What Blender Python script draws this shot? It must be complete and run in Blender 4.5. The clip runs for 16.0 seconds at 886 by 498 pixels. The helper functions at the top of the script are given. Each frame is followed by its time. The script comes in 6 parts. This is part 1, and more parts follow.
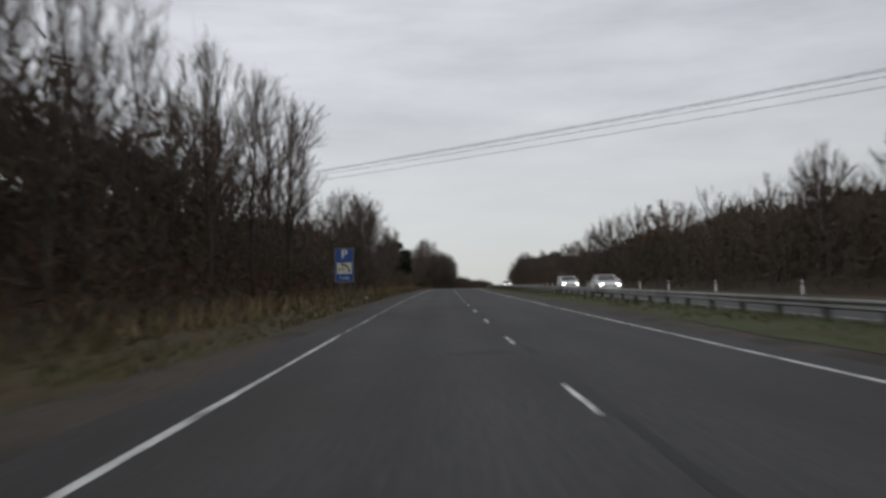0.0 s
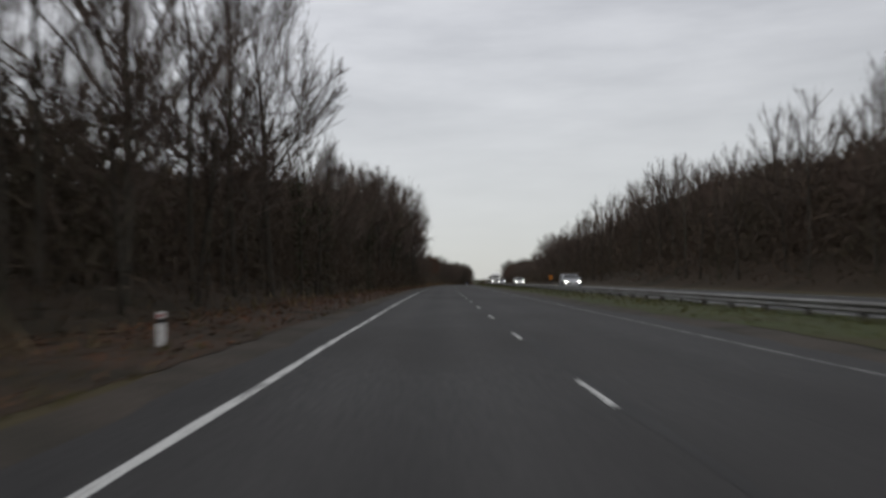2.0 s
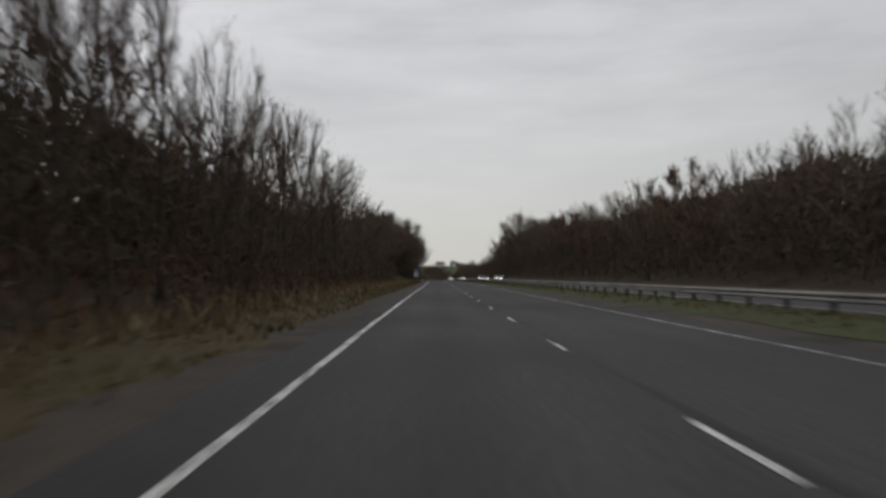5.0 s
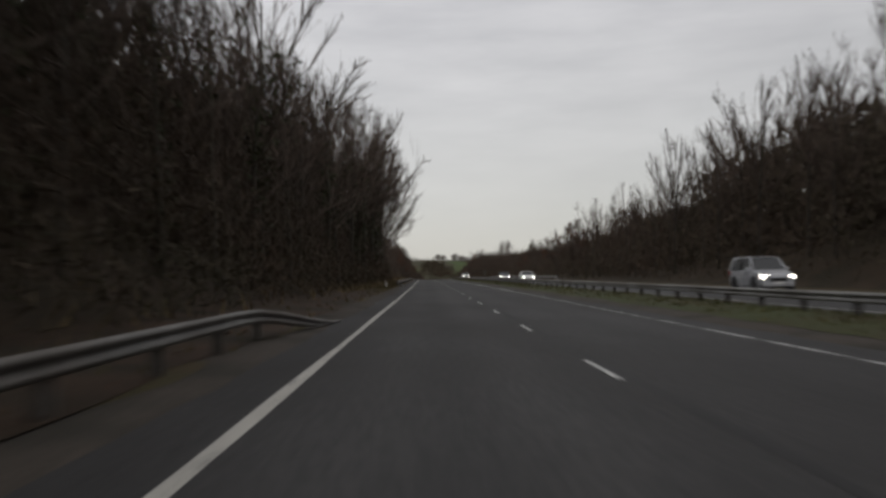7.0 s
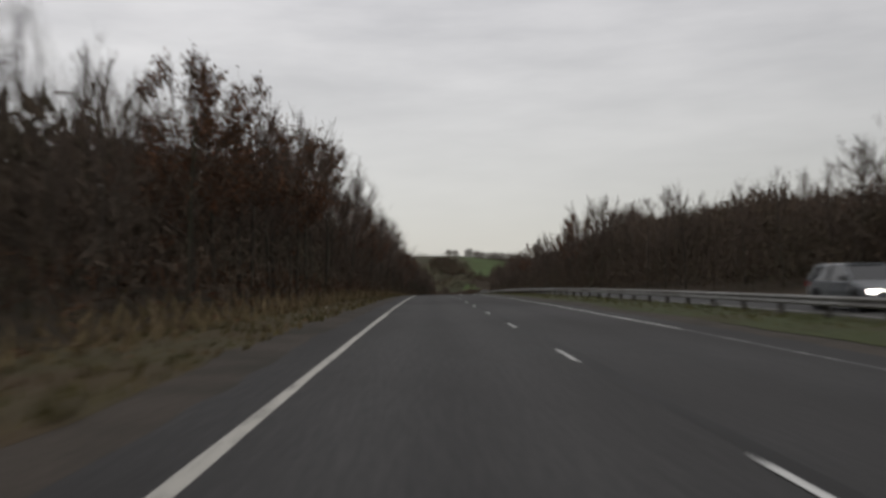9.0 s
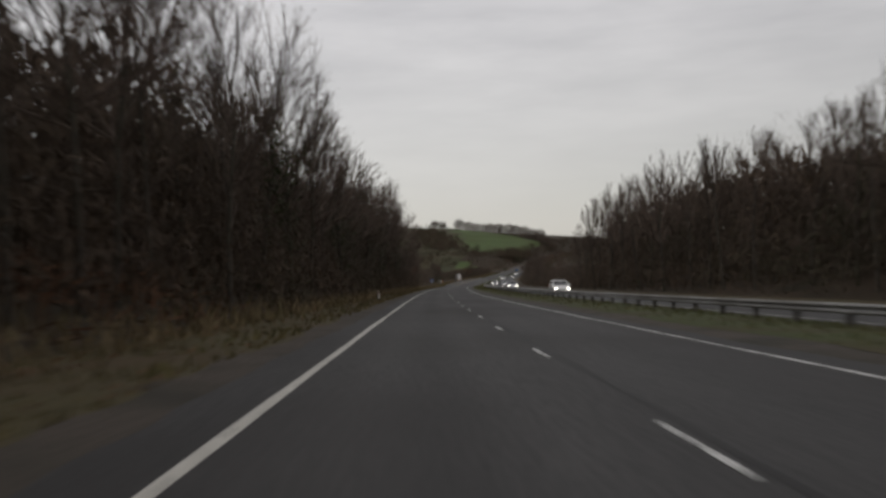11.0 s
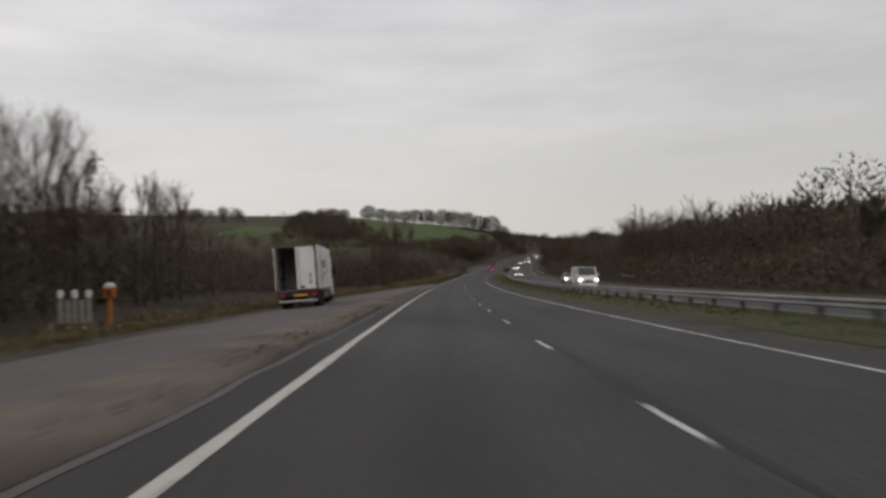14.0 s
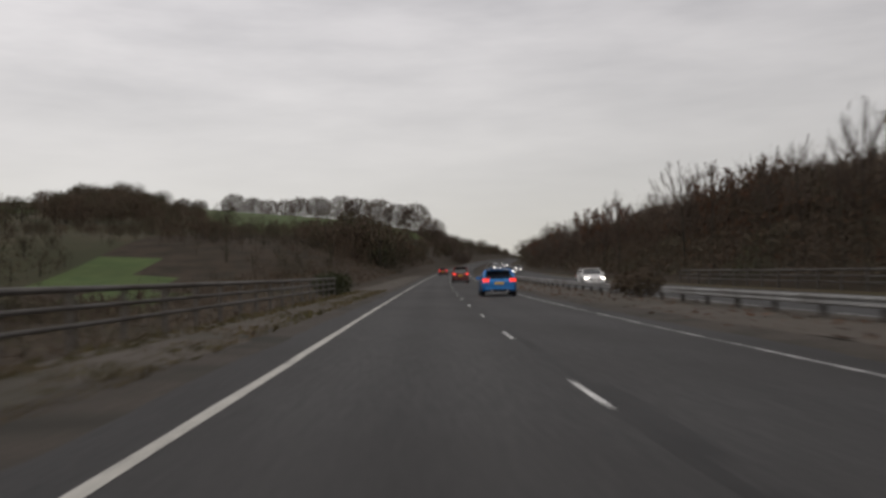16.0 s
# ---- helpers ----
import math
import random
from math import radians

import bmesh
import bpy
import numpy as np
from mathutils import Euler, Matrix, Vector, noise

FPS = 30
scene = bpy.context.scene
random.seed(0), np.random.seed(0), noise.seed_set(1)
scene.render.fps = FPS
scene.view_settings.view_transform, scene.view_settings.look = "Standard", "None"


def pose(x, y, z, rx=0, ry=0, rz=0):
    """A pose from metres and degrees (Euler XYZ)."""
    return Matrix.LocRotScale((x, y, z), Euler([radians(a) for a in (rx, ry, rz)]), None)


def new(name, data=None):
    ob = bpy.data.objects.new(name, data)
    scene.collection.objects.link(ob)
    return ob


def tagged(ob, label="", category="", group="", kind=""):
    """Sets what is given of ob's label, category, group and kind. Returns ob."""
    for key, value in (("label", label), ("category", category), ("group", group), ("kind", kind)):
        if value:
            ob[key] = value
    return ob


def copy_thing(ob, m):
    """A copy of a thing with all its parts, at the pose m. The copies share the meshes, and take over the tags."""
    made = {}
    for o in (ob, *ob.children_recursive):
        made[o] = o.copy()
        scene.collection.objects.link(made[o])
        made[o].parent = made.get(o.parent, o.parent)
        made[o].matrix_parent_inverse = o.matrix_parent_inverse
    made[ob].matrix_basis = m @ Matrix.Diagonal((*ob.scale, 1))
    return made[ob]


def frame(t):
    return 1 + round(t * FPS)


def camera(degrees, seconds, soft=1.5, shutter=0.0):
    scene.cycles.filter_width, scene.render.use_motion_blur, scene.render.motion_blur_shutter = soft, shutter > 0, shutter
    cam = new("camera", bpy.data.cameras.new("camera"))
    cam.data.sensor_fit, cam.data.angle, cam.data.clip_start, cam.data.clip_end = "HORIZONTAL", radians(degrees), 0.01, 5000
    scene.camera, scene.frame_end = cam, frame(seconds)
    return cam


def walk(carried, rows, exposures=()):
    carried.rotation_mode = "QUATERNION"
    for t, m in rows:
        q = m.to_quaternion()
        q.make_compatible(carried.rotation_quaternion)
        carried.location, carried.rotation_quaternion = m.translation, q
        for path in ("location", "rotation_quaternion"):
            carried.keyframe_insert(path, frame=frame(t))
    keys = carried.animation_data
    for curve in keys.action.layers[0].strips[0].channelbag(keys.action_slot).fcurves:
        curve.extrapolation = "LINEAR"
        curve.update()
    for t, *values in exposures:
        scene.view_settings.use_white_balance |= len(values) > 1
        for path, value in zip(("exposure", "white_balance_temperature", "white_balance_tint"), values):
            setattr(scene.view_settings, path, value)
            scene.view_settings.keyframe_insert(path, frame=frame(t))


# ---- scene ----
# The drive is built at 0.27 of life size: all numbers below are life-size metres and are brought to size by K.
K = 0.27
PACE = 140.0                 # stations passed in a second

# course of the road: curvature (1/10 km, to the right) and gradient (per cent) every 140 m
CURV = [2.29, 1.19, 1.27, 1.4, 1.84, 1.04, -0.26, -0.62, -0.36, -0.29, 0.61, 0.91, 2.42, 3.07, 2.67, 3.35, 2.69, 2.23,
        2.39, 2.37, 2.11, 1.73, 1.33, 0.95, 0.63, 0.35, 0.11, -0.09, -0.27, -0.44]
GRADE = [3.91, 3.53, 2.5, 1.96, 1.76, 1.08, 0.9, 0.75, 0.7, 0.43, -1.68, -2.89, -2.43, -2.68, -1.06,
         0.0, 1.25, 2.73, 3.43, 3.88, 4.16, 4.1, 3.64, 2.89, 2.08, 1.33, 0.7, 0.17, -0.29, -0.73]
RISE = 29.18                 # height of the last stretch's datum over the start
STA = np.arange(-600.0, 5600.0, 20.0)
_knots = np.arange(30) * 140.0
_zero = int(600 / 20)
_grade = np.interp(STA, _knots, np.array(GRADE)) * 1e-2
_turn = np.cumsum(np.interp(STA, _knots, np.array(CURV))) * 20e-4
_turn -= _turn[_zero]
_rx, _ry, _rz = (np.cumsum(a) * 20.0 for a in (np.sin(_turn), np.cos(_turn), _grade))
_rx, _ry, _rz = _rx - _rx[_zero], _ry - _ry[_zero], _rz - _rz[_zero] - RISE


def at(s, lat=0.0, up=0.0):
    """Life-size place at station s, lat metres to the right of the nearside edge line, up above the road."""
    s = np.asarray(s, float)
    a = np.interp(s, STA, _turn)
    return np.stack([np.interp(s, STA, _rx) + lat * np.cos(a), np.interp(s, STA, _ry) - lat * np.sin(a),
                     np.interp(s, STA, _rz) + up], -1)


def bearing(s):
    return float(np.interp(s, STA, _turn))


def spot(s, lat=0.0, up=0.0, turn=0.0):
    """Pose of a thing that stands along the road; turn: degrees anticlockwise from the driving direction."""
    p = at(s, lat, up) * K
    return pose(p[0], p[1], p[2], 0, 0, turn - math.degrees(bearing(s)))


# ---- camera ----
cam = camera(52.2, 16.0, soft=3.0, shutter=0.12)
# seconds, metres from the nearside line, yaw and pitch (hundredths of a radian) on the car's own
DRIVE = [(0, 2.238, -0.344, 0.05), (0.5, 1.947, -0.332, 0.032), (1.0, 1.926, -0.331, -0.167), (1.5, 2.052, -0.261, -0.265), (2.0, 2.071, -0.613, -0.254), (2.5, 1.872, -0.638, -0.212), (3.0, 2.058, -0.325, 0.033),
         (3.5, 1.989, -0.523, -0.214), (4.0, 1.565, -0.482, -0.339), (6.5, 1.694, -0.173, -0.552), (7, 1.555, -0.051, -0.555), (7.5, 1.8, -0.247, -0.72), (8, 1.942, -0.017, -0.679), (8.5, 1.802, -0.432, -1.161),
         (9, 1.563, 0.105, -0.35), (11.5, 1.722, 0.683, 1.05), (12.0, 1.546, 0.492, 0.698), (12.5, 1.559, 0.287, 1.189), (13.0, 1.77, -0.124, 1.384), (13.5, 1.837, -0.33, 0.735), (14.0, 1.709, -0.19, 0.325),
         (14.5, 1.664, -0.076, 0.074), (15, 1.544, 0.228, 0.234), (15.5, 1.884, 0.569, -0.254), (16, 2.027, 0.875, -0.073)]
MOUNT_YAW, MOUNT_PITCH, MOUNT_ROLL, EYE = 1.583, 3.362, -1.985, 1.22


def seat(t):
    cols = list(zip(*DRIVE))
    lat, dyaw, dpitch = (float(np.interp(t, cols[0], c)) for c in cols[1:])
    s = t * PACE
    e = at(s, lat, EYE)
    yaw = bearing(s) + (MOUNT_YAW + dyaw) * 1e-2
    pit = float(np.interp(s, STA, _grade)) + (MOUNT_PITCH + dpitch) * 1e-2
    fw = Vector((math.sin(yaw) * math.cos(pit), math.cos(yaw) * math.cos(pit), math.sin(pit)))
    rt = Vector((math.cos(yaw), -math.sin(yaw), 0))
    up = rt.cross(fw)
    c, r = math.cos(MOUNT_ROLL * 1e-2), math.sin(MOUNT_ROLL * 1e-2)
    m = Matrix((rt * c + up * r, up * c - rt * r, -fw)).transposed().to_4x4()
    m.translation = Vector(e) * K
    return m


walk(cam, [(i * 0.5, seat(i * 0.5)) for i in range(33)],
     [(0.0, 0.0, 6450, 10), (2.0, 0.0, 6500, 10), (3.0, -0.05, 6550, 10), (6.5, -0.04, 6750, 11), (7.0, -0.05, 6750, 11), (8.5, 0.0, 6800, 11), (9.0, 0.0, 6800, 11), (11.5, -0.06, 6850, 12), (12.5, 0.0, 6850, 12), (13.0, 0.04, 6850, 12), (16.0, 0.06, 6950, 13)])

# ---- world and sun ----
world = bpy.data.worlds.new("overcast")
scene.world = world
world.use_nodes = True
wn, wl = world.node_tree.nodes, world.node_tree.links
wn.clear()
SUN_EL, SUN_AZ = radians(35), radians(200)
w_out, w_bg = wn.new("ShaderNodeOutputWorld"), wn.new("ShaderNodeBackground")
w_sky = wn.new("ShaderNodeTexSky")
w_sky.sky_type, w_sky.sun_disc = "NISHITA", False
w_sky.sun_elevation, w_sky.sun_rotation = SUN_EL, SUN_AZ
w_dim = wn.new("ShaderNodeVectorMath")
w_dim.operation = "SCALE"
w_dim.inputs["Scale"].default_value = 0.10
w_co, w_map = wn.new("ShaderNodeTexCoord"), wn.new("ShaderNodeMapping")
w_map.inputs["Scale"].default_value = (1.6, 1.0, 8.0)
w_noise, w_ramp = wn.new("ShaderNodeTexNoise"), wn.new("ShaderNodeValToRGB")
w_noise.inputs["Scale"].default_value, w_noise.inputs["Detail"].default_value = 2.2, 5
w_noise.inputs["Roughness"].default_value = 0.55
w_ramp.color_ramp.elements[0].position, w_ramp.color_ramp.elements[0].color = 0.30, (0.57, 0.575, 0.60, 1)
w_ramp.color_ramp.elements[1].position, w_ramp.color_ramp.elements[1].color = 0.66, (0.79, 0.795, 0.82, 1)
w_sep, w_hz = wn.new("ShaderNodeSeparateXYZ"), wn.new("ShaderNodeMapRange")
w_hz.inputs["From Min"].default_value, w_hz.inputs["From Max"].default_value = 0.0, 0.30
w_low = wn.new("ShaderNodeMix")
w_low.data_type = "RGBA"
w_low.inputs["A"].default_value = (0.60, 0.60, 0.582, 1)
w_mix = wn.new("ShaderNodeMix")
w_mix.data_type = "RGBA"
w_mix.inputs["Factor"].default_value = 0.12
wl.new(w_co.outputs["Generated"], w_map.inputs["Vector"])
wl.new(w_map.outputs["Vector"], w_noise.inputs["Vector"])
wl.new(w_noise.outputs["Fac"], w_ramp.inputs["Fac"])
wl.new(w_co.outputs["Generated"], w_sep.inputs["Vector"])
wl.new(w_sep.outputs["Z"], w_hz.inputs["Value"])
wl.new(w_hz.outputs["Result"], w_low.inputs["Factor"])
wl.new(w_ramp.outputs["Color"], w_low.inputs["B"])
wl.new(w_sky.outputs["Color"], w_dim.inputs[0])
wl.new(w_low.outputs["Result"], w_mix.inputs["A"])
wl.new(w_dim.outputs["Vector"], w_mix.inputs["B"])
# the sky's colour is darkened towards the east
w_east, w_darken = wn.new("ShaderNodeMapRange"), wn.new("ShaderNodeVectorMath")
w_east.interpolation_type = "SMOOTHSTEP"
w_east.inputs["From Min"].default_value, w_east.inputs["From Max"].default_value = -0.25, 0.85
w_east.inputs["To Min"].default_value, w_east.inputs["To Max"].default_value = 1.05, 0.83
w_darken.operation = "SCALE"
wl.new(w_sep.outputs["X"], w_east.inputs["Value"])
wl.new(w_east.outputs["Result"], w_darken.inputs["Scale"])
wl.new(w_mix.outputs["Result"], w_darken.inputs[0])
wl.new(w_darken.outputs["Vector"], w_bg.inputs["Color"])
wl.new(w_bg.outputs["Background"], w_out.inputs["Surface"])
w_bg.inputs["Strength"].default_value = 1.0

sun = new("sun", bpy.data.lights.new("sun", "SUN"))
sun.data.energy, sun.data.angle, sun.data.color = 0.35, radians(40), (1, 0.97, 0.93)
sun.rotation_euler = (radians(90) - SUN_EL, 0, radians(180) - SUN_AZ)


# ---- materials ----
def surface(name, c1, c2, c3=None, fine=6.0, coarse=0.25, rough=0.85, metal=0.0, bump=0.25, island=0.0, rand=0.0, stretch=(1, 1, 1), spec=0.12):
    """A mottled surface: c1 to c2 by fine grain, c3 in larger stains; island and rand vary the brightness piece by piece."""
    m = bpy.data.materials.new(name)
    m.use_nodes = True
    n, l = m.node_tree.nodes, m.node_tree.links
    b = n["Principled BSDF"]
    co, mp = n.new("ShaderNodeTexCoord"), n.new("ShaderNodeMapping")
    mp.inputs["Scale"].default_value = tuple(v / K for v in stretch)
    l.new(co.outputs["Object"], mp.inputs["Vector"])
    t1, t2 = n.new("ShaderNodeTexNoise"), n.new("ShaderNodeTexNoise")
    for t, sc, det in ((t1, fine, 4), (t2, coarse, 5)):
        t.inputs["Scale"].default_value, t.inputs["Detail"].default_value = sc, det
        l.new(mp.outputs["Vector"], t.inputs["Vector"])
    r1, r2 = n.new("ShaderNodeMapRange"), n.new("ShaderNodeMapRange")
    r1.inputs["From Min"].default_value, r1.inputs["From Max"].default_value = 0.35, 0.65
    r2.inputs["From Min"].default_value, r2.inputs["From Max"].default_value = 0.45, 0.68
    l.new(t1.outputs["Fac"], r1.inputs["Value"])
    l.new(t2.outputs["Fac"], r2.inputs["Value"])
    mix = n.new("ShaderNodeMix")
    mix.data_type = "RGBA"
    mix.inputs["A"].default_value, mix.inputs["B"].default_value = (*c1, 1), (*c2, 1)
    l.new(r1.outputs["Result"], mix.inputs["Factor"])
    out = mix.outputs["Result"]
    mix2 = n.new("ShaderNodeMix")
    mix2.data_type = "RGBA"
    mix2.inputs["B"].default_value = (*(c3 or tuple(0.5 * (a + q) for a, q in zip(c1, c2))), 1)
    l.new(r2.outputs["Result"], mix2.inputs["Factor"])
    l.new(out, mix2.inputs["A"])
    out = mix2.outputs["Result"]
    for amount, node, sock in ((island, "ShaderNodeNewGeometry", "Random Per Island"), (rand, "ShaderNodeObjectInfo", "Random")):
        if amount:
            src, hv, rg = n.new(node), n.new("ShaderNodeHueSaturation"), n.new("ShaderNodeMapRange")
            rg.inputs["To Min"].default_value, rg.inputs["To Max"].default_value = 1 - amount, 1 + amount
            l.new(src.outputs[sock], rg.inputs["Value"])
            l.new(rg.outputs["Result"], hv.inputs["Value"])
            l.new(out, hv.inputs["Color"])
            out = hv.outputs["Color"]
    l.new(out, b.inputs["Base Color"])
    rr = n.new("ShaderNodeMapRange")
    rr.inputs["To Min"].default_value, rr.inputs["To Max"].default_value = max(rough - 0.12, 0.02), min(rough + 0.1, 1)
    l.new(t2.outputs["Fac"], rr.inputs["Value"])
    l.new(rr.outputs["Result"], b.inputs["Roughness"])
    b.inputs["Metallic"].default_value = metal
    b.inputs["Specular IOR Level"].default_value = spec
    if bump:
        bp = n.new("ShaderNodeBump")
        bp.inputs["Strength"].default_value, bp.inputs["Distance"].default_value = bump, 0.02 * K
        l.new(t1.outputs["Fac"], bp.inputs["Height"])
        l.new(bp.outputs["Normal"], b.inputs["Normal"])
    return m


def glow(name, colour, strength):
    m = bpy.data.materials.new(name)
    m.use_nodes = True
    b = m.node_tree.nodes["Principled BSDF"]
    b.inputs["Base Color"].default_value = (*colour, 1)
    b.inputs["Emission Color"].default_value = (*colour, 1)
    b.inputs["Emission Strength"].default_value = strength
    b.inputs["Roughness"].default_value = 0.2
    return m


def worn_paint(name, paint, under, wear, scale=2.6, along=1.0):
    """Road paint that has worn through to the asphalt in patches."""
    m = surface(name, paint, tuple(v * 0.8 for v in paint), fine=5, coarse=0.6, rough=0.6, bump=0.1)
    n, l = m.node_tree.nodes, m.node_tree.links
    b = n["Principled BSDF"]
    old = b.inputs["Base Color"].links[0].from_socket
    co, t = n.new("ShaderNodeTexCoord"), n.new("ShaderNodeTexNoise")
    t.inputs["Scale"].default_value, t.inputs["Detail"].default_value = scale / K, 6
    mp = n.new("ShaderNodeMapping")
    mp.inputs["Scale"].default_value = (1, along, 1)
    t.inputs["Roughness"].default_value = 0.75
    rg, mx = n.new("ShaderNodeMapRange"), n.new("ShaderNodeMix")
    rg.inputs["From Min"].default_value, rg.inputs["From Max"].default_value = wear - 0.05, wear + 0.07
    mx.data_type = "RGBA"
    mx.inputs["A"].default_value = (*under, 1)
    who, far_off, shift = n.new("ShaderNodeObjectInfo"), n.new("ShaderNodeMath"), n.new("ShaderNodeVectorMath")
    far_off.operation, far_off.inputs[1].default_value = "MULTIPLY", 60.0
    l.new(who.outputs["Random"], far_off.inputs[0])
    l.new(co.outputs["Object"], shift.inputs[0])
    l.new(far_off.outputs["Value"], shift.inputs[1])
    l.new(shift.outputs["Vector"], mp.inputs["Vector"])
    l.new(mp.outputs["Vector"], t.inputs["Vector"])
    l.new(t.outputs["Fac"], rg.inputs["Value"])
    l.new(rg.outputs["Result"], mx.inputs["Factor"])
    l.new(old, mx.inputs["B"])
    l.new(mx.outputs["Result"], b.inputs["Base Color"])
    return m


M = {}
M["asphalt"] = surface("asphalt", (0.036, 0.036, 0.037), (0.054, 0.053, 0.053), (0.047, 0.045, 0.044), fine=14, coarse=0.12, rough=0.8, bump=0.35, stretch=(1, 0.35, 1), spec=0.22)


def wheel_tracks(m):
    """Paler polished bands where wheels run, and an oily darker middle, by the stored distance across the road."""
    n, l = m.node_tree.nodes, m.node_tree.links
    b = n["Principled BSDF"]
    old = b.inputs["Base Color"].links[0].from_socket
    at_lat, ramp, mul = n.new("ShaderNodeAttribute"), n.new("ShaderNodeValToRGB"), n.new("ShaderNodeMix")
    at_lat.attribute_name = "lat"
    sc, nz, add = n.new("ShaderNodeMath"), n.new("ShaderNodeTexNoise"), n.new("ShaderNodeMath")
    sc.operation, sc.inputs[1].default_value = "MULTIPLY", 1 / 8.0
    co = n.new("ShaderNodeTexCoord")
    l.new(co.outputs["Object"], nz.inputs["Vector"])
    nz.inputs["Scale"].default_value = 0.35 / K
    add.operation, add.inputs[1].default_value = "MULTIPLY_ADD", 0.05
    l.new(at_lat.outputs["Fac"], sc.inputs[0])
    l.new(nz.outputs["Fac"], add.inputs[0])
    l.new(sc.outputs["Value"], add.inputs[2])
    cr = ramp.color_ramp
    cr.interpolation = "EASE"
    stops = ((0.0, 0.80), (0.045, 0.96), (0.155, 1.14), (0.255, 0.90), (0.355, 1.14), (0.46, 0.93), (0.605, 1.02), (0.705, 0.88), (0.80, 1.0), (0.90, 0.85), (1.0, 0.72))
    while len(cr.elements) < len(stops):
        cr.elements.new(0.5)
    for e, (p, v) in zip(cr.elements, stops):
        e.position, e.color = p, (v / 1.2, v / 1.2, v / 1.2, 1)
    l.new(add.outputs["Value"], ramp.inputs["Fac"])
    mul.data_type, mul.blend_type = "RGBA", "MULTIPLY"
    mul.inputs["Factor"].default_value = 1.0
    l.new(old, mul.inputs["A"])
    l.new(ramp.outputs["Color"], mul.inputs["B"])
    l.new(mul.outputs["Result"], b.inputs["Base Color"])
    return m


M["road"] = wheel_tracks(surface("road", (0.036, 0.036, 0.036), (0.064, 0.062, 0.061), (0.041, 0.039, 0.038), fine=14, coarse=0.22, rough=0.8, bump=0.35, stretch=(1, 0.35, 1), spec=0.2))
M["asphalt_old"] = surface("asphalt_old", (0.088, 0.083, 0.081), (0.125, 0.116, 0.112), (0.098, 0.090, 0.085), fine=9, coarse=0.2, rough=0.85, bump=0.4)
M["tar"] = surface("tar", (0.022, 0.022, 0.023), (0.033, 0.032, 0.031), fine=8, rough=0.7, bump=0.2)
M["line_old"] = worn_paint("line_old", (0.46, 0.46, 0.45), (0.05, 0.05, 0.05), 0.49, 4, 0.25)
M["line_faint"] = worn_paint("line_faint", (0.34, 0.34, 0.33), (0.055, 0.055, 0.055), 0.545)
M["line_clear"] = worn_paint("line_clear", (0.62, 0.62, 0.60), (0.05, 0.05, 0.05), 0.43, 5, 0.3)
M["line_new"] = worn_paint("line_new", (0.50, 0.485, 0.44), (0.07, 0.068, 0.065), 0.40, 5, 0.6)
M["dash"] = worn_paint("dash", (0.70, 0.70, 0.68), (0.05, 0.05, 0.05), 0.46, 11, 0.3)
M["grit"] = surface("grit", (0.042, 0.036, 0.030), (0.072, 0.060, 0.049), (0.034, 0.032, 0.026), fine=10, coarse=0.5, bump=0.6)
M["gravel"] = surface("gravel", (0.062, 0.052, 0.043), (0.100, 0.085, 0.070), (0.052, 0.048, 0.036), fine=9, coarse=0.4, bump=0.6)
M["island"] = surface("island", (0.105, 0.090, 0.076), (0.155, 0.133, 0.113), (0.080, 0.070, 0.060), fine=5, coarse=0.3, bump=0.4)
M["grass"] = surface("grass", (0.042, 0.037, 0.018), (0.072, 0.059, 0.029), (0.064, 0.046, 0.027), fine=7, coarse=0.35, bump=0.7)
M["turf"] = surface("turf", (0.058, 0.058, 0.024), (0.098, 0.088, 0.040), (0.086, 0.066, 0.040), fine=7, coarse=0.35, bump=0.7)
M["reserve"] = surface("reserve", (0.030, 0.040, 0.013), (0.056, 0.064, 0.022), (0.050, 0.042, 0.022), fine=7, coarse=0.35, bump=0.7)
M["blades_green"] = surface("blades_green", (0.046, 0.054, 0.016), (0.085, 0.080, 0.030), (0.100, 0.084, 0.044), fine=3, coarse=0.5, bump=0, island=0.35)
M["blades"] = surface("blades", (0.058, 0.055, 0.022), (0.098, 0.082, 0.038), (0.120, 0.086, 0.050), fine=3, coarse=0.5, bump=0, island=0.35)
M["blades_dry"] = surface("blades_dry", (0.120, 0.090, 0.052), (0.185, 0.140, 0.084), (0.090, 0.078, 0.040), fine=3, coarse=0.3, bump=0, island=0.35)
M["litter"] = surface("litter", (0.028, 0.021, 0.014), (0.052, 0.036, 0.023), (0.024, 0.021, 0.013), fine=5, coarse=0.2, bump=0.8)
M["litter_red"] = surface("litter_red", (0.030, 0.021, 0.014), (0.060, 0.038, 0.025), (0.024, 0.021, 0.014), fine=8, coarse=0.4, bump=0.8)
M["field"] = surface("field", (0.048, 0.078, 0.024), (0.068, 0.098, 0.032), (0.058, 0.074, 0.027), fine=0.3, coarse=0.02, bump=0.3)
M["rough_land"] = surface("rough_land", (0.042, 0.040, 0.021), (0.064, 0.052, 0.029), (0.036, 0.039, 0.019), fine=0.4, coarse=0.03, bump=0.5)
M["bark"] = surface("bark", (0.034, 0.030, 0.025), (0.070, 0.061, 0.050), (0.044, 0.046, 0.029), fine=9, coarse=0.7, bump=0.5, rand=0.25, stretch=(1, 1, 0.3))
M["twig"] = surface("twig", (0.062, 0.050, 0.041), (0.102, 0.079, 0.063), (0.076, 0.055, 0.045), fine=2, coarse=0.15, bump=0, island=0.22, rand=0.2)
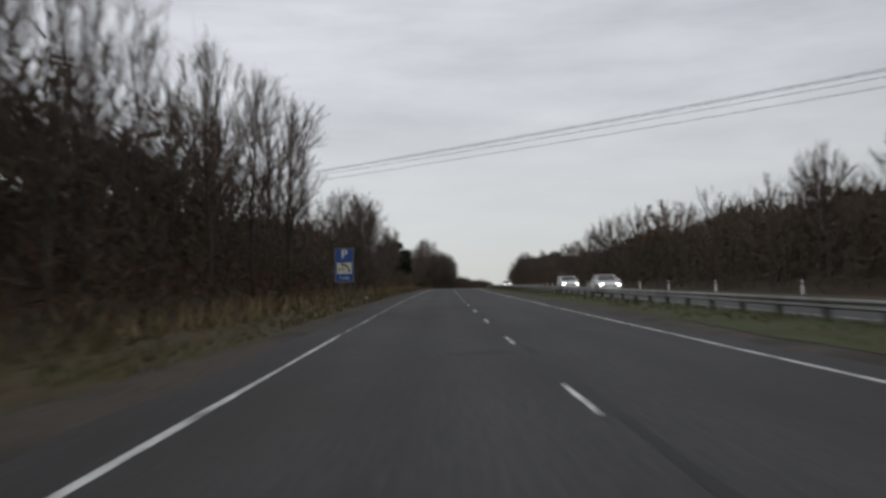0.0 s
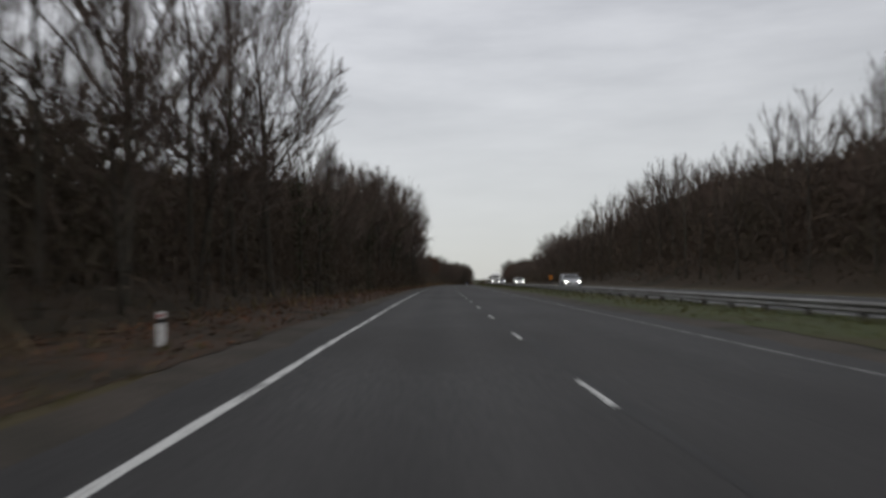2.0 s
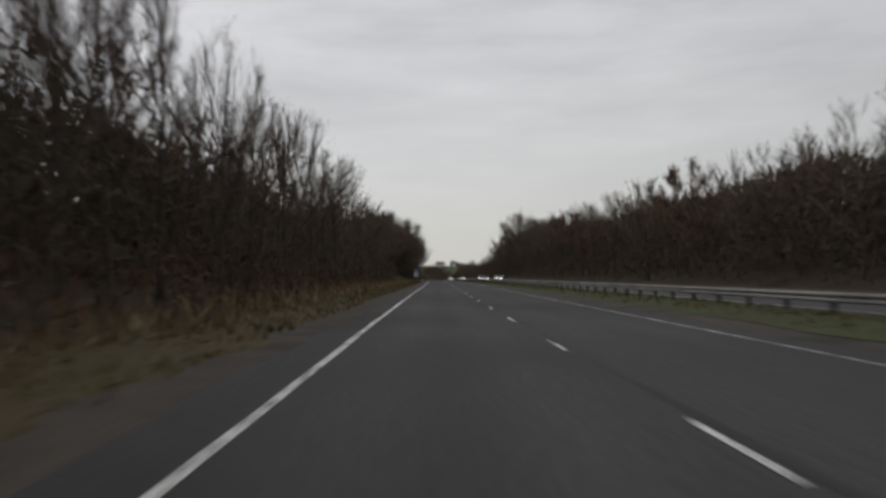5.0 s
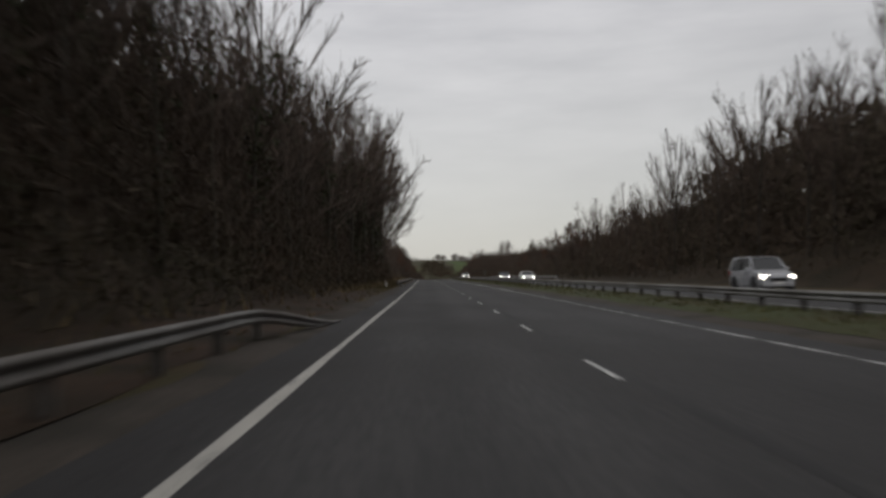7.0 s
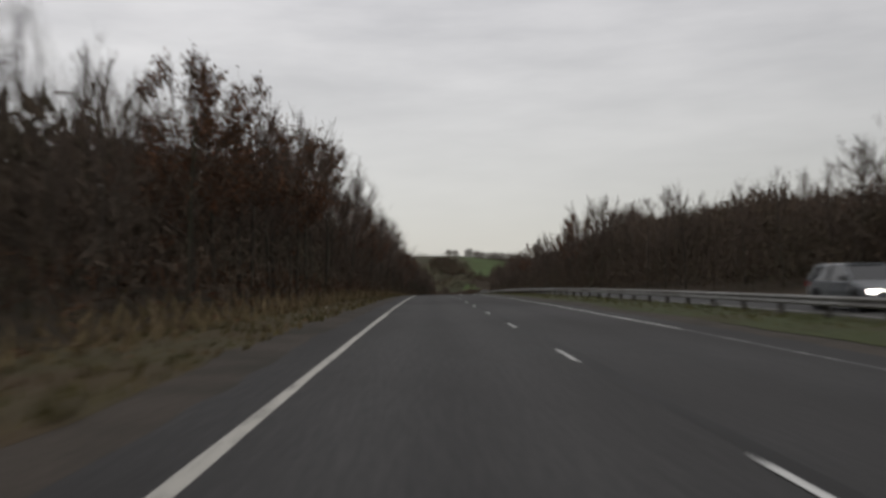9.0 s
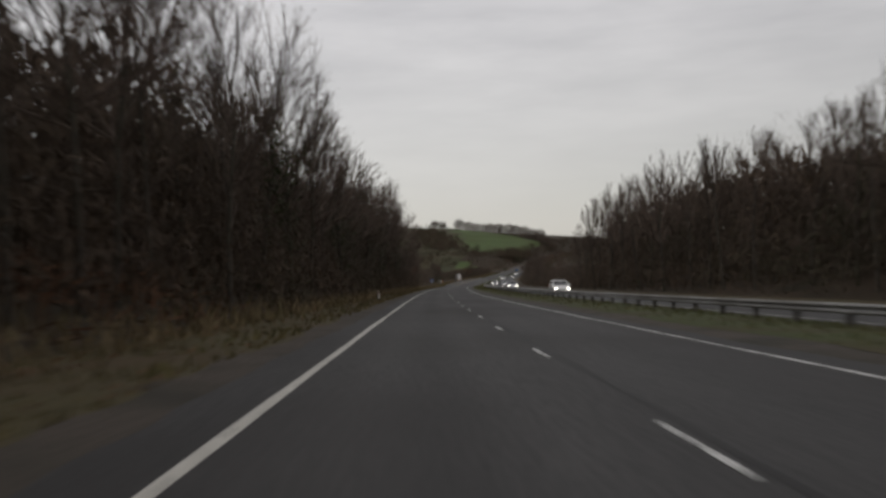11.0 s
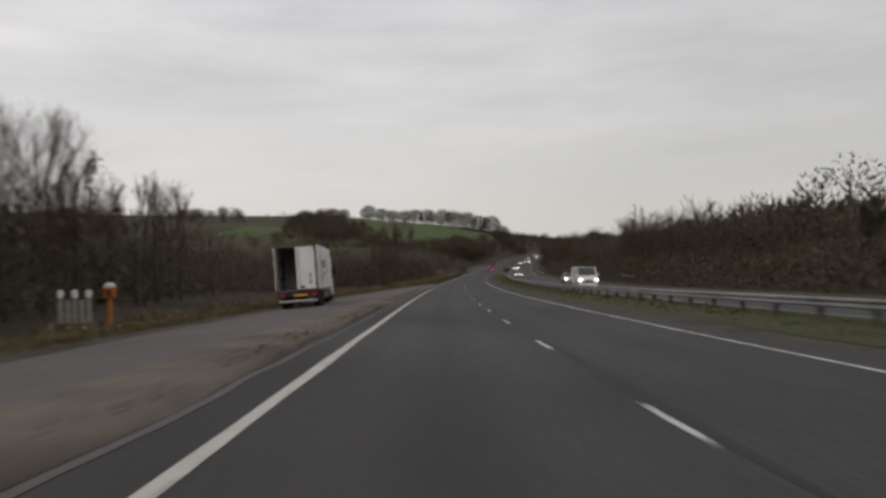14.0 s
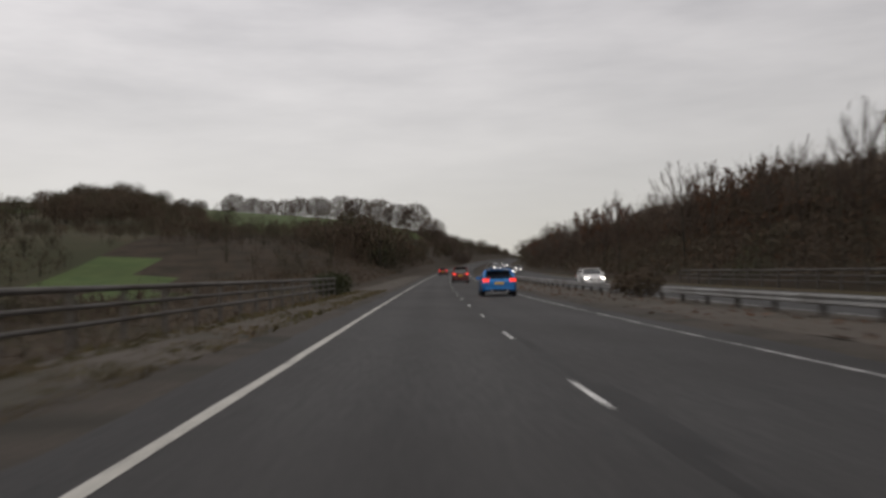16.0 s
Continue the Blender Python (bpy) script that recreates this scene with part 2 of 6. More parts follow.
M["bush"] = surface("bush", (0.060, 0.046, 0.035), (0.094, 0.067, 0.047), (0.057, 0.053, 0.035), fine=1.5, coarse=0.07, bump=0, island=0.28)
# ruddy pale scrub; windscreen haze is lightened into its colour as well
M["hawthorn"] = surface("hawthorn", (0.088, 0.070, 0.054), (0.138, 0.106, 0.080), (0.070, 0.076, 0.045), fine=1.5, coarse=0.06, bump=0, island=0.28)
M["copper"] = surface("copper", (0.085, 0.042, 0.024), (0.130, 0.062, 0.035), (0.066, 0.046, 0.030), fine=2, coarse=0.4, bump=0, island=0.35)
M["ivy"] = surface("ivy", (0.024, 0.031, 0.014), (0.045, 0.050, 0.022), (0.036, 0.036, 0.020), fine=2, coarse=0.4, bump=0, island=0.35, rough=0.6)
M["pine"] = surface("pine", (0.016, 0.024, 0.013), (0.030, 0.037, 0.020), fine=2, coarse=0.4, bump=0, island=0.3)
M["steel"] = surface("steel", (0.19, 0.19, 0.185), (0.29, 0.285, 0.275), (0.14, 0.13, 0.12), fine=3, coarse=0.25, rough=0.55, metal=0.3, bump=0.1, spec=0.4)
M["steel_dark"] = surface("steel_dark", (0.075, 0.070, 0.064), (0.125, 0.115, 0.105), (0.060, 0.050, 0.042), fine=4, coarse=0.4, rough=0.7, metal=0.25, bump=0.15, spec=0.3)
M["steel_weathered"] = surface("steel_weathered", (0.095, 0.091, 0.083), (0.165, 0.156, 0.143), (0.085, 0.072, 0.06), fine=4, coarse=0.3, rough=0.6, metal=0.25, bump=0.12, spec=0.35)
M["paper"] = surface("paper", (0.42, 0.39, 0.34), (0.55, 0.52, 0.46), (0.36, 0.32, 0.27), fine=6, coarse=1.5, rough=0.7, bump=0.1)
M["white"] = surface("white", (0.68, 0.68, 0.67), (0.74, 0.74, 0.73), (0.60, 0.59, 0.57), fine=2, coarse=0.3, rough=0.4, bump=0.03, spec=0.4)
M["black"] = surface("black", (0.018, 0.018, 0.019), (0.030, 0.030, 0.031), fine=5, rough=0.6, bump=0.1)
M["tyre"] = surface("tyre", (0.018, 0.018, 0.018), (0.030, 0.029, 0.028), fine=8, rough=0.85, bump=0.2)
M["alloy"] = surface("alloy", (0.35, 0.35, 0.36), (0.45, 0.45, 0.46), fine=5, rough=0.35, metal=0.9, bump=0.02, spec=0.4)
M["glass"] = surface("glass", (0.012, 0.014, 0.016), (0.018, 0.020, 0.022), fine=1, rough=0.14, bump=0, spec=0.7)
# blue darkened: the shade on the signs is put into the colour
M["sign_blue"] = surface("sign_blue", (0.010, 0.060, 0.22), (0.013, 0.07, 0.26), (0.010, 0.05, 0.19), fine=3, coarse=0.8, rough=0.45, bump=0.02, spec=0.4)
M["sign_cream"] = surface("sign_cream", (0.52, 0.50, 0.40), (0.60, 0.58, 0.47), fine=3, coarse=0.8, rough=0.5, bump=0.02)
M["orange"] = surface("orange", (0.36, 0.13, 0.02), (0.45, 0.17, 0.03), fine=3, rough=0.5, bump=0.02)
M["red"] = surface("red", (0.30, 0.030, 0.030), (0.38, 0.042, 0.040), fine=3, rough=0.45, bump=0.02)
M["frame_red"] = surface("frame_red", (0.085, 0.018, 0.018), (0.13, 0.028, 0.026), fine=3, rough=0.6, bump=0.05)
M["plate"] = surface("plate", (0.66, 0.42, 0.03), (0.74, 0.48, 0.04), fine=3, rough=0.5, bump=0.02)
M["wire"] = surface("wire", (0.10, 0.10, 0.105), (0.15, 0.15, 0.155), fine=3, rough=0.6, bump=0)
M["wood"] = surface("wood", (0.12, 0.10, 0.08), (0.20, 0.165, 0.13), fine=6, coarse=0.8, rough=0.8, bump=0.4, stretch=(1, 1, 0.2))
M["concrete"] = surface("concrete", (0.24, 0.23, 0.21), (0.33, 0.315, 0.29), (0.19, 0.18, 0.16), fine=6, coarse=0.5, bump=0.3)
M["headlamp"] = glow("headlamp", (1.0, 0.97, 0.90), 7.0)
M["lamp_glass"] = surface("lamp_glass", (0.55, 0.56, 0.58), (0.65, 0.66, 0.68), fine=4, rough=0.15, bump=0.02, spec=0.4)
M["tail"] = glow("tail", (1.0, 0.06, 0.04), 0.9)
for paint_name, c in (("blue", (0.015, 0.17, 0.46)), ("silver", (0.42, 0.43, 0.45)), ("pearl", (0.66, 0.66, 0.65)),
                      ("grey", (0.13, 0.14, 0.15)), ("maroon", (0.10, 0.018, 0.018)), ("navy", (0.03, 0.05, 0.10))):
    M["paint_" + paint_name] = surface("paint_" + paint_name, c, tuple(v * 1.06 for v in c), tuple(v * 0.88 for v in c), fine=1, coarse=0.5,
                                       rough=0.28, spec=0.5, metal=0.25 if paint_name in ("silver", "grey", "blue") else 0.0, bump=0.0)


# ---- mesh helpers: all take life-size metres ----
def mesh_of(name, verts, faces, mats, index=None, smooth=False):
    """faces: an array of triangles or quads, or a list of polygons."""
    me = bpy.data.meshes.new(name)
    v = np.asarray(verts, np.float32).reshape(-1, 3) * K
    if isinstance(faces, np.ndarray):
        k = faces.shape[1]
        me.vertices.add(len(v))
        me.vertices.foreach_set("co", v.ravel())
        me.loops.add(faces.size)
        me.loops.foreach_set("vertex_index", faces.astype(np.int32).ravel())
        me.polygons.add(len(faces))
        me.polygons.foreach_set("loop_start", np.arange(0, faces.size, k, dtype=np.int32))
    else:
        me.from_pydata([tuple(map(float, q)) for q in v], [], faces)
    for m in (mats if isinstance(mats, (list, tuple)) else [mats]):
        me.materials.append(m)
    if index is not None:
        me.polygons.foreach_set("material_index", np.asarray(index, np.int32))
    if smooth:
        me.polygons.foreach_set("use_smooth", np.ones(len(me.polygons), bool))
    me.update(calc_edges=True)
    return me


def link(name, me, parent=None, label="", m=None):
    ob = new(name, me)
    if parent is not None:
        ob.parent = parent
    if m is not None:
        ob.matrix_basis = m
    return tagged(ob, label) if label else ob


def part(name, bm, material, parent, label="", smooth=False):
    """Links a bmesh as one mesh object under a thing or a part."""
    me = bpy.data.meshes.new(name)
    bmesh.ops.scale(bm, vec=(K, K, K), verts=bm.verts)
    bm.to_mesh(me)
    bm.free()
    me.materials.append(material)
    if smooth:
        me.polygons.foreach_set("use_smooth", np.ones(len(me.polygons), bool))
    return link(name, me, parent, label)


def base(name, m, label, category, group="", kind=""):
    return tagged(link(name, None, m=m), label, category, group, kind)


def box(bm, x0, x1, y0, y1, z0, z1, bevel=0.0):
    r = bmesh.ops.create_cube(bm, size=1.0)
    for v in r["verts"]:
        v.co = Vector(((x0 + x1) / 2 + v.co.x * (x1 - x0), (y0 + y1) / 2 + v.co.y * (y1 - y0), (z0 + z1) / 2 + v.co.z * (z1 - z0)))
    if bevel:
        edges = list({e for v in r["verts"] for e in v.link_edges})
        bmesh.ops.bevel(bm, geom=edges, offset=bevel, segments=2, affect="EDGES", profile=0.5)
    return bm


def boxed(*dims, bevel=0.0):
    return box(bmesh.new(), *dims, bevel=bevel)


def rod(bm, a, b, r0, r1=None, n=8):
    a, b = Vector(a), Vector(b)
    q = (b - a).to_track_quat("Z", "Y").to_matrix()
    rings = []
    for p, r in ((a, r0), (b, r0 if r1 is None else r1)):
        rings.append([bm.verts.new(p + q @ Vector((r * math.cos(i * math.tau / n), r * math.sin(i * math.tau / n), 0))) for i in range(n)])
    for i in range(n):
        bm.faces.new((rings[0][i], rings[0][(i + 1) % n], rings[1][(i + 1) % n], rings[1][i]))
    bm.faces.new(rings[0][::-1])
    bm.faces.new(rings[1])
    return bm


def rods(*ends, n=8):
    bm = bmesh.new()
    for e in ends:
        rod(bm, *e, n=n)
    return bm


def loft(sections, close=True):
    """Skin through rings of equal length, with end caps."""
    bm = bmesh.new()
    rings = [[bm.verts.new(p) for p in ring] for ring in sections]
    k = len(rings[0])
    for a, b in zip(rings, rings[1:]):
        for i in range(k if close else k - 1):
            bm.faces.new((a[i], a[(i + 1) % k], b[(i + 1) % k], b[i]))
    if close:
        bm.faces.new(rings[0][::-1])
        bm.faces.new(rings[-1])
    bmesh.ops.recalc_face_normals(bm, faces=bm.faces)
    return bm


def ribbon(name, stations, lats, ups, mats, index=None, parent=None, wobble=0.0, seed=1):
    """A strip along the road: lats and ups give its cross-section, as numbers or as arrays along the stations."""
    rng = np.random.default_rng(seed)
    s = np.asarray(stations, float)
    cols = []
    for i, (la, u) in enumerate(zip(lats, ups)):
        la = np.broadcast_to(np.asarray(la, float), s.shape).copy()
        u = np.broadcast_to(np.asarray(u, float), s.shape)
        if wobble and i in (0, len(lats) - 1):
            la += wobble * (np.interp(s, s[::3], rng.uniform(-1, 1, len(s[::3]))) + 0.5 * rng.uniform(-1, 1, len(s)))
        a = np.interp(s, STA, _turn)
        p = at(s)
        cols.append(np.stack([p[:, 0] + la * np.cos(a), p[:, 1] - la * np.sin(a), p[:, 2] + u], -1))
    n, k = len(s), len(cols)
    v = np.stack(cols, 1).reshape(-1, 3)
    i, j = np.meshgrid(np.arange(n - 1), np.arange(k - 1), indexing="ij")
    a = i * k + j
    f = np.stack([a, a + 1, a + k + 1, a + k], -1).reshape(-1, 4)
    me = mesh_of(name, v, f, mats, None if index is None else np.tile(index, n - 1), smooth=True)
    return link(name, me, parent)


# ---- ground ----
def smooth(x):
    x = np.clip(x, 0, 1)
    return x * x * (3 - 2 * x)


# tops of the roadside growth over the road, along the stations
TOPS_LEFT = ((-20, 11), (25, 12), (50, 14), (70, 13.6), (78, 9.2), (92, 9), (100, 10.6), (112, 11.6), (122, 9.6), (130, 8.5), (150, 8.3), (161, 7.8), (167, 10.3),
             (174, 10.6), (180, 8.8), (190, 9.8), (212, 10.6), (224, 9.2), (240, 9.6), (244, 8.4), (262, 8.8), (272, 8.8), (292, 11.5), (310, 12),
             (332, 12), (345, 12), (370, 12), (380, 15.5), (420, 19), (490, 20), (512, 16), (528, 13), (545, 10.2), (570, 11), (586, 9.5), (592, 8.6), (604, 9.6), (625, 12), (650, 13), (690, 13.5), (880, 12.5))
TOPS_LEFT_ON = ((881, 15), (940, 19), (970, 20), (1010, 17.5), (1060, 17.5), (1080, 20), (1130, 20), (1146, 10.5), (1166, 11), (1190, 10), (1206, 10.4), (1215, 13), (1234, 14.5),
                (1250, 12.5), (1268, 8.8), (1292, 8.5), (1300, 11.8), (1316, 13), (1345, 15.5), (1380, 15), (1580, 16))
TOPS_LEFT_LAST = ((1615, 15.5), (1640, 13.8), (1665, 16), (1680, 17.4), (1700, 17.4), (1735, 15.4), (1752, 12.6), (1776, 11), (1800, 11.2), (1820, 11), (1836, 11.6), (1850, 11.2),
                  (1860, 8), (1875, 6.8), (1930, 6.8), (1945, 7.6), (1962, 6.6), (1996, 8.2), (2012, 7.6), (2024, 6.2), (2100, 4.9), (2130, 5.0), (2146, 5.8), (2170, 6.2), (2205, 6.0),
                  (2236, 5.6), (2254, 4.0), (2266, 1.2), (2300, 0.5), (2340, 1.0))
TOPS_RIGHT = ((-20, 9), (57, 9), (62, 10.6), (72, 9), (98, 10), (113, 10.5), (124, 9.2), (130, 6.8), (137, 9.4), (152, 10.6), (162, 8.4), (170, 7.3), (184, 7.5), (194, 9.6), (206, 9.6), (218, 7.4), (240, 8.4), (266, 8.2), (274, 9.6),
              (298, 9.8), (321, 12.5), (340, 14.5), (356, 13.4), (393, 14.7), (420, 15.6), (437, 13.6), (450, 14.5), (460, 12.4), (490, 12), (524, 14), (536, 11), (544, 9), (556, 11.2), (572, 9.4), (596, 10.2), (612, 6), (626, 4.6), (642, 6.2), (660, 8), (680, 10), (700, 12.2), (740, 13.5), (765, 12))
TOPS_RIGHT_ON = ((880, 14), (960, 15.8), (969, 18.5), (980, 21.4), (990, 21), (1000, 18.8), (1016, 16), (1050, 16.2), (1078, 15.3), (1092, 11), (1102, 11.6), (1116, 12.2), (1134, 10.3),
                 (1160, 9.4), (1176, 7.2), (1200, 9.6), (1216, 7.6), (1262, 8.2), (1273, 6.8), (1284, 10), (1310, 10.6), (1325, 8.9), (1346, 10.7), (1384, 11.8), (1405, 15), (1440, 13.8))
TOPS_RIGHT_LAST = ((1580, 14), (1664, 15.4), (1690, 15.6), (1700, 9.5), (1715, 5.6), (1795, 5.6), (1815, 6.8), (1870, 6.0), (1930, 6.4), (1990, 6.0), (2020, 5.3), (2036, 7.4), (2054, 9.5),
                   (2076, 10), (2100, 8.5), (2146, 7.8), (2180, 8.7), (2205, 10.8), (2232, 11.4), (2250, 11), (2280, 12), (2296, 10), (2320, 11.6), (2400, 11), (2500, 9.5))


def tops(side, s):
    """Height over the road of the wood's outline at station s; side -1 or 1."""
    a = TOPS_LEFT + TOPS_LEFT_ON + TOPS_LEFT_LAST if side < 0 else TOPS_RIGHT + TOPS_RIGHT_ON + TOPS_RIGHT_LAST
    return np.interp(s, *zip(*a))


BANK_L = ((-600, 1), (300, 1.2), (380, 2), (520, 1.2), (880, 1.5), (930, 3.5), (1000, 3.5), (1080, 2.5), (1150, 0.6), (1330, 1.5), (1700, 1.2), (1800, 0.2), (2090, 0.2), (2180, -1.0), (2300, -2.0), (2420, 0), (5600, 0))
BANK_R = ((-600, 1), (250, 1.2), (400, 3), (520, 1), (860, 2), (960, 5), (1040, 3.5), (1120, 1), (1600, 1.5), (1720, 0), (1980, 0.5), (2150, 2.5), (2320, 3.5), (2600, 2), (5600, 2))


def ground_up(s, lat):
    """Height of the land over the road beside it."""
    s, lat = np.broadcast_arrays(np.asarray(s, float), np.asarray(lat, float))
    zr = np.interp(s, STA, _rz)
    u, w = -lat, lat
    z = np.full(s.shape, -0.25)
    z = z + np.interp(s, *zip(*BANK_L)) * smooth((u - 4) / 9)
    z = z + np.interp(s, *zip(*BANK_R)) * smooth((w - 23) / 10)
    hill = -21 + 56 * smooth((s - 2180) / 660) - 20 * smooth((s - 3300) / 1500)
    z = z + (hill - zr) * np.interp(u, (7, 14, 30, 80, 140, 185), (0, 0.16, 0.50, 0.72, 0.87, 1)) * smooth((s - 2150) / 160)
    z = z - 5.6 * smooth((s - 2285) / 40) * smooth((2440 - s) / 70) * smooth((u - 15) / 13) * smooth((130 - u) / 40)
    z = z + 20 * smooth((u - 90) / 700) * smooth((s - 1200) / 900)
    z = z + 30 * smooth((w - 50) / 520) * smooth((s - 1500) / 700)
    z = z + 12 * smooth((np.abs(lat) - 200) / 1500)
    # wooded rise behind the roadside belt
    z = z + 0.46 * tops(-1, s) * smooth((u - 13) / 12) * smooth((1800 - s) / 60)
    z = z + 0.52 * tops(1, s) * smooth((w - 31) / 12) * (1 - 0.6 * smooth((s - 1690) / 30) * smooth((2050 - s) / 60))
    # level shelf of the lay-by
    shelf = smooth((s - 1812) / 25) * smooth((2112 - s) / 25) * smooth((17 - u) / 4) * (u > 0)
    z = z * (1 - shelf) + shelf * (-0.25 - 0.05 * np.clip(u - 2, 0, 9))
    z = z + 0.35 * np.sin(s * 0.071 + lat * 0.13) * np.sin(lat * 0.21 + 1.3 + s * 0.013) * smooth((np.abs(lat - 9) - 18) / 12)
    return z


def pasture(s, lat):
    """Where the hills are under grass."""
    s, u = np.asarray(s, float), -np.asarray(lat, float)
    upper = (s > 2520 - 0.25 * u) & (s < 2690 + 0.8 * u) & (u > 26) & (u < 66 + (s - 2490) * 0.32)
    low = (s > 2346) & (s < 2412) & (u > 29 + (s - 2350) * 0.33) & (u < 42 + (s - 2350) * 0.44)
    left = (s > 2490) & (s < 2580) & (u > 132 + (s - 2490) * 0.33) & (u < 196)
    far = (s > 2500) & (s < 3000) & (u < -330) & (u > -620)
    return upper | low | left | far


g_s = np.concatenate([np.arange(-600, -40, 40.0), np.arange(-40, 2440, 8.0), np.arange(2440, 2900, 10.0), np.arange(2900, 3300, 20.0), np.arange(3300, 5600, 80.0)])
g_l = np.array([-2600, -1800, -1200, -800, -560, -430, -340, -270, -220, -180, -150, -125, -105, -90, -75, -62, -50, -42, -35, -29, -24, -20, -17, -14.5, -12, -10,
                -8.4, -7, -5.8, -4.8, -4, -3, 0, 10, 20, 22.5, 24, 26, 28.5, 31, 34, 38, 44, 52, 62, 75, 90, 110, 140, 180, 230, 300, 380, 480, 600, 800, 1200, 1800, 2600])
gs, gl = np.meshgrid(g_s, g_l, indexing="ij")
g_a = np.interp(gs, STA, _turn)
g_z = np.interp(gs, STA, _rz) + ground_up(gs, gl)
g_v = np.stack([np.interp(gs, STA, _rx) + gl * np.cos(g_a), np.interp(gs, STA, _ry) - gl * np.sin(g_a), g_z], -1).reshape(-1, 3)
gi, gj = np.meshgrid(np.arange(len(g_s) - 1), np.arange(len(g_l) - 1), indexing="ij")
g_q = gi * len(g_l) + gj
g_f = np.stack([g_q, g_q + 1, g_q + len(g_l) + 1, g_q + len(g_l)], -1).reshape(-1, 4)
ms, ml = (g_s[:-1, None] + 10 + 0 * gj), 0.5 * (g_l[:-1] + g_l[1:])[None, :] + 0 * gi
cover = np.zeros(ms.shape, int)
cover[(np.abs(ml) > 60)] = 2
cover[pasture(ms, ml)] = 1
ground = tagged(link("ground", mesh_of("ground", g_v, g_f, [M["litter"], M["field"], M["rough_land"]], cover.ravel(), smooth=True)), kind="structure")
ground["label"] = "leaf-strewn wood floor, rough banks and green pasture"

# ---- carriageways ----
run = np.arange(-120, 3400, 4.0)
near = np.arange(-40, 2420, 2.0)
road = tagged(ribbon("road", run, (-1.0, 3.6, 8.2), (0, 0.02, 0), M["road"]), "dark worn asphalt of the two-lane carriageway", kind="structure")
lat_of = road.data.attributes.new("lat", "FLOAT", "POINT")
lat_of.data.foreach_set("value", np.tile((-1.0, 3.6, 8.2), len(run)).astype(np.float32))
road_far = tagged(ribbon("road_opposite", run, (12.7, 17, 21.6), (0, 0.02, 0), M["asphalt"]), "dark asphalt of the oncoming carriageway", kind="structure")

# tarred joint between the lanes, with its wandering edge
joint = ribbon("tar_joint", near, (3.70, 3.70 + 0.15), (0.0222, 0.0222), M["tar"], parent=road, wobble=0.07, seed=4)
ribbon("asphalt_patch", np.arange(486, 520, 1.0), (4.3, 4.55), (0.0235, 0.0235), M["tar"], parent=road, wobble=0.10, seed=0)
mend = random.Random(15)
for i in range(120):
    s0 = mend.choice((mend.uniform(0, 2330), mend.uniform(485, 600), mend.uniform(1740, 1900), mend.uniform(2230, 2330)))
    la, wd = 3.74 + mend.uniform(-0.04, 0.02), mend.uniform(0.13, 0.26)
    ribbon("joint_repair", np.arange(s0, s0 + mend.uniform(1.5, 7), 0.5), (la, la + wd), (0.0228 + 0.00001 * i, 0.0228 + 0.00001 * i), M["tar"], parent=road, wobble=0.06, seed=500 + i)

# hairline cracks across the lanes
crack = random.Random(9)
for i in range(12):
    s0, la = crack.uniform(0, 2300), crack.uniform(0.3, 4.5)
    ribbon("crack", np.linspace(s0, s0 + crack.uniform(0.03, 0.12), 2), np.linspace(la, la + crack.uniform(1.2, 2.6), 6), [0.0236 - 0.0002 * k for k in range(6)], M["tar"], parent=road, wobble=0.05, seed=300 + i)


def edge(s0, s1, lat, width, m, seed):
    st = np.arange(s0, s1 + 0.1, 2.0)
    return ribbon("edge_line", st, (lat - width / 2, lat + width / 2), (0.0105, 0.0105), m, parent=road, wobble=0.018, seed=seed)


for i, (s0, s1, width, worn) in enumerate(((-40, 20, 0.09, "line_clear"), (20, 90, 0.08, "line_old"), (90, 150, 0.08, "line_clear"), (150, 176, 0.08, "line_faint"), (176, 214, 0.09, "line_clear"), (214, 280, 0.10, "line_clear"),
                                         (280, 324, 0.125, "line_clear"), (324, 366, 0.13, "line_clear"), (366, 400, 0.085, "line_old"), (400, 492, 0.08, "line_faint"), (492, 562, 0.10, "line_old"), (562, 630, 0.125, "line_clear"), (630, 700, 0.13, "line_clear"), (700, 780, 0.14, "line_clear"))):
    edge(s0, s1, 0.0, width, M[worn], i)
for i, s0 in enumerate(range(780, 1810, 60)):
    edge(s0, min(s0 + 60, 1811), 0.01, 0.15, M["line_new"], 30 + i)
edge(1908, 2066, 0.0, 0.165, M["line_new"], 60)
for i, s0 in enumerate(range(2109, 3200, 60)):
    edge(s0, s0 + 60, 0.01, 0.145, M["line_new"], 70 + i)
for i, s0 in enumerate(range(-40, 3200, 60)):
    edge(s0, s0 + 60, 7.15, 0.10, M["line_clear" if s0 < 230 or 1030 <= s0 < 1140 or 1250 <= s0 < 2080 else "line_old" if 540 < s0 < 1140 or s0 >= 2080 else "line_faint"], 100 + i)
for lat in (13.25, 20.75):
    ribbon("edge_line_opposite", near, (lat - 0.08, lat + 0.08), (0.0105, 0.0105), M["line_old"], parent=road_far, wobble=0.02, seed=int(lat))


def marks(name, length, width, m):
    return mesh_of(name, [(-width / 2, 0, 0), (width / 2, 0, 0), (width / 2, length, 0), (-width / 2, length, 0),
                          (-width / 2, 0, 0.006), (width / 2, 0, 0.006), (width / 2 - 0.01, length, 0.006), (-width / 2 + 0.01, length, 0.006)],
                   [(4, 5, 6, 7), (0, 1, 5, 4), (1, 2, 6, 5), (2, 3, 7, 6), (3, 0, 4, 7)], m)


def lay(name, me, parent, s, lat, up=0.0145, turn=0.0):
    tilt = math.degrees(math.atan(float(np.interp(s, STA, _grade))))
    m = spot(s, lat, up, turn) @ pose(0, 0, 0, tilt)
    return link(name, me, parent, m=m)


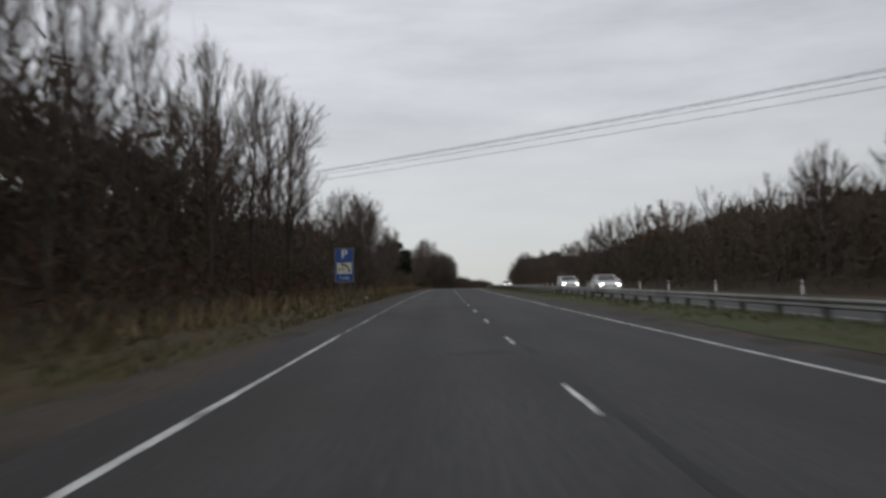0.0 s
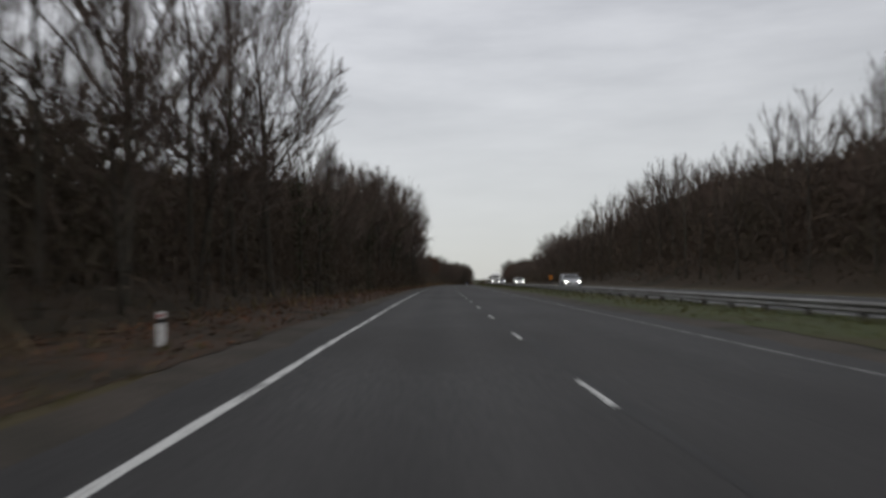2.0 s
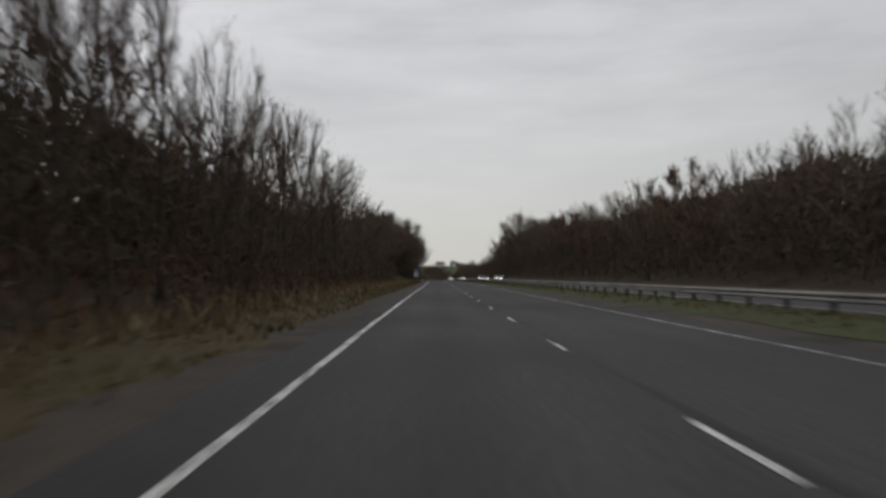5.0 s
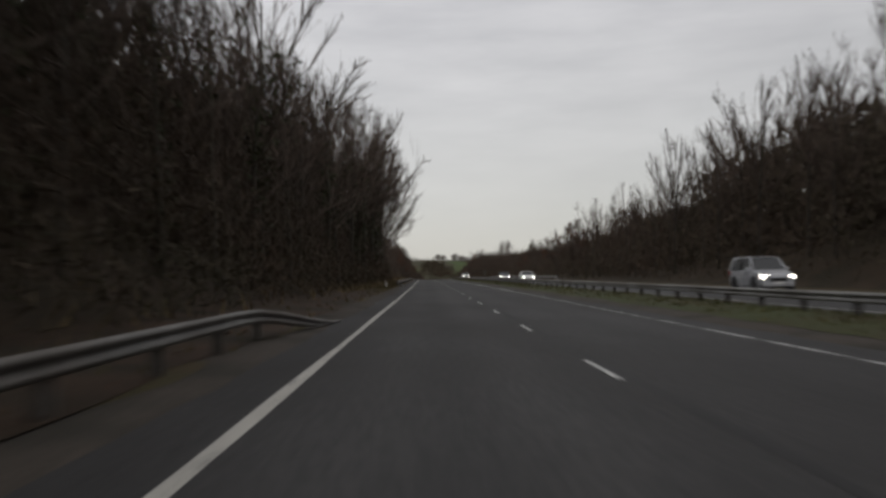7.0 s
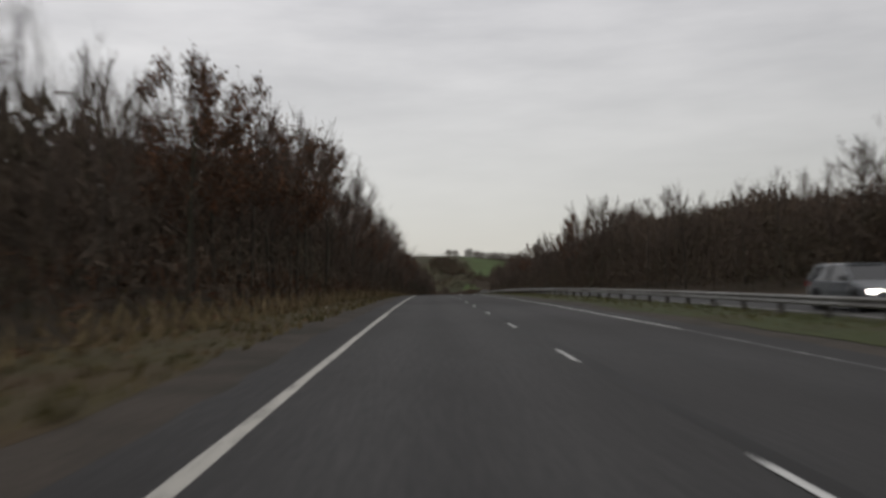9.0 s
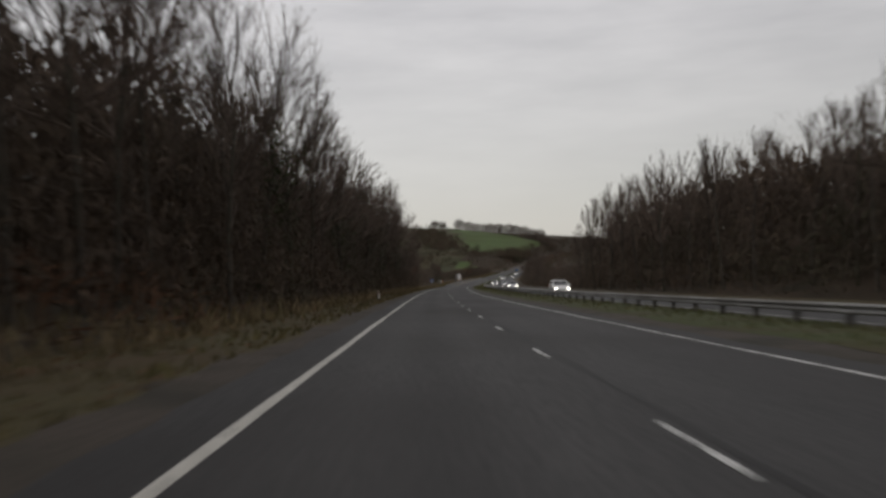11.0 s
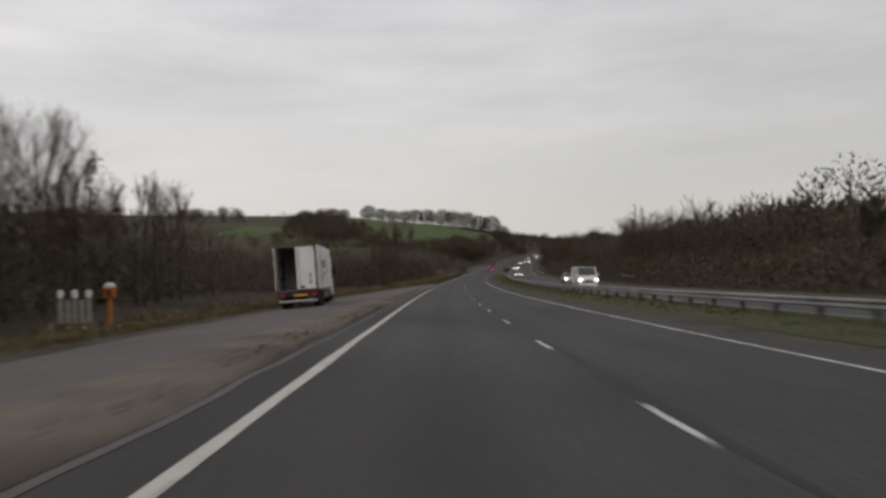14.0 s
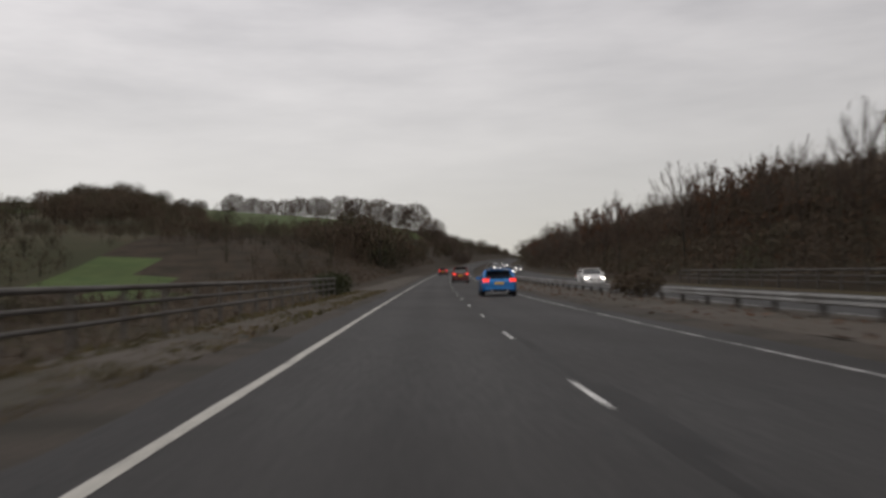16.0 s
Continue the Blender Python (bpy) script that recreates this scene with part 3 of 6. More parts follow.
# lane dashes, 2 m long, about 9 m apart; the paint crew's starting points along the road
STARTS = [-0.9, 8.1, 77.1, 149.3, 221.2, 288.3, 359.8, 426.9, 497.8, 570.7, 920.4, 990.1, 1058.8, 1132.3, 1200.3,
          1272.8, 1618.3, 1686.5, 1756.4, 1830.0, 1896.5, 1966.5, 2038.9, 2111.9, 2180.7, 2248.2, 2698.2]
dash_me = marks("lane_dash", 2.0, 0.078, M["dash"])
dash_worn = marks("lane_dash", 0.8, 0.078, M["dash"])
for a, b in zip(STARTS, STARTS[1:]):
    count = max(1, round((b - a) / 9))
    for i in range(count):
        lay("lane_dash", dash_worn if i == 0 and a in (1756.4, 1896.5) else dash_me, road, a + (b - a) * i / count, 3.65, 0.0245)
dash_far = marks("lane_dash", 2.0, 0.13, M["line_old"])
for i in range(130):
    lay("lane_dash", dash_far, road_far, 8 + i * 18.0, 17.0, 0.0245)

# lay-by mouth markings: short blocks, then long ones along the splitting lines
mouth = marks("mouth_dash", 1.0, 0.15, M["line_new"])
long_mark = marks("mouth_dash", 4.0, 0.15, M["line_new"])
for i in range(32):
    lay("mouth_dash", mouth, road, 1812 + i * 2.0, 0.0)
for i in range(21):
    lay("mouth_dash", mouth, road, 2067 + i * 2.0, 0.0)
for i in range(5):
    lay("mouth_dash", long_mark, road, 1879.3 + i * 6.4, 0.0)
    lay("mouth_dash", long_mark, road, 1879.0 + i * 6.4, -0.14 - i * 0.245, turn=2.2)
chevron = marks("chevron_bar", 0.35, 0.55, M["line_faint"])
for i in range(4):
    lay("chevron_bar", chevron, road, 1896.8 + i * 3.9, -0.46 - i * 0.06, turn=-12)
for i in range(4):
    lay("mouth_dash", long_mark, road, 2064 + i * 6.0, -1.9 + i * 0.3, turn=-3)

# lay-by: surface, brown gritty island
lb = np.array([1808, 1826, 1840, 1890, 1909, 1935, 1960, 2010, 2050, 2080, 2100, 2112.0])
lb_edge = np.array([1.0, 2.1, 3.0, 3.9, 4.6, 6.4, 8.2, 9.2, 8.6, 6.2, 2.8, 1.0])
lst = np.arange(1808, 2112.5, 2.0)
le = np.interp(lst, lb, lb_edge)
layby = tagged(ribbon("layby", lst, (-le, -0.5 * (le + 1), -0.70), (-0.075 * np.clip(le - 2, 0, 9) + 0.004, 0.006 - 0.075 * np.clip(0.5 * (le + 1) - 2, 0, 9), 0.008), [M["asphalt"], M["asphalt_old"]], wobble=0.12), "pale patched asphalt lay-by with a darker entry", kind="structure")
layby.data.polygons.foreach_set("material_index", np.repeat((lst[:-1] > 1944).astype(np.int32), 2))
ist = np.arange(1902, 2074.5, 1.5)
iw = np.interp(ist, (1902, 1912, 1950, 2050, 2068, 2075), (0.05, 0.9, 1.7, 1.7, 0.8, 0.05))
island = tagged(ribbon("island", ist, (-0.95 - iw, -0.95 - iw * 0.93, -1.0, -0.95), (-0.02, 0.09, 0.09, 0.0), M["island"], wobble=0.10), "low brown gritty island between road and lay-by", kind="structure")

# verges: grit by the asphalt, then grass
def verge(name, st, lats, ups, m, label, seed):
    return tagged(ribbon(name, st, lats, ups, m, wobble=0.22, seed=seed), label, kind="structure")


VERGE = "grass verge with muddy edge and dead stalks"
for a, b, sd in ((-40, 1812, 1), (2108, 2236, 2), (2235, 2420, 3)):
    st = np.arange(a, b, 1.5)
    verge("grit_edge", st, (-2.0, -1.2, -0.62) if sd != 2 else (-1.3, -1.0, -0.66), (0.05, 0.02, -0.012), M["grit"], "grit and mud along the road edge", sd)
    gu = ground_up(st, -6.0)
    verge("verge", st, (-6.0, -4.4, -3.0, -1.6 if sd != 2 else -0.95), (gu + 0.05, np.minimum(gu, 0.0) * 0.6 + 0.12, 0.10, 0.035), M[("grass", "turf", "gravel")[sd - 1]], VERGE if sd < 3 else "brown gritty verge beside the parapet", sd + 5)
for a, b, sd in ((285, 556, 21), (962, 1048, 22)):
    st = np.arange(a, b, 1.5)
    gu = ground_up(st, -6.0)
    verge("leaf_litter", st, (-6.2, -4.4, -3.0, -1.7), (gu + 0.08, np.minimum(gu, 0.0) * 0.6 + 0.15, 0.13, 0.055), M["litter_red"], "rust-brown fallen leaves and mud on the verge", sd)
st = np.arange(1808, 2112, 1.5)
el = np.interp(st, lb, lb_edge)
for nm, o0, o1, m in (("grit_edge", 0.9, -0.8, M["grit"]), ("verge", 3.2, 0.7, M["grass"])):
    z0 = -0.075 * np.clip(el - 2, 0, 9)
    verge(nm, st, (-el - o0, -el - 0.5 * (o0 + o1), -el - o1), (z0 + (0.12 if nm == "verge" else 0.05), z0 + 0.04, z0 - 0.012), m, "edge of the lay-by with grass and grit", 9)
st = np.arange(-40, 2420, 1.5)
verge("reserve_grit", st, (7.75, 8.3, 9.2), (-0.012, 0.03, 0.04), M["grit"], "mud and grit along the central reserve", 11)
st = np.arange(-40, 2226, 1.5)
verge("central_reserve", st, (8.7, 9.6, 11.2, 12.9), (0.045, 0.05, 0.02, 0.02), M["reserve"], "grass of the central reserve between the carriageways", 12)
st = np.arange(2224, 2420, 1.5)
verge("reserve_gravel", st, (8.9, 10.2, 11.6, 12.9), (0.04, 0.06, 0.03, 0.02), M["gravel"], "brown gravel of the bare central reserve", 14)
st = np.arange(-40, 2420, 1.5)
verge("verge_opposite", st, (21.3, 22.6, 24.2), (0.016, 0.08, ground_up(st, 24.2) + 0.06), M["grass"], "grass verge of the oncoming carriageway", 13)

# grass blades, sparse where leaf litter covers the verge
def grassy(s):
    return np.interp(s, (270, 300, 540, 575, 955, 975, 1035, 1060), (1, 0.12, 0.12, 1, 1, 0.15, 0.15, 1))


def blades(name, s0, s1, n, lat0, lat1, up, h, m, seed, label, by_layby=False):
    rng = np.random.default_rng(seed)
    s = rng.uniform(s0, s1, n)
    s = s[rng.random(n) < grassy(s)] if lat0 < 0 else s
    n = len(s)
    clump = 0.5 + 0.5 * np.sin(s * 0.9 + 3 * np.sin(s * 0.17))
    la = lat0 + (lat1 - lat0) * rng.random(n) ** 0.8 - (np.interp(s, lb, lb_edge) if by_layby else 0.0)
    p = at(s) + 0.0
    a = np.interp(s, STA, _turn)
    p[:, 0] += la * np.cos(a)
    p[:, 1] -= la * np.sin(a)
    p[:, 2] += up(s, la) if callable(up) else up
    hh = h * rng.uniform(0.35, 1.2, n) * (0.5 + 0.7 * clump)
    th, w = rng.uniform(0, math.tau, n), rng.uniform(0.02, 0.05, n) * (1 + h)
    d = np.stack([np.cos(th) * w, np.sin(th) * w, 0 * w], -1)
    tip = np.stack([rng.normal(0, 0.35, n) * hh, rng.normal(0, 0.35, n) * hh, hh], -1)
    v = np.stack([p - d, p + d, p + tip], 1).reshape(-1, 3)
    ob = link(name, mesh_of(name, v, np.arange(3 * n).reshape(-1, 3), m))
    return tagged(ob, label, "grass", kind="stuff")


G1, G2 = "short green and straw-coloured grass blades", "dead straw-brown stalks on the bank"
blades("verge_grass", -10, 1812, 60000, -5.6, -1.6, 0.05, 0.22, M["blades"], 1, G1)
blades("verge_grass", 2108, 2236, 20000, -5.5, -0.85, 0.04, 0.20, M["blades_green"], 2, G1)
blades("verge_grass", 2246, 2312, 5000, -4.2, -1.5, 0.03, 0.13, M["blades"], 6, G1)
blades("verge_stalks", -10, 1812, 34000, -8.5, -3.6, lambda s, l: np.maximum(ground_up(s, l), 0.0), 0.75, M["blades_dry"], 3, G2)
blades("verge_grass", 1812, 2110, 16000, -3.4, -0.5, lambda s, l: -0.075 * np.clip(np.interp(s, lb, lb_edge) - 2, 0, 9) + 0.04, 0.24, M["blades"], 7, G1, by_layby=True)
blades("verge_stalks", 1812, 2112, 9000, -15.0, -10.0, lambda s, l: ground_up(s, l), 0.6, M["blades_dry"], 4, G2)
blades("island_grass", 1912, 2068, 900, -1.7, -1.1, 0.085, 0.07, M["blades_dry"], 8, "short trampled dry grass on the island")
blades("verge_stalks", 2108, 2240, 20000, -9.5, -3.8, lambda s, l: np.minimum(0.1, ground_up(s, l) + 0.2), 0.6, M["blades_dry"], 5, G2)
blades("reserve_grass", -10, 2226, 42000, 8.9, 12.4, 0.03, 0.15, M["blades_green"], 6, G1)


# stones, leaves and litter on the bare reserve
grit_rng = np.random.default_rng(78)
grit_s, grit_l = grit_rng.uniform(2226, 2400, 1300), grit_rng.uniform(8.4, 12.6, 1300)
grit_p = at(grit_s)
grit_a = np.interp(grit_s, STA, _turn)
grit_p += np.stack([grit_l * np.cos(grit_a), -grit_l * np.sin(grit_a), 0 * grit_l + 0.06], -1)
grit_d = grit_rng.normal(0, 1, (1300, 2, 3)) * (0.06, 0.06, 0.03)
tagged(link("reserve_litter", mesh_of("reserve_litter", np.stack([grit_p - grit_d[:, 0], grit_p + grit_d[:, 0], grit_p + grit_d[:, 1] * 1.4], 1).reshape(-1, 3), np.arange(3900).reshape(-1, 3), M["copper"])),
       "rusty leaves and grit strewn over the bare reserve", "leaves", kind="stuff")

# fallen leaves on the nearside verge
leaf_rng = np.random.default_rng(77)
leaf_n = 36000
leaf_s = np.concatenate([leaf_rng.uniform(-10, 1812, leaf_n // 2), leaf_rng.uniform(285, 556, leaf_n // 2)])
leaf_l = -1.7 - 5.5 * leaf_rng.random(leaf_n) ** 0.9
leaf_p = at(leaf_s)
leaf_a = np.interp(leaf_s, STA, _turn)
leaf_p[:, 0] += leaf_l * np.cos(leaf_a)
leaf_p[:, 1] -= leaf_l * np.sin(leaf_a)
leaf_p[:, 2] += np.where(leaf_l < -6, ground_up(leaf_s, leaf_l) + 0.1, np.interp(leaf_l, (-6, -4.4, -3, -1.7), (0.16, 0.17, 0.15, 0.075)))
leaf_t, leaf_w = leaf_rng.uniform(0, math.tau, leaf_n), leaf_rng.uniform(0.03, 0.085, leaf_n)
leaf_x = np.stack([np.cos(leaf_t) * leaf_w, np.sin(leaf_t) * leaf_w, leaf_rng.normal(0, 0.35, leaf_n) * leaf_w], -1)
leaf_y = np.stack([-np.sin(leaf_t) * leaf_w, np.cos(leaf_t) * leaf_w, leaf_rng.normal(0, 0.5, leaf_n) * leaf_w], -1)
tagged(link("fallen_leaves", mesh_of("fallen_leaves", np.stack([leaf_p - leaf_x, leaf_p + leaf_y, leaf_p + leaf_x * 1.2], 1).reshape(-1, 3), np.arange(3 * leaf_n).reshape(-1, 3), M["copper"])),
       "rust-brown fallen leaves scattered on the verge", "leaves", kind="stuff")


# ---- safety barriers ----
W_BEAM = [(x, 0.395 + 0.87 * (z - 0.39)) for x, z in [(0.0, 0.69), (0.05, 0.66), (0.055, 0.60), (0.0, 0.565), (0.0, 0.515), (0.055, 0.48), (0.05, 0.42), (0.0, 0.39), (-0.02, 0.39), (0.03, 0.43), (0.03, 0.475), (-0.025, 0.51), (-0.025, 0.57), (0.03, 0.605), (0.03, 0.65), (-0.02, 0.69)]]


def post_mesh(name, h):
    bm = bmesh.new()
    box(bm, -0.075, 0.075, -0.015, 0.015, -0.2, h)
    box(bm, -0.075, -0.06, -0.05, 0.05, -0.2, h)
    box(bm, 0.06, 0.075, -0.05, 0.05, -0.2, h)
    bmesh.ops.scale(bm, vec=(K, K, K), verts=bm.verts)
    me = bpy.data.meshes.new(name)
    bm.to_mesh(me)
    bm.free()
    me.materials.append(M["steel_dark"])
    return me


RAIL_POST = post_mesh("post", 0.60)


def sink(s, lat):
    """The reserve lies a little below the road, most of all on the first bend."""
    return (-0.07 - 0.12 * smooth((s - 230) / 60) * smooth((480 - s) / 80)) if lat == 12.05 else 0.0 * np.asarray(s, float)


def guard_rail(s0, s1, lat, face, label, ramp0=False, ramp1=False, pitch=4.8, double=False, sag=0.0, steel="steel"):
    """face: -1 shows the beam's ribs to the left, +1 to the right. Ramped ends dip to the ground and bend away."""
    mid = (s0 + s1) / 2
    root = base("guard_rail", spot(s0, lat, 0), label, "guard rail", "safety barriers")
    inv = root.matrix_basis.inverted()
    st = np.arange(s0, s1 + 0.1, 3.2 if s1 - s0 > 200 else 1.6)
    dip, out = np.zeros(len(st)), np.zeros(len(st))
    for on, d in ((ramp0, st - s0), (ramp1, s1 - st)):
        if on:
            dip -= 0.62 * smooth(1 - d / 9.0)
            out -= 0.8 * smooth(1 - d / 9.0) * np.sign(-face)
    a = np.interp(st, STA, _turn)
    p = at(st)
    for side in ((face, -face) if double else (face,)):
        rings = []
        for q, (x, z) in zip(range(99), W_BEAM):
            la = lat + out + side * (x + 0.07)
            rings.append(np.stack([p[:, 0] + la * np.cos(a), p[:, 1] - la * np.sin(a), p[:, 2] + sink(st, lat) + np.maximum(z + dip, 0.02 * z + 0.02)], -1))
        v = np.stack(rings, 1)
        k = len(W_BEAM)
        i, j = np.meshgrid(np.arange(len(st) - 1), np.arange(k), indexing="ij")
        q0 = i * k + j
        q1 = i * k + (j + 1) % k
        f = np.stack([q0, q1, q1 + k, q0 + k], -1).reshape(-1, 4)
        vv = v.reshape(-1, 3) * K
        vv = np.c_[vv, np.ones(len(vv))] @ np.array(inv).T
        link("beam", mesh_of("beam", vv[:, :3] / K, f, M[steel]), root)
    for s in np.arange(s0 + 2.0, s1 - (6 if ramp1 else 0), pitch):
        if ramp0 and s < s0 + 6:
            continue
        link("post", RAIL_POST, root, m=inv @ spot(s, lat, float(sink(s, lat))))
    return root


for i, s0 in enumerate(range(-40, 2270, 384)):
    s1 = min(s0 + 384, 2279)
    guard_rail(s0, s1, 12.05, -1, "weathered galvanised steel barrier on posts along the central reserve", pitch=3.2, double=True)
guard_rail(2288, 2700, 12.05, -1, "weathered galvanised steel barrier along the climbing central reserve", pitch=3.2, double=True)
guard_rail(893, 1005, -1.75, 1, "weathered steel guard rail with turned-down ends on the verge", True, True, 3.2, steel="steel_weathered")
guard_rail(1072, 1226, -1.75, 1, "weathered steel guard rail beside scrub on the verge", True, True, 3.2, steel="steel_weathered")
guard_rail(2203, 2246, -3.7, 1, "weathered steel guard rail leading to the bridge parapet", True, False, 3.2, steel="steel_weathered")
guard_rail(1115, 1262, 22.3, -1, "steel guard rail beyond the oncoming carriageway", True, True, 4.8)
guard_rail(2190, 2262, 22.3, -1, "steel guard rail with turned-down end beyond the oncoming lanes", True, False, 4.8)


def parapet(s0, s1, lat, label):
    root = base("bridge_parapet", spot(s0, lat), label, "railing", "bridge parapets")
    n = int((s1 - s0) / 3.0)
    for i in range(n + 1):
        p = root.matrix_basis.inverted() @ spot(s0 + i * 3.0, lat)
        o = part("post", boxed(-0.05, 0.05, -0.06, 0.06, -0.3, 1.15), M["steel_dark"], root)
        o.matrix_basis = p
        if i < n:
            q = root.matrix_basis.inverted() @ spot(s0 + (i + 1) * 3.0, lat)
            a, b = Vector(p.translation) / K, Vector(q.translation) / K
            for z, r in ((1.12, 0.065), (0.78, 0.05), (0.44, 0.05)):
                part("rail", rods((a + Vector((0.05, 0, z)), b + Vector((0.05, 0, z)), r)), M["steel_dark"], root)
    part("plinth", boxed(-0.25, 0.25, 0, s1 - s0, -0.6, 0.04), M["concrete"], root)
    return root


parapet(2236, 2302, -4.6, "grey steel three-rail bridge parapet on a concrete plinth")
parapet(2262, 2322, 24.4, "grey steel three-rail parapet beyond the oncoming lanes")


# ---- signs and posts ----
def lettering(text, size, m, parent, at_pose, name="lettering"):
    cu = bpy.data.curves.new("t", "FONT")
    cu.body, cu.size, cu.align_x, cu.align_y, cu.extrude = text, size * K, "CENTER", "CENTER", 0.004 * K
    cu.resolution_u = 4
    o = bpy.data.objects.new("t", cu)
    scene.collection.objects.link(o)
    bpy.context.view_layer.update()
    me = bpy.data.meshes.new_from_object(o.evaluated_get(bpy.context.evaluated_depsgraph_get()))
    bpy.data.objects.remove(o)
    me.materials.clear()
    me.materials.append(m)
    ob = link(name, me, parent)
    ob.matrix_basis = at_pose
    return ob


def face_pose(x, y, z):
    return pose(x * K, y * K, z * K, 90, 0, 0)


def parking_sign(s, lat, bottom, w, h, words, label):
    root = base("parking_sign", spot(s, lat), label, "road sign", "parking signs")
    part("backing", boxed(-w / 2, w / 2, 0.0, 0.03, bottom, bottom + h, bevel=0.008), M["steel_dark"], root)
    part("blue_panel", boxed(-w / 2, w / 2, -0.012, 0.0, bottom, bottom + h), M["sign_blue"], root, "blue sign face")
    b = 0.035
    bm = bmesh.new()
    for x0, x1, z0, z1 in ((-w / 2, w / 2, 0, b), (-w / 2, w / 2, h - b, h), (-w / 2, -w / 2 + b, b, h - b), (w / 2 - b, w / 2, b, h - b)):
        box(bm, x0, x1, -0.018, -0.011, bottom + z0, bottom + z1)
    part("border", bm, M["steel"], root, "pale border")
    for x in (-w * 0.28, w * 0.28):
        part("pole", rods(((x, 0.07, -0.6), (x, 0.07, bottom + h - 0.1), 0.045)), M["steel_dark"], root)
    lettering("P", 0.36 * h, M["white"], root, face_pose(0, -0.02, bottom + 0.81 * h), "letter")
    py0, py1 = bottom + 0.25 * h, bottom + 0.58 * h
    plate = part("picture_plate", boxed(-w * 0.39, w * 0.39, -0.018, -0.011, py0, py1), M["sign_cream"], root, "cream panel with a black telephone handset")
    bm = bmesh.new()
    ph = py1 - py0
    for i in range(7):
        a0, a1 = radians(95 - i * 13), radians(95 - (i + 1) * 13)
        f = lambda a: (-0.10 * w + 0.38 * w * math.cos(a), -0.026, py0 + ph * 0.12 + 0.72 * ph * math.sin(a))
        rod(bm, f(a0), f(a1), 0.05 * w, n=6)
    rod(bm, (-0.16 * w, -0.026, py0 + 0.86 * ph), (-0.02 * w, -0.026, py0 + 0.80 * ph), 0.075 * w, n=6)
    rod(bm, (0.22 * w, -0.026, py0 + 0.20 * ph), (0.30 * w, -0.026, py0 + 0.30 * ph), 0.075 * w, n=6)
    for v in bm.verts:
        v.co.y = -0.026 + (v.co.y + 0.026) * 0.08
    part("handset", bm, M["black"], plate, "black handset symbol")
    for i in range(3):
        part("bar", boxed(-0.34 * w, 0.04 * w, -0.024, -0.018, py0 + ph * (0.22 + 0.12 * i), py0 + ph * (0.26 + 0.12 * i)), M["black"], plate)
    if words:
        lettering(words, 0.125 * h, M["white"], root, face_pose(0, -0.02, bottom + 0.125 * h))
    else:
        for x0, x1 in ((-0.36, -0.26), (-0.2, 0.36)):
            part("bar", boxed(x0 * w, x1 * w, -0.02, -0.012, bottom + 0.09 * h, bottom + 0.15 * h), M["white"], root)
    return root


parking_sign(56, -3.65, 1.25, 1.15, 2.1, "1 mile", "tall blue parking and telephone sign on two posts")
parking_sign(935, -3.35, 1.3, 1.15, 2.05, "", "tall blue parking and telephone sign behind a guard rail")
parking_sign(1812, -3.7, 1.75, 1.0, 0.95, "", "small blue parking sign at the lay-by mouth")


def marker_post(s, lat, label="white plastic marker post with a dark band"):
    root = base("marker_post", spot(s, lat, 0), label, "marker post", "marker posts")
    part("shaft", boxed(-0.06, 0.06, -0.04, 0.04, -0.2, 0.72, bevel=0.012), M["white"], root)
    part("band", boxed(-0.062, 0.062, -0.042, 0.042, 0.52, 0.60), M["black"], root, "dark band")
    part("reflector", boxed(-0.035, 0.035, -0.05, -0.04, 0.62, 0.68), M["red"], root, "red reflector")
    return root


mp = marker_post(296, -2.8)
for s, lat in ((632, -2.5), (1072, -2.6), (1623.4, -3.1)):
    copy_thing(mp, spot(s, lat))
for s in (38, 50, 66, 80, 92, 102, 113, 127, 139, 148, 161, 174, 184, 196, 207, 218, 230):
    copy_thing(mp, spot(s, 22.3)).scale = (1, 1, 1.2)


def plate_sign(s, lat, w, h, z, m, label, turn=180):
    root = base("road_sign", spot(s, lat, 0, turn), label, "road sign")
    part("panel", boxed(-w / 2, w / 2, -0.015, 0.015, z, z + h, bevel=0.006), m, root)
    for x in (-w * 0.3, w * 0.3):
        part("pole", rods(((x, 0.05, -0.6), (x, 0.05, z + h), 0.04)), M["steel_dark"], root)
    part("brace", boxed(-w * 0.4, w * 0.4, 0.015, 0.04, z + h * 0.4, z + h * 0.5), M["steel_dark"], root)
    return root


plate_sign(465, 23.2, 0.65, 0.95, 0.9, M["orange"], "small orange temporary sign on the far verge", 0)
plate_sign(165, 23.0, 1.2, 1.7, 1.0, M["steel_dark"], "grey back of a road sign on the far verge")
plate_sign(1300, 23.4, 1.0, 1.5, 1.4, M["steel_dark"], "grey back of a road sign beyond the barrier")
frame_sign = base("gate_frame", spot(2071, 23.6, 0), "small frame of red and white bars on the far verge", "barrier")
for x in (-0.7, 0.7):
    part("upright", boxed(x - 0.035, x + 0.035, -0.03, 0.03, -0.3, 1.9), M["steel_dark"], frame_sign)
for i, z in enumerate((0.5, 1.0, 1.5)):
    part("bar", boxed(-0.8, 0.8, -0.06, -0.03, z, z + 0.09), M["frame_red"] if i % 2 == 0 else M["concrete"], frame_sign)

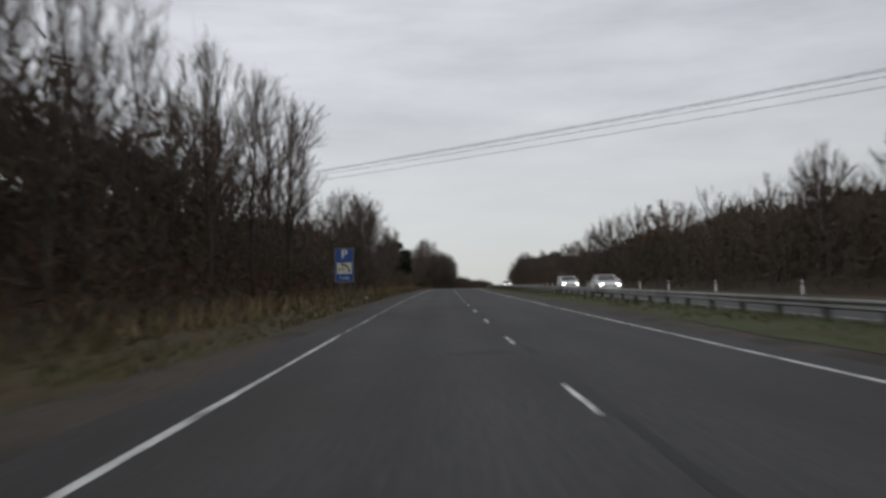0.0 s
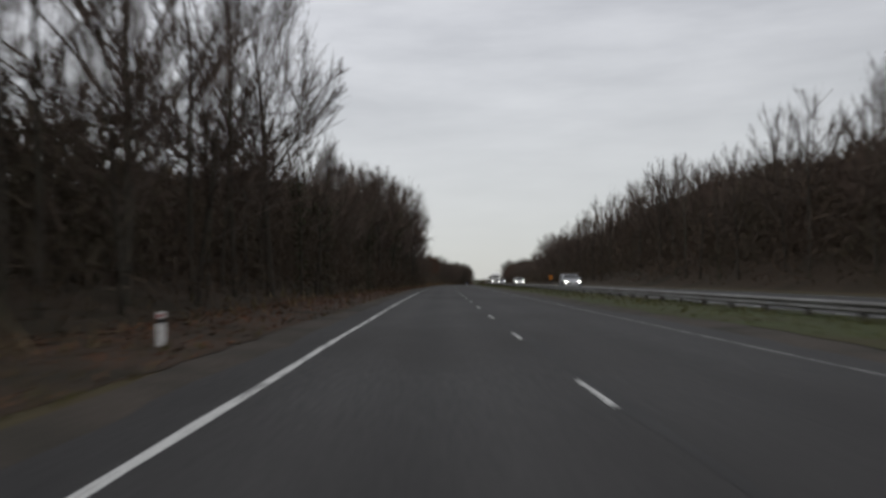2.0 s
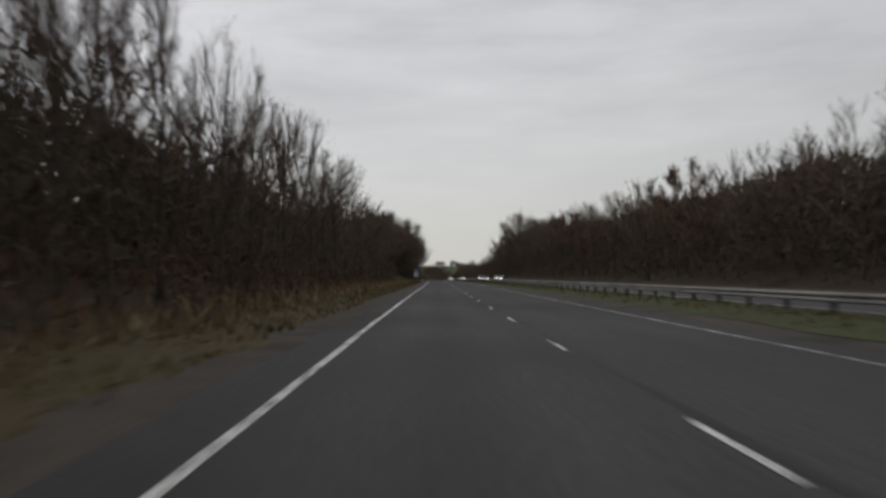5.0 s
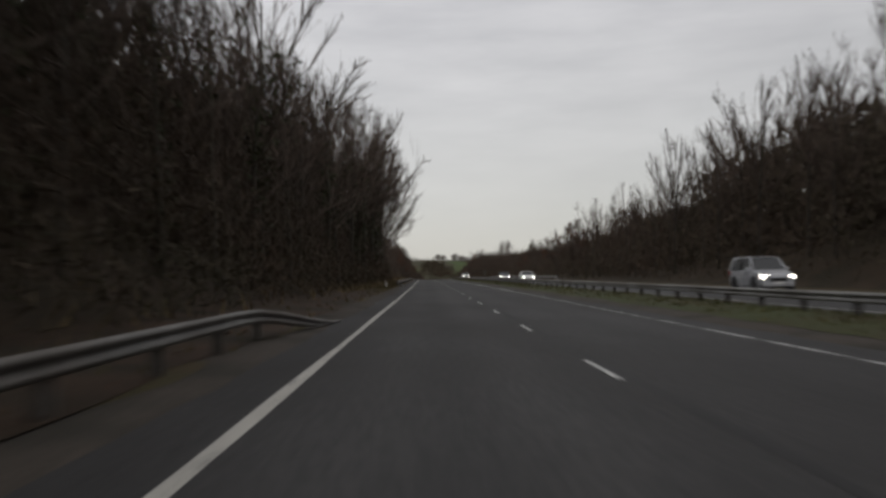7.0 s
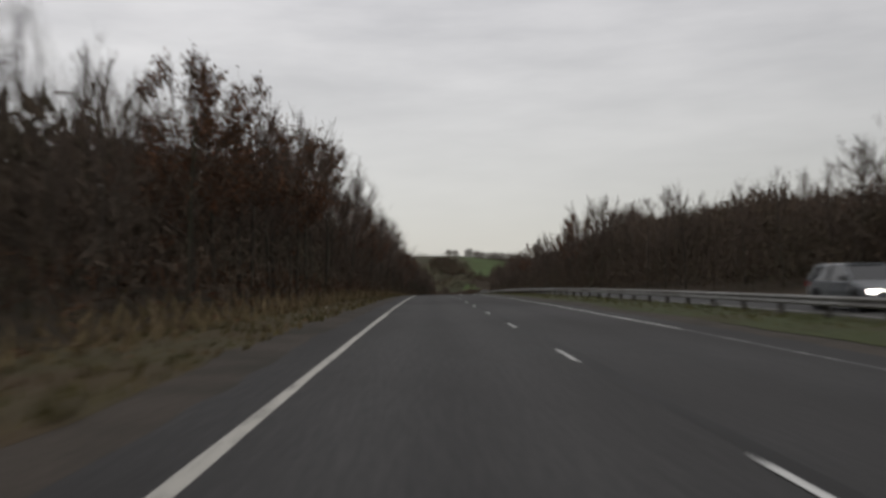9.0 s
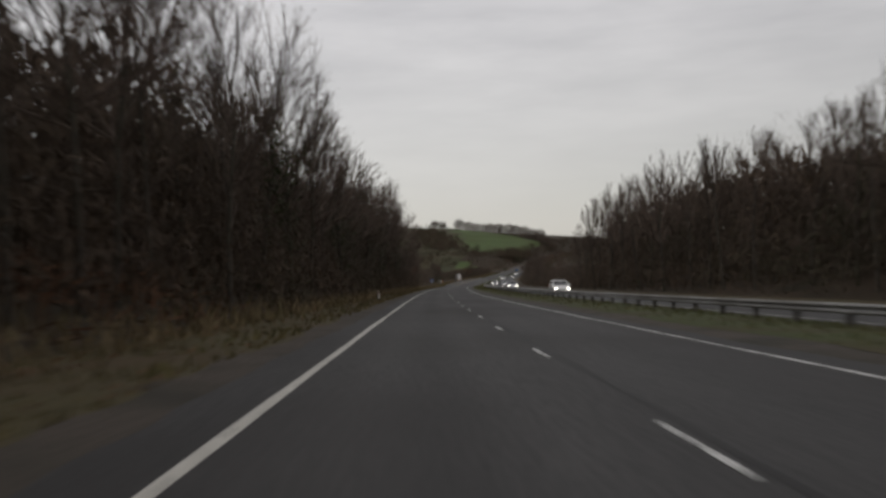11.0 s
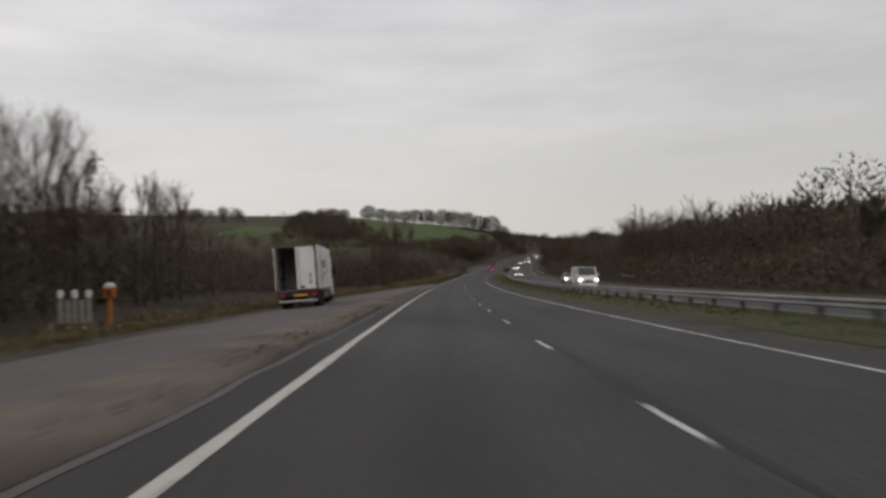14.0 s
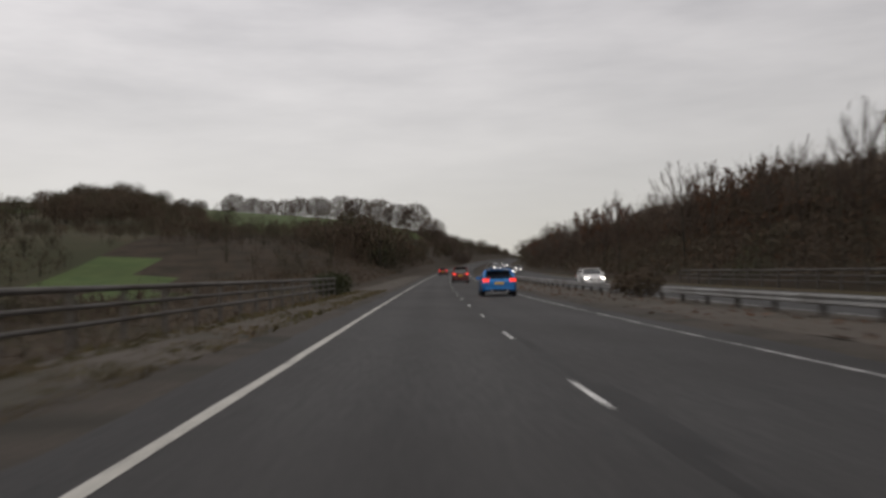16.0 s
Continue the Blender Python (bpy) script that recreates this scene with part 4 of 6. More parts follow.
# emergency telephone and bollards at the back of the lay-by
sos = base("emergency_phone", spot(2004, -14.3, float(ground_up(2004, -14.3))), "orange roadside emergency telephone on a post", "telephone")
part("post", boxed(-0.09, 0.09, -0.07, 0.07, -0.3, 1.32, bevel=0.02), M["orange"], sos)
ph_box = part("housing", boxed(-0.25, 0.25, -0.2, 0.2, 1.28, 1.82, bevel=0.06), M["orange"], sos)
part("hood", loft([[Vector((w * math.cos(q * math.tau / 14), 0.85 * w * math.sin(q * math.tau / 14), z)) for q in range(14)] for w, z in ((0.29, 1.81), (0.29, 1.87), (0.22, 1.98), (0.10, 2.04))]), M["sign_cream"], sos, "pale domed cap", smooth=True)
part("door", boxed(-0.17, 0.17, -0.215, -0.2, 1.36, 1.72), M["frame_red"], ph_box, "dark receiver door")
for i in range(5):
    bo = base("bollard", spot(2002 + i * 0.15, -15.85 + i * 0.27, float(ground_up(2002, -15.6))), "grey bollard with a white rounded top beside the lay-by" if i % 2 == 0 else "plain grey bollard beside the lay-by", "bollard", "bollards")
    part("shaft", rods(((0, 0, -0.3), (0, 0, 1.15 if i % 2 == 0 else 1.05), 0.10), n=12), M["concrete"], bo)
    part("base_plate", boxed(-0.14, 0.14, -0.14, 0.14, -0.05, 0.03, bevel=0.01), M["concrete"], bo)
    if i % 2 == 0:
        part("cap", rods(((0, 0, 1.15), (0, 0, 1.42), 0.125), ((0, 0, 1.42), (0, 0, 1.52), 0.125, 0.05), n=12), M["white"], bo, "white rounded cap")

# overhead wires and their poles
wires = base("overhead_line", spot(59, 7.4, 11.2), "thin dark overhead wires between two wooden poles", "power line")
w_inv = wires.matrix_basis.inverted()
WA, WB = at(-2.0, 64.0, 12.0), at(121.0, -49.0, 12.0)
side = np.array([0.74, 0.67, 0.0])
for k, o, dz in ((0, -0.9, 0.0), (1, -0.3, 0.25), (2, 0.3, 0.0), (3, 0.9, -0.35)):
    tt = np.linspace(0, 1, 25)[:, None]
    pts = WA * (1 - tt) + WB * tt + side * o + np.array([0, 0, 1.0]) * (dz - 1.4 * 4 * tt * (1 - tt))
    loc = [(w_inv @ Vector(q * K)) / K for q in pts]
    bm = bmesh.new()
    for a, b in zip(loc, loc[1:]):
        rod(bm, a, b, 0.017, n=4)
    part("wire", bm, M["wire"], wires)
for e in (WA, WB):
    pole = tagged(link("power_pole", None, m=pose(e[0] * K, e[1] * K, e[2] * K)), "tall weathered wooden power pole", "power pole", "power poles")
    part("shaft", rods(((0, 0, -15), (0, 0, 0.6), 0.16, 0.11), n=10), M["wood"], pole)
    part("crossarm", boxed(-1.2, 1.2, -0.06, 0.06, -0.1, 0.06), M["wood"], pole).rotation_euler = (0, 0, radians(42))
mast = base("radio_mast", spot(848, 140, float(ground_up(848, 140))), "slender lattice radio mast above distant trees", "mast")
part("lattice", rods(*[((0.5 * math.cos(a), 0.5 * math.sin(a), -1), (0.3 * math.cos(a), 0.3 * math.sin(a), 36), 0.10) for a in (0.3, 2.4, 4.5)],
                     *[((0.5, 0, z), (-0.4, 0.3, z + 2), 0.06) for z in range(0, 34, 2)], n=5), M["steel_dark"], mast)
for z in (31, 34):
    part("antenna", rods(((-0.9, -0.4, z), (-0.9, -0.4, z + 2.2), 0.2), ((0.9, 0.4, z), (0.9, 0.4, z + 2.2), 0.2), n=6), M["steel"], mast)

# litter on the verge
rng = random.Random(5)
for i, (s, lat) in enumerate(((66, -3.2), (158, -2.7), (432, -2.5), (612, -3.6), (1300, -3.0), (1775, -2.8), (2110, -3.6), (2189, -3.6), (1635, -2.5), (2000, -14.6), (2000.6, -14.2), (2008, -12.2))):
    bm = bmesh.new()
    bmesh.ops.create_icosphere(bm, subdivisions=2, radius=0.11)
    for v in bm.verts:
        v.co = Vector((v.co.x * 1.5, v.co.y, v.co.z * 0.5)) * rng.uniform(0.7, 1.25)
    root = base("litter", spot(s, lat, 0.10 if lat > -5 else float(ground_up(s, lat)) + 0.06, rng.uniform(0, 90)), "crumpled pale plastic litter lying on the verge", "litter", "litter")
    part("wrapper", bm, M["paper"], root)


# ---- trees ----
UP = np.array([0, 0, 1.0])


def unit(a):
    return a / (np.linalg.norm(a, axis=-1, keepdims=True) + 1e-9)


class Growth:
    """Collects triangles of limbs, twigs and leaves."""

    def __init__(self):
        self.v, self.f, self.n = [], [], 0

    def take(self, v, f):
        self.v.append(np.asarray(v, np.float32).reshape(-1, 3))
        self.f.append(np.asarray(f, np.int32).reshape(-1, 3) + self.n)
        self.n += len(self.v[-1])

    def tubes(self, lines, r0, r1, sides):
        """Tapered round limbs along polylines of shape (n, k, 3)."""
        n, k = lines.shape[:2]
        d = unit(lines[:, -1] - lines[:, 0])
        u = unit(np.cross(d, (0.31, 0.95, 0.13)))
        w = np.cross(d, u)
        r = np.asarray(r0).reshape(-1, 1) + (np.asarray(r1).reshape(-1, 1) - np.asarray(r0).reshape(-1, 1)) * np.linspace(0, 1, k)[None]
        a = np.arange(sides) * math.tau / sides
        ring = u[:, None, None] * np.cos(a)[None, None, :, None] + w[:, None, None] * np.sin(a)[None, None, :, None]
        v = lines[:, :, None] + ring * np.broadcast_to(r, (n, k))[:, :, None, None]
        i, j, q = np.meshgrid(np.arange(n), np.arange(k - 1), np.arange(sides), indexing="ij")
        p0, p1 = (i * k + j) * sides + q, (i * k + j) * sides + (q + 1) % sides
        self.take(v, np.stack([np.stack([p0, p1, p1 + sides], -1), np.stack([p0, p1 + sides, p0 + sides], -1)], -2))

    def strips(self, rg, lines, w0, w1):
        """Thin branches as narrow ribbons."""
        n, k = lines.shape[:2]
        side = unit(np.cross(lines[:, -1] - lines[:, 0], rg.normal(0, 1, (n, 3))))
        w = np.linspace(w0, w1, k)[None, :, None]
        v = np.stack([lines - side[:, None] * w, lines + side[:, None] * w], 2)
        i, j = np.meshgrid(np.arange(n), np.arange(k - 1), indexing="ij")
        p = (i * k + j) * 2
        self.take(v, np.stack([np.stack([p, p + 1, p + 3], -1), np.stack([p, p + 3, p + 2], -1)], -2))

    def blades(self, rg, p, q, w):
        """Single tapering twigs or leaves from p to q."""
        side = unit(np.cross(q - p, rg.normal(0, 1, p.shape))) * np.broadcast_to(np.asarray(w), len(p))[:, None]
        self.take(np.stack([p - side, p + side, q], 1), np.arange(3 * len(p)))

    def arrays(self):
        if not self.v:
            return np.zeros((0, 3), np.float32), np.zeros((0, 3), np.int32)
        return np.concatenate(self.v), np.concatenate(self.f)


def sample(lines, u):
    k = lines.shape[1] - 1
    x = u * k
    j = np.minimum(x.astype(int), k - 1)
    a = np.take_along_axis(lines, j[..., None].repeat(3, -1), 1)
    b = np.take_along_axis(lines, j[..., None].repeat(3, -1) + 1, 1)
    return a + (b - a) * (x - j)[..., None], unit(b - a)


def shoots(rg, lines, m, u0, u1, length, spread, rise, out, steps, crown):
    """m side shoots on every line, kept inside the crown's outline."""
    mid, rad = crown
    p, tan = sample(lines, u0 + (u1 - u0) * rg.random((len(lines), m)))
    p, tan = p.reshape(-1, 3), tan.reshape(-1, 3)
    d = unit(tan + spread * rg.normal(0, 1, p.shape) + rise * UP + out * unit((p - mid) / rad ** 2))
    ln = length * rg.uniform(0.5, 1.15, len(p))
    pts = [p]
    for _ in range(steps):
        d = unit(d + rg.normal(0, 0.14, p.shape) + rise * 0.4 * UP)
        pts.append(pts[-1] + d * (ln / steps)[:, None])
    q = np.stack(pts, 1)
    e0, e1 = np.linalg.norm((p - mid) / rad, axis=1), np.linalg.norm((q[:, -1] - mid) / rad, axis=1)
    lim = rg.uniform(0.80, 1.08, len(p))
    f = np.where(e1 > lim, np.clip((lim - e0) / np.maximum(e1 - e0, 1e-3), 0.22, 1), 1.0)
    return p[:, None] + (q - p[:, None]) * f[:, None, None]


# crown half-width, middle, half-height, fork (all shares of the height), limbs, sideways reach of a limb's bow, wander
HABIT = {"round": (0.34, 0.62, 0.385, 0.20, 22, 0.62, 0.030), "tall": (0.20, 0.60, 0.405, 0.15, 22, 0.60, 0.020), "oak": (0.42, 0.60, 0.40, 0.22, 20, 0.55, 0.060),
         "scrub": (0.50, 0.50, 0.52, 0.02, 20, 0.45, 0.030), "copper": (0.30, 0.58, 0.42, 0.15, 18, 0.55, 0.030), "ivy": (0.33, 0.58, 0.42, 0.12, 20, 0.60, 0.040),
         "sapling": (0.13, 0.60, 0.41, 0.10, 12, 0.50, 0.015), "pine": (0.30, 0.58, 0.42, 0.25, 30, 1.0, 0.015)}
NATIVE = 10.0


def make_tree(seed, kind, many=(7, 5, 5), thick=0.8, bends=(5, 2), some=0.65):
    """Trunk, twiggy crown and leaves of a tree ten metres high; many: shoots on each limb, branch and twig."""
    rg = np.random.default_rng(seed)
    h = NATIVE
    wide, mid_z, tall, fork, n, bow, wander = HABIT[kind]
    n = int(n * some)
    rad = np.array([wide * h * rg.uniform(0.9, 1.1), wide * h * rg.uniform(0.9, 1.1), tall * h])
    mid = np.array([0, 0, mid_z * h])
    trunk, crown, leaf = Growth(), Growth(), Growth()
    r = 0.0115 * h
    # trunk
    z = np.linspace(-0.05, 0.86, 9)
    sway = np.cumsum(rg.normal(0, 0.012 * h, (9, 2)), 0) * np.clip(z, 0, 1)[:, None]
    line = np.c_[sway, z * h][None]
    if kind != "scrub":
        trunk.tubes(line if some > 0.6 else line[:, ::2], r, 0.22 * r, 7 if some > 0.6 else 5)
    # limbs
    az = np.arange(n) * 2.39996 + rg.normal(0, 0.3, n)
    up = rg.uniform(-0.45, 1.0, n) if kind != "scrub" else rg.uniform(-0.1, 1.0, n)
    flat = np.sqrt(1 - up ** 2)
    aim = mid + rad * np.stack([flat * np.cos(az), flat * np.sin(az), up], -1) * rg.uniform(0.72, 0.95, (n, 1))
    if kind == "scrub":
        foot = np.stack([np.cos(az), np.sin(az), 0 * az], -1) * 0.10 * h * rg.random((n, 1)) - UP * 0.03 * h
    else:
        f = np.clip(aim[:, 2] / h * (0.62 if kind != "pine" else 0.95) + rg.uniform(-0.1, 0.04, n), fork, 0.84)
        foot, _ = sample(np.repeat(line, n, 0), ((f + 0.05) / 0.91)[:, None])
        foot = foot[:, 0]
    reach = (aim - foot) * (1, 1, 0)
    ctrl = foot + reach * bow + (aim - foot) * (0, 0, 0.35)
    t = np.linspace(0, 1, bends[0])[None, :, None]
    limb = foot[:, None] * (1 - t) ** 2 + 2 * ctrl[:, None] * t * (1 - t) + aim[:, None] * t ** 2
    limb[:, 1:] += np.cumsum(rg.normal(0, wander * h * 0.4, (n, bends[0] - 1, 3)), 1) * 0.7
    (trunk if kind == "scrub" else crown).tubes(limb, r * rg.uniform(0.24, 0.42, n) * (0.6 if kind in ("scrub", "sapling") else 1.0), 0.012 * thick, 3)
    rise = {"tall": 0.55, "sapling": 0.6, "oak": 0.15, "pine": 0.05}.get(kind, 0.35)
    lines = np.concatenate([limb, line[:, 9 - bends[0]:]]) if kind != "scrub" else limb
    box_ = (mid, rad)
    b2 = shoots(rg, lines, many[0], 0.25, 1.0, 0.24 * h, 0.42, rise, 0.45, bends[1], box_)
    crown.strips(rg, b2, 0.021 * thick, 0.009 * thick)
    b3 = shoots(rg, b2, many[1], 0.15, 1.0, 0.135 * h, 0.42, rise, 0.40, 1, box_)
    crown.strips(rg, b3, 0.0095 * thick, 0.005 * thick)
    b4 = shoots(rg, b3, many[2], 0.1, 1.0, 0.085 * h, 0.45, rise, 0.30, 1, box_)
    crown.blades(rg, b4[:, 0], b4[:, 1], 0.0075 * thick)
    # leaves
    if kind in ("copper", "pine", "ivy"):
        each = {"copper": 7, "pine": 16, "ivy": 2}[kind] * (1 if many[1] > 4 else 2)
        p, _ = sample(b3, 0.2 + 0.85 * rg.random((len(b3), each)))
        p = p.reshape(-1, 3) + rg.normal(0, 0.12, (p.size // 3, 3))
        if kind == "ivy":
            p = p[(np.linalg.norm((p - mid) / rad, axis=1) < 0.72) & (p[:, 2] < 0.72 * h)]
            z = rg.random(700) ** 0.8 * 0.8
            stem, _ = sample(np.repeat(line, 700, 0), z[:, None])
            p = np.concatenate([p, stem[:, 0] + rg.normal(0, 0.03 * h, (700, 3))])
        s = rg.uniform(0.06, 0.13, len(p)) * (2.0 if kind == "pine" else 1.0)
        leaf.blades(rg, p, p + unit(rg.normal(0, 1, p.shape) + (0.6 * UP if kind == "pine" else -0.4 * UP)) * s[:, None] * 1.5, s * (0.25 if kind == "pine" else 0.55))
    return trunk.arrays(), crown.arrays(), leaf.arrays()


FULL = {kind: [make_tree(31 * i + len(kind) * 101, kind) for i in range(n)] for kind, n in (("round", 3), ("tall", 3), ("oak", 3), ("scrub", 3), ("copper", 2), ("ivy", 3), ("pine", 1), ("sapling", 2))}
MID = {kind: [make_tree(500 + 7 * i + len(kind), kind, (5, 4, 3), 1.4, (4, 1), 0.55) for i in range(3)] for kind in HABIT if kind != "pine"}
BACK = {kind: [make_tree(700 + 7 * i + len(kind), kind, (5, 3, 2), 1.8, (3, 1), 0.42) for i in range(3)] for kind in HABIT if kind != "pine"}


def make_far(seed, h, kind, sprays=250):
    """A tree seen from afar: a trunk, a few limbs and a dome of twiggy sprays."""
    rg = np.random.default_rng(seed)
    trunk, crown, leaf = Growth(), Growth(), Growth()
    top = np.array([0, 0, h * 0.7])
    trunk.tubes(np.array([[(0, 0, -0.6), top * 0.55, top]]), 0.025 * h, 0.008 * h, 4)
    wide, low = {"oak": (0.55, 0.06), "tall": (0.34, 0.15), "scrub": (0.50, 0.02), "copper": (0.40, 0.2), "ivy": (0.42, 0.06), "sapling": (0.2, 0.3)}[kind]
    a, f = rg.uniform(0, math.tau, 9), rg.uniform(0.4, 1.0, 9)[:, None]
    q = top * f + np.stack([np.cos(a) * wide * h * 0.7, np.sin(a) * wide * h * 0.7, 0 * a + h * 0.2], -1)
    crown.strips(rg, np.stack([top * f * 0.7, q], 1), 0.010 * h, 0.005 * h)
    d = unit(rg.normal(0, 1, (sprays, 3)))
    rr = rg.random(sprays) ** 0.33
    c = np.stack([d[:, 0] * wide * h * rr, d[:, 1] * wide * h * rr, h * (low + (1 - low) * (0.5 + 0.48 * d[:, 2] * rr))], -1)
    few = 3 if sprays < 300 else 7
    c[::few, 2] = h * rg.uniform(0.0 if few == 3 else 0.12, 0.5, len(c[::few]))
    v = (d * (0.5, 0.5, 0.4) + (0, 0, 0.55) + rg.normal(0, 0.35, (sprays, 3))) * h * rg.uniform(0.04, 0.10, (sprays, 1))
    w = h * rg.uniform(0.012, 0.026, sprays) * (1.0 if sprays < 300 else 0.62)
    pick = rg.random(sprays) < (0.6 if kind in ("ivy", "copper") else 0.0)
    for g, m in ((leaf, pick), (crown, ~pick)):
        if m.any():
            g.blades(rg, c[m], c[m] + v[m], w[m])
    return trunk.arrays(), crown.arrays(), leaf.arrays()


LOW = {kind: [make_far(900 + 7 * i + len(kind), NATIVE, kind) for i in range(3)] for kind in ("tall", "oak", "scrub", "copper", "ivy", "sapling")}
DOME = {kind: [make_far(950 + 7 * i + len(kind), NATIVE, kind, 620) for i in range(3)] for kind in ("tall", "oak", "scrub", "ivy")}
LEAF = {"copper": M["copper"], "ivy": M["ivy"], "pine": M["pine"]}
TREE_LABEL = {"tall": "bare winter tree with upswept grey-brown limbs", "oak": "spreading bare oak with crooked twiggy limbs", "round": "bare round-crowned tree with a fan of fine twigs",
              "scrub": "dense leafless scrub of many thin brown stems", "copper": "tree still holding withered copper-brown leaves",
              "ivy": "bare tree clad in dark green ivy", "pine": "dark green pine with layered boughs", "sapling": "slender bare sapling with fine upright twigs"}
TREE_NAME = {"tall": "bare_tree", "round": "round_tree", "oak": "oak_tree", "scrub": "scrub_bush", "copper": "copper_tree", "ivy": "ivy_tree", "pine": "pine_tree", "sapling": "sapling"}
STOCK = {}


def tree(kind, i, s, lat, top, turn, full=True, slim=1.0, lean=(0, 0)):
    """One tree at station s whose crown reaches top metres over the road."""
    g = float(ground_up(s, lat))
    p = at(s, lat, g) * K
    m = pose(p[0], p[1], p[2], lean[0], lean[1], turn)
    size = max(top - g, 1.5) / NATIVE
    pool = FULL if full else MID
    i %= len(pool[kind])
    if (kind, i, full) not in STOCK:
        t, c, lf = pool[kind][i]
        o = base(TREE_NAME[kind], m, TREE_LABEL[kind], "bush" if kind == "scrub" else "tree", "roadside trees")
        link("trunk", mesh_of("trunk", *t, M["bark"], smooth=True), o)
        link("crown", mesh_of("crown", *c, M["twig"]), o)
        if kind in LEAF:
            link("foliage", mesh_of("foliage", *lf, LEAF[kind]), o, {"copper": "withered copper leaves", "ivy": "dark ivy", "pine": "dark needles"}[kind])
        STOCK[kind, i, full] = o
    else:
        o = copy_thing(STOCK[kind, i, full], m)
    o.scale = (size * slim, size * slim, size)
    return o


class Wood:
    """Many trees as one mass."""

    def __init__(self):
        self.sets = {"bark": [], "twig": [], "copper": [], "ivy": [], "pine": []}

    def add(self, kind, i, s, lat, size, turn, low=False, back=False, dome=False):
        pool = DOME if dome else LOW if low else BACK if back else MID
        t, c, lf = pool[kind][i % len(pool[kind])]
        ca, sa = math.cos(turn), math.sin(turn)
        rot = np.array([[ca, -sa, 0], [sa, ca, 0], [0, 0, 1]]) * size
        p = at(s, lat, float(ground_up(s, lat)))
        for key, (v, f) in (("bark", t), ("twig", c), (kind if kind in LEAF else "twig", lf)):
            if len(f):
                self.sets[key].append((v @ rot.T.astype(np.float32) + p.astype(np.float32), f))

    def build(self, name, label, twig="twig"):
        vs, fs, mi, n = [], [], [], 0
        for k, (key, items) in enumerate(self.sets.items()):
            for v, f in items:
                vs.append(v)
                fs.append(f + n)
                mi.append(np.full(len(f), k))
                n += len(v)
        if vs:
            me = mesh_of(name, np.concatenate(vs), np.concatenate(fs), [M[k if k != "twig" else twig] for k in self.sets], np.concatenate(mi))
            tagged(link(name, me), label, "woodland", kind="stuff")


# stretches of roadside growth: from, to, lateral place of the front row, mix
LEFT_A = [(-20, 25, -8, "m"), (25, 76, -8.5, "t"), (76, 94, -8.5, "s"), (94, 118, -7.5, "i"), (118, 166, -9, "s"), (166, 178, -9, "t"), (178, 200, -10, "s"), (207, 218, -10, "r"),
          (218, 244, -9.5, "m"), (244, 276, -9.5, "s"), (276, 292, -9.5, "s"), (292, 340, -8, "o"), (340, 375, -7, "i"), (375, 425, -6.5, "i"), (425, 498, -7.2, "o"), (498, 530, -6.5, "i"),
          (530, 612, -8.5, "s"), (612, 650, -8, "c"), (650, 720, -7.5, "m"), (720, 880, -8, "m")]
LEFT_B = [(880, 962, -10, "o"), (962, 1010, -6.5, "i"), (1010, 1078, -6.6, "i"), (1078, 1142, -6, "i"), (1142, 1184, -8, "t"), (1184, 1220, -8, "s"),
          (1220, 1250, -8.5, "t"), (1250, 1296, -9, "s"), (1296, 1350, -8.4, "c"), (1350, 1580, -8, "m"), (1580, 1750, -7, "i"),
          (1750, 1795, -8, "i"), (1795, 1826, -9.5, "m"), (1826, 1866, -12.5, "t"), (1866, 1965, -17, "h"), (1965, 2090, -18, "h"), (2090, 2200, -13, "h"), (2200, 2250, -12.5, "h"), (2250, 2300, -17, "s"), (2300, 2335, -22, "s")]
RIGHT = [(-20, 130, 27, "m"), (130, 165, 27.5, "o"), (165, 322, 27.5, "m"), (322, 530, 27.5, "t"), (530, 606, 27.5, "r"), (606, 655, 27.5, "s"), (655, 720, 28, "r"), (720, 880, 27, "m"),
         (880, 1010, 27, "o"), (1010, 1090, 27, "t"), (1090, 1170, 27, "m"), (1170, 1276, 27.5, "m"), (1276, 1312, 28, "r"), (1312, 1580, 27.5, "m"), (1580, 1694, 27, "t"),
         (1694, 1860, 28, "s"), (1860, 2032, 28, "s"), (2032, 2100, 27.5, "r"), (2100, 2340, 27.5, "m"), (2340, 2560, 27, "m")]
MIX = {"m": ("tall", "scrub", "round", "round", "sapling", "oak", "copper"), "t": ("tall", "round", "round", "tall", "sapling"), "o": ("oak", "oak", "round", "tall"), "r": ("round", "round", "oak"),
       "s": ("scrub", "scrub", "round", "scrub", "sapling"), "h": ("scrub", "round", "scrub", "ivy", "scrub"), "c": ("copper", "round", "copper", "tall"), "i": ("ivy", "oak", "round", "ivy", "tall")}
rg = np.random.default_rng(11)
woods = {}
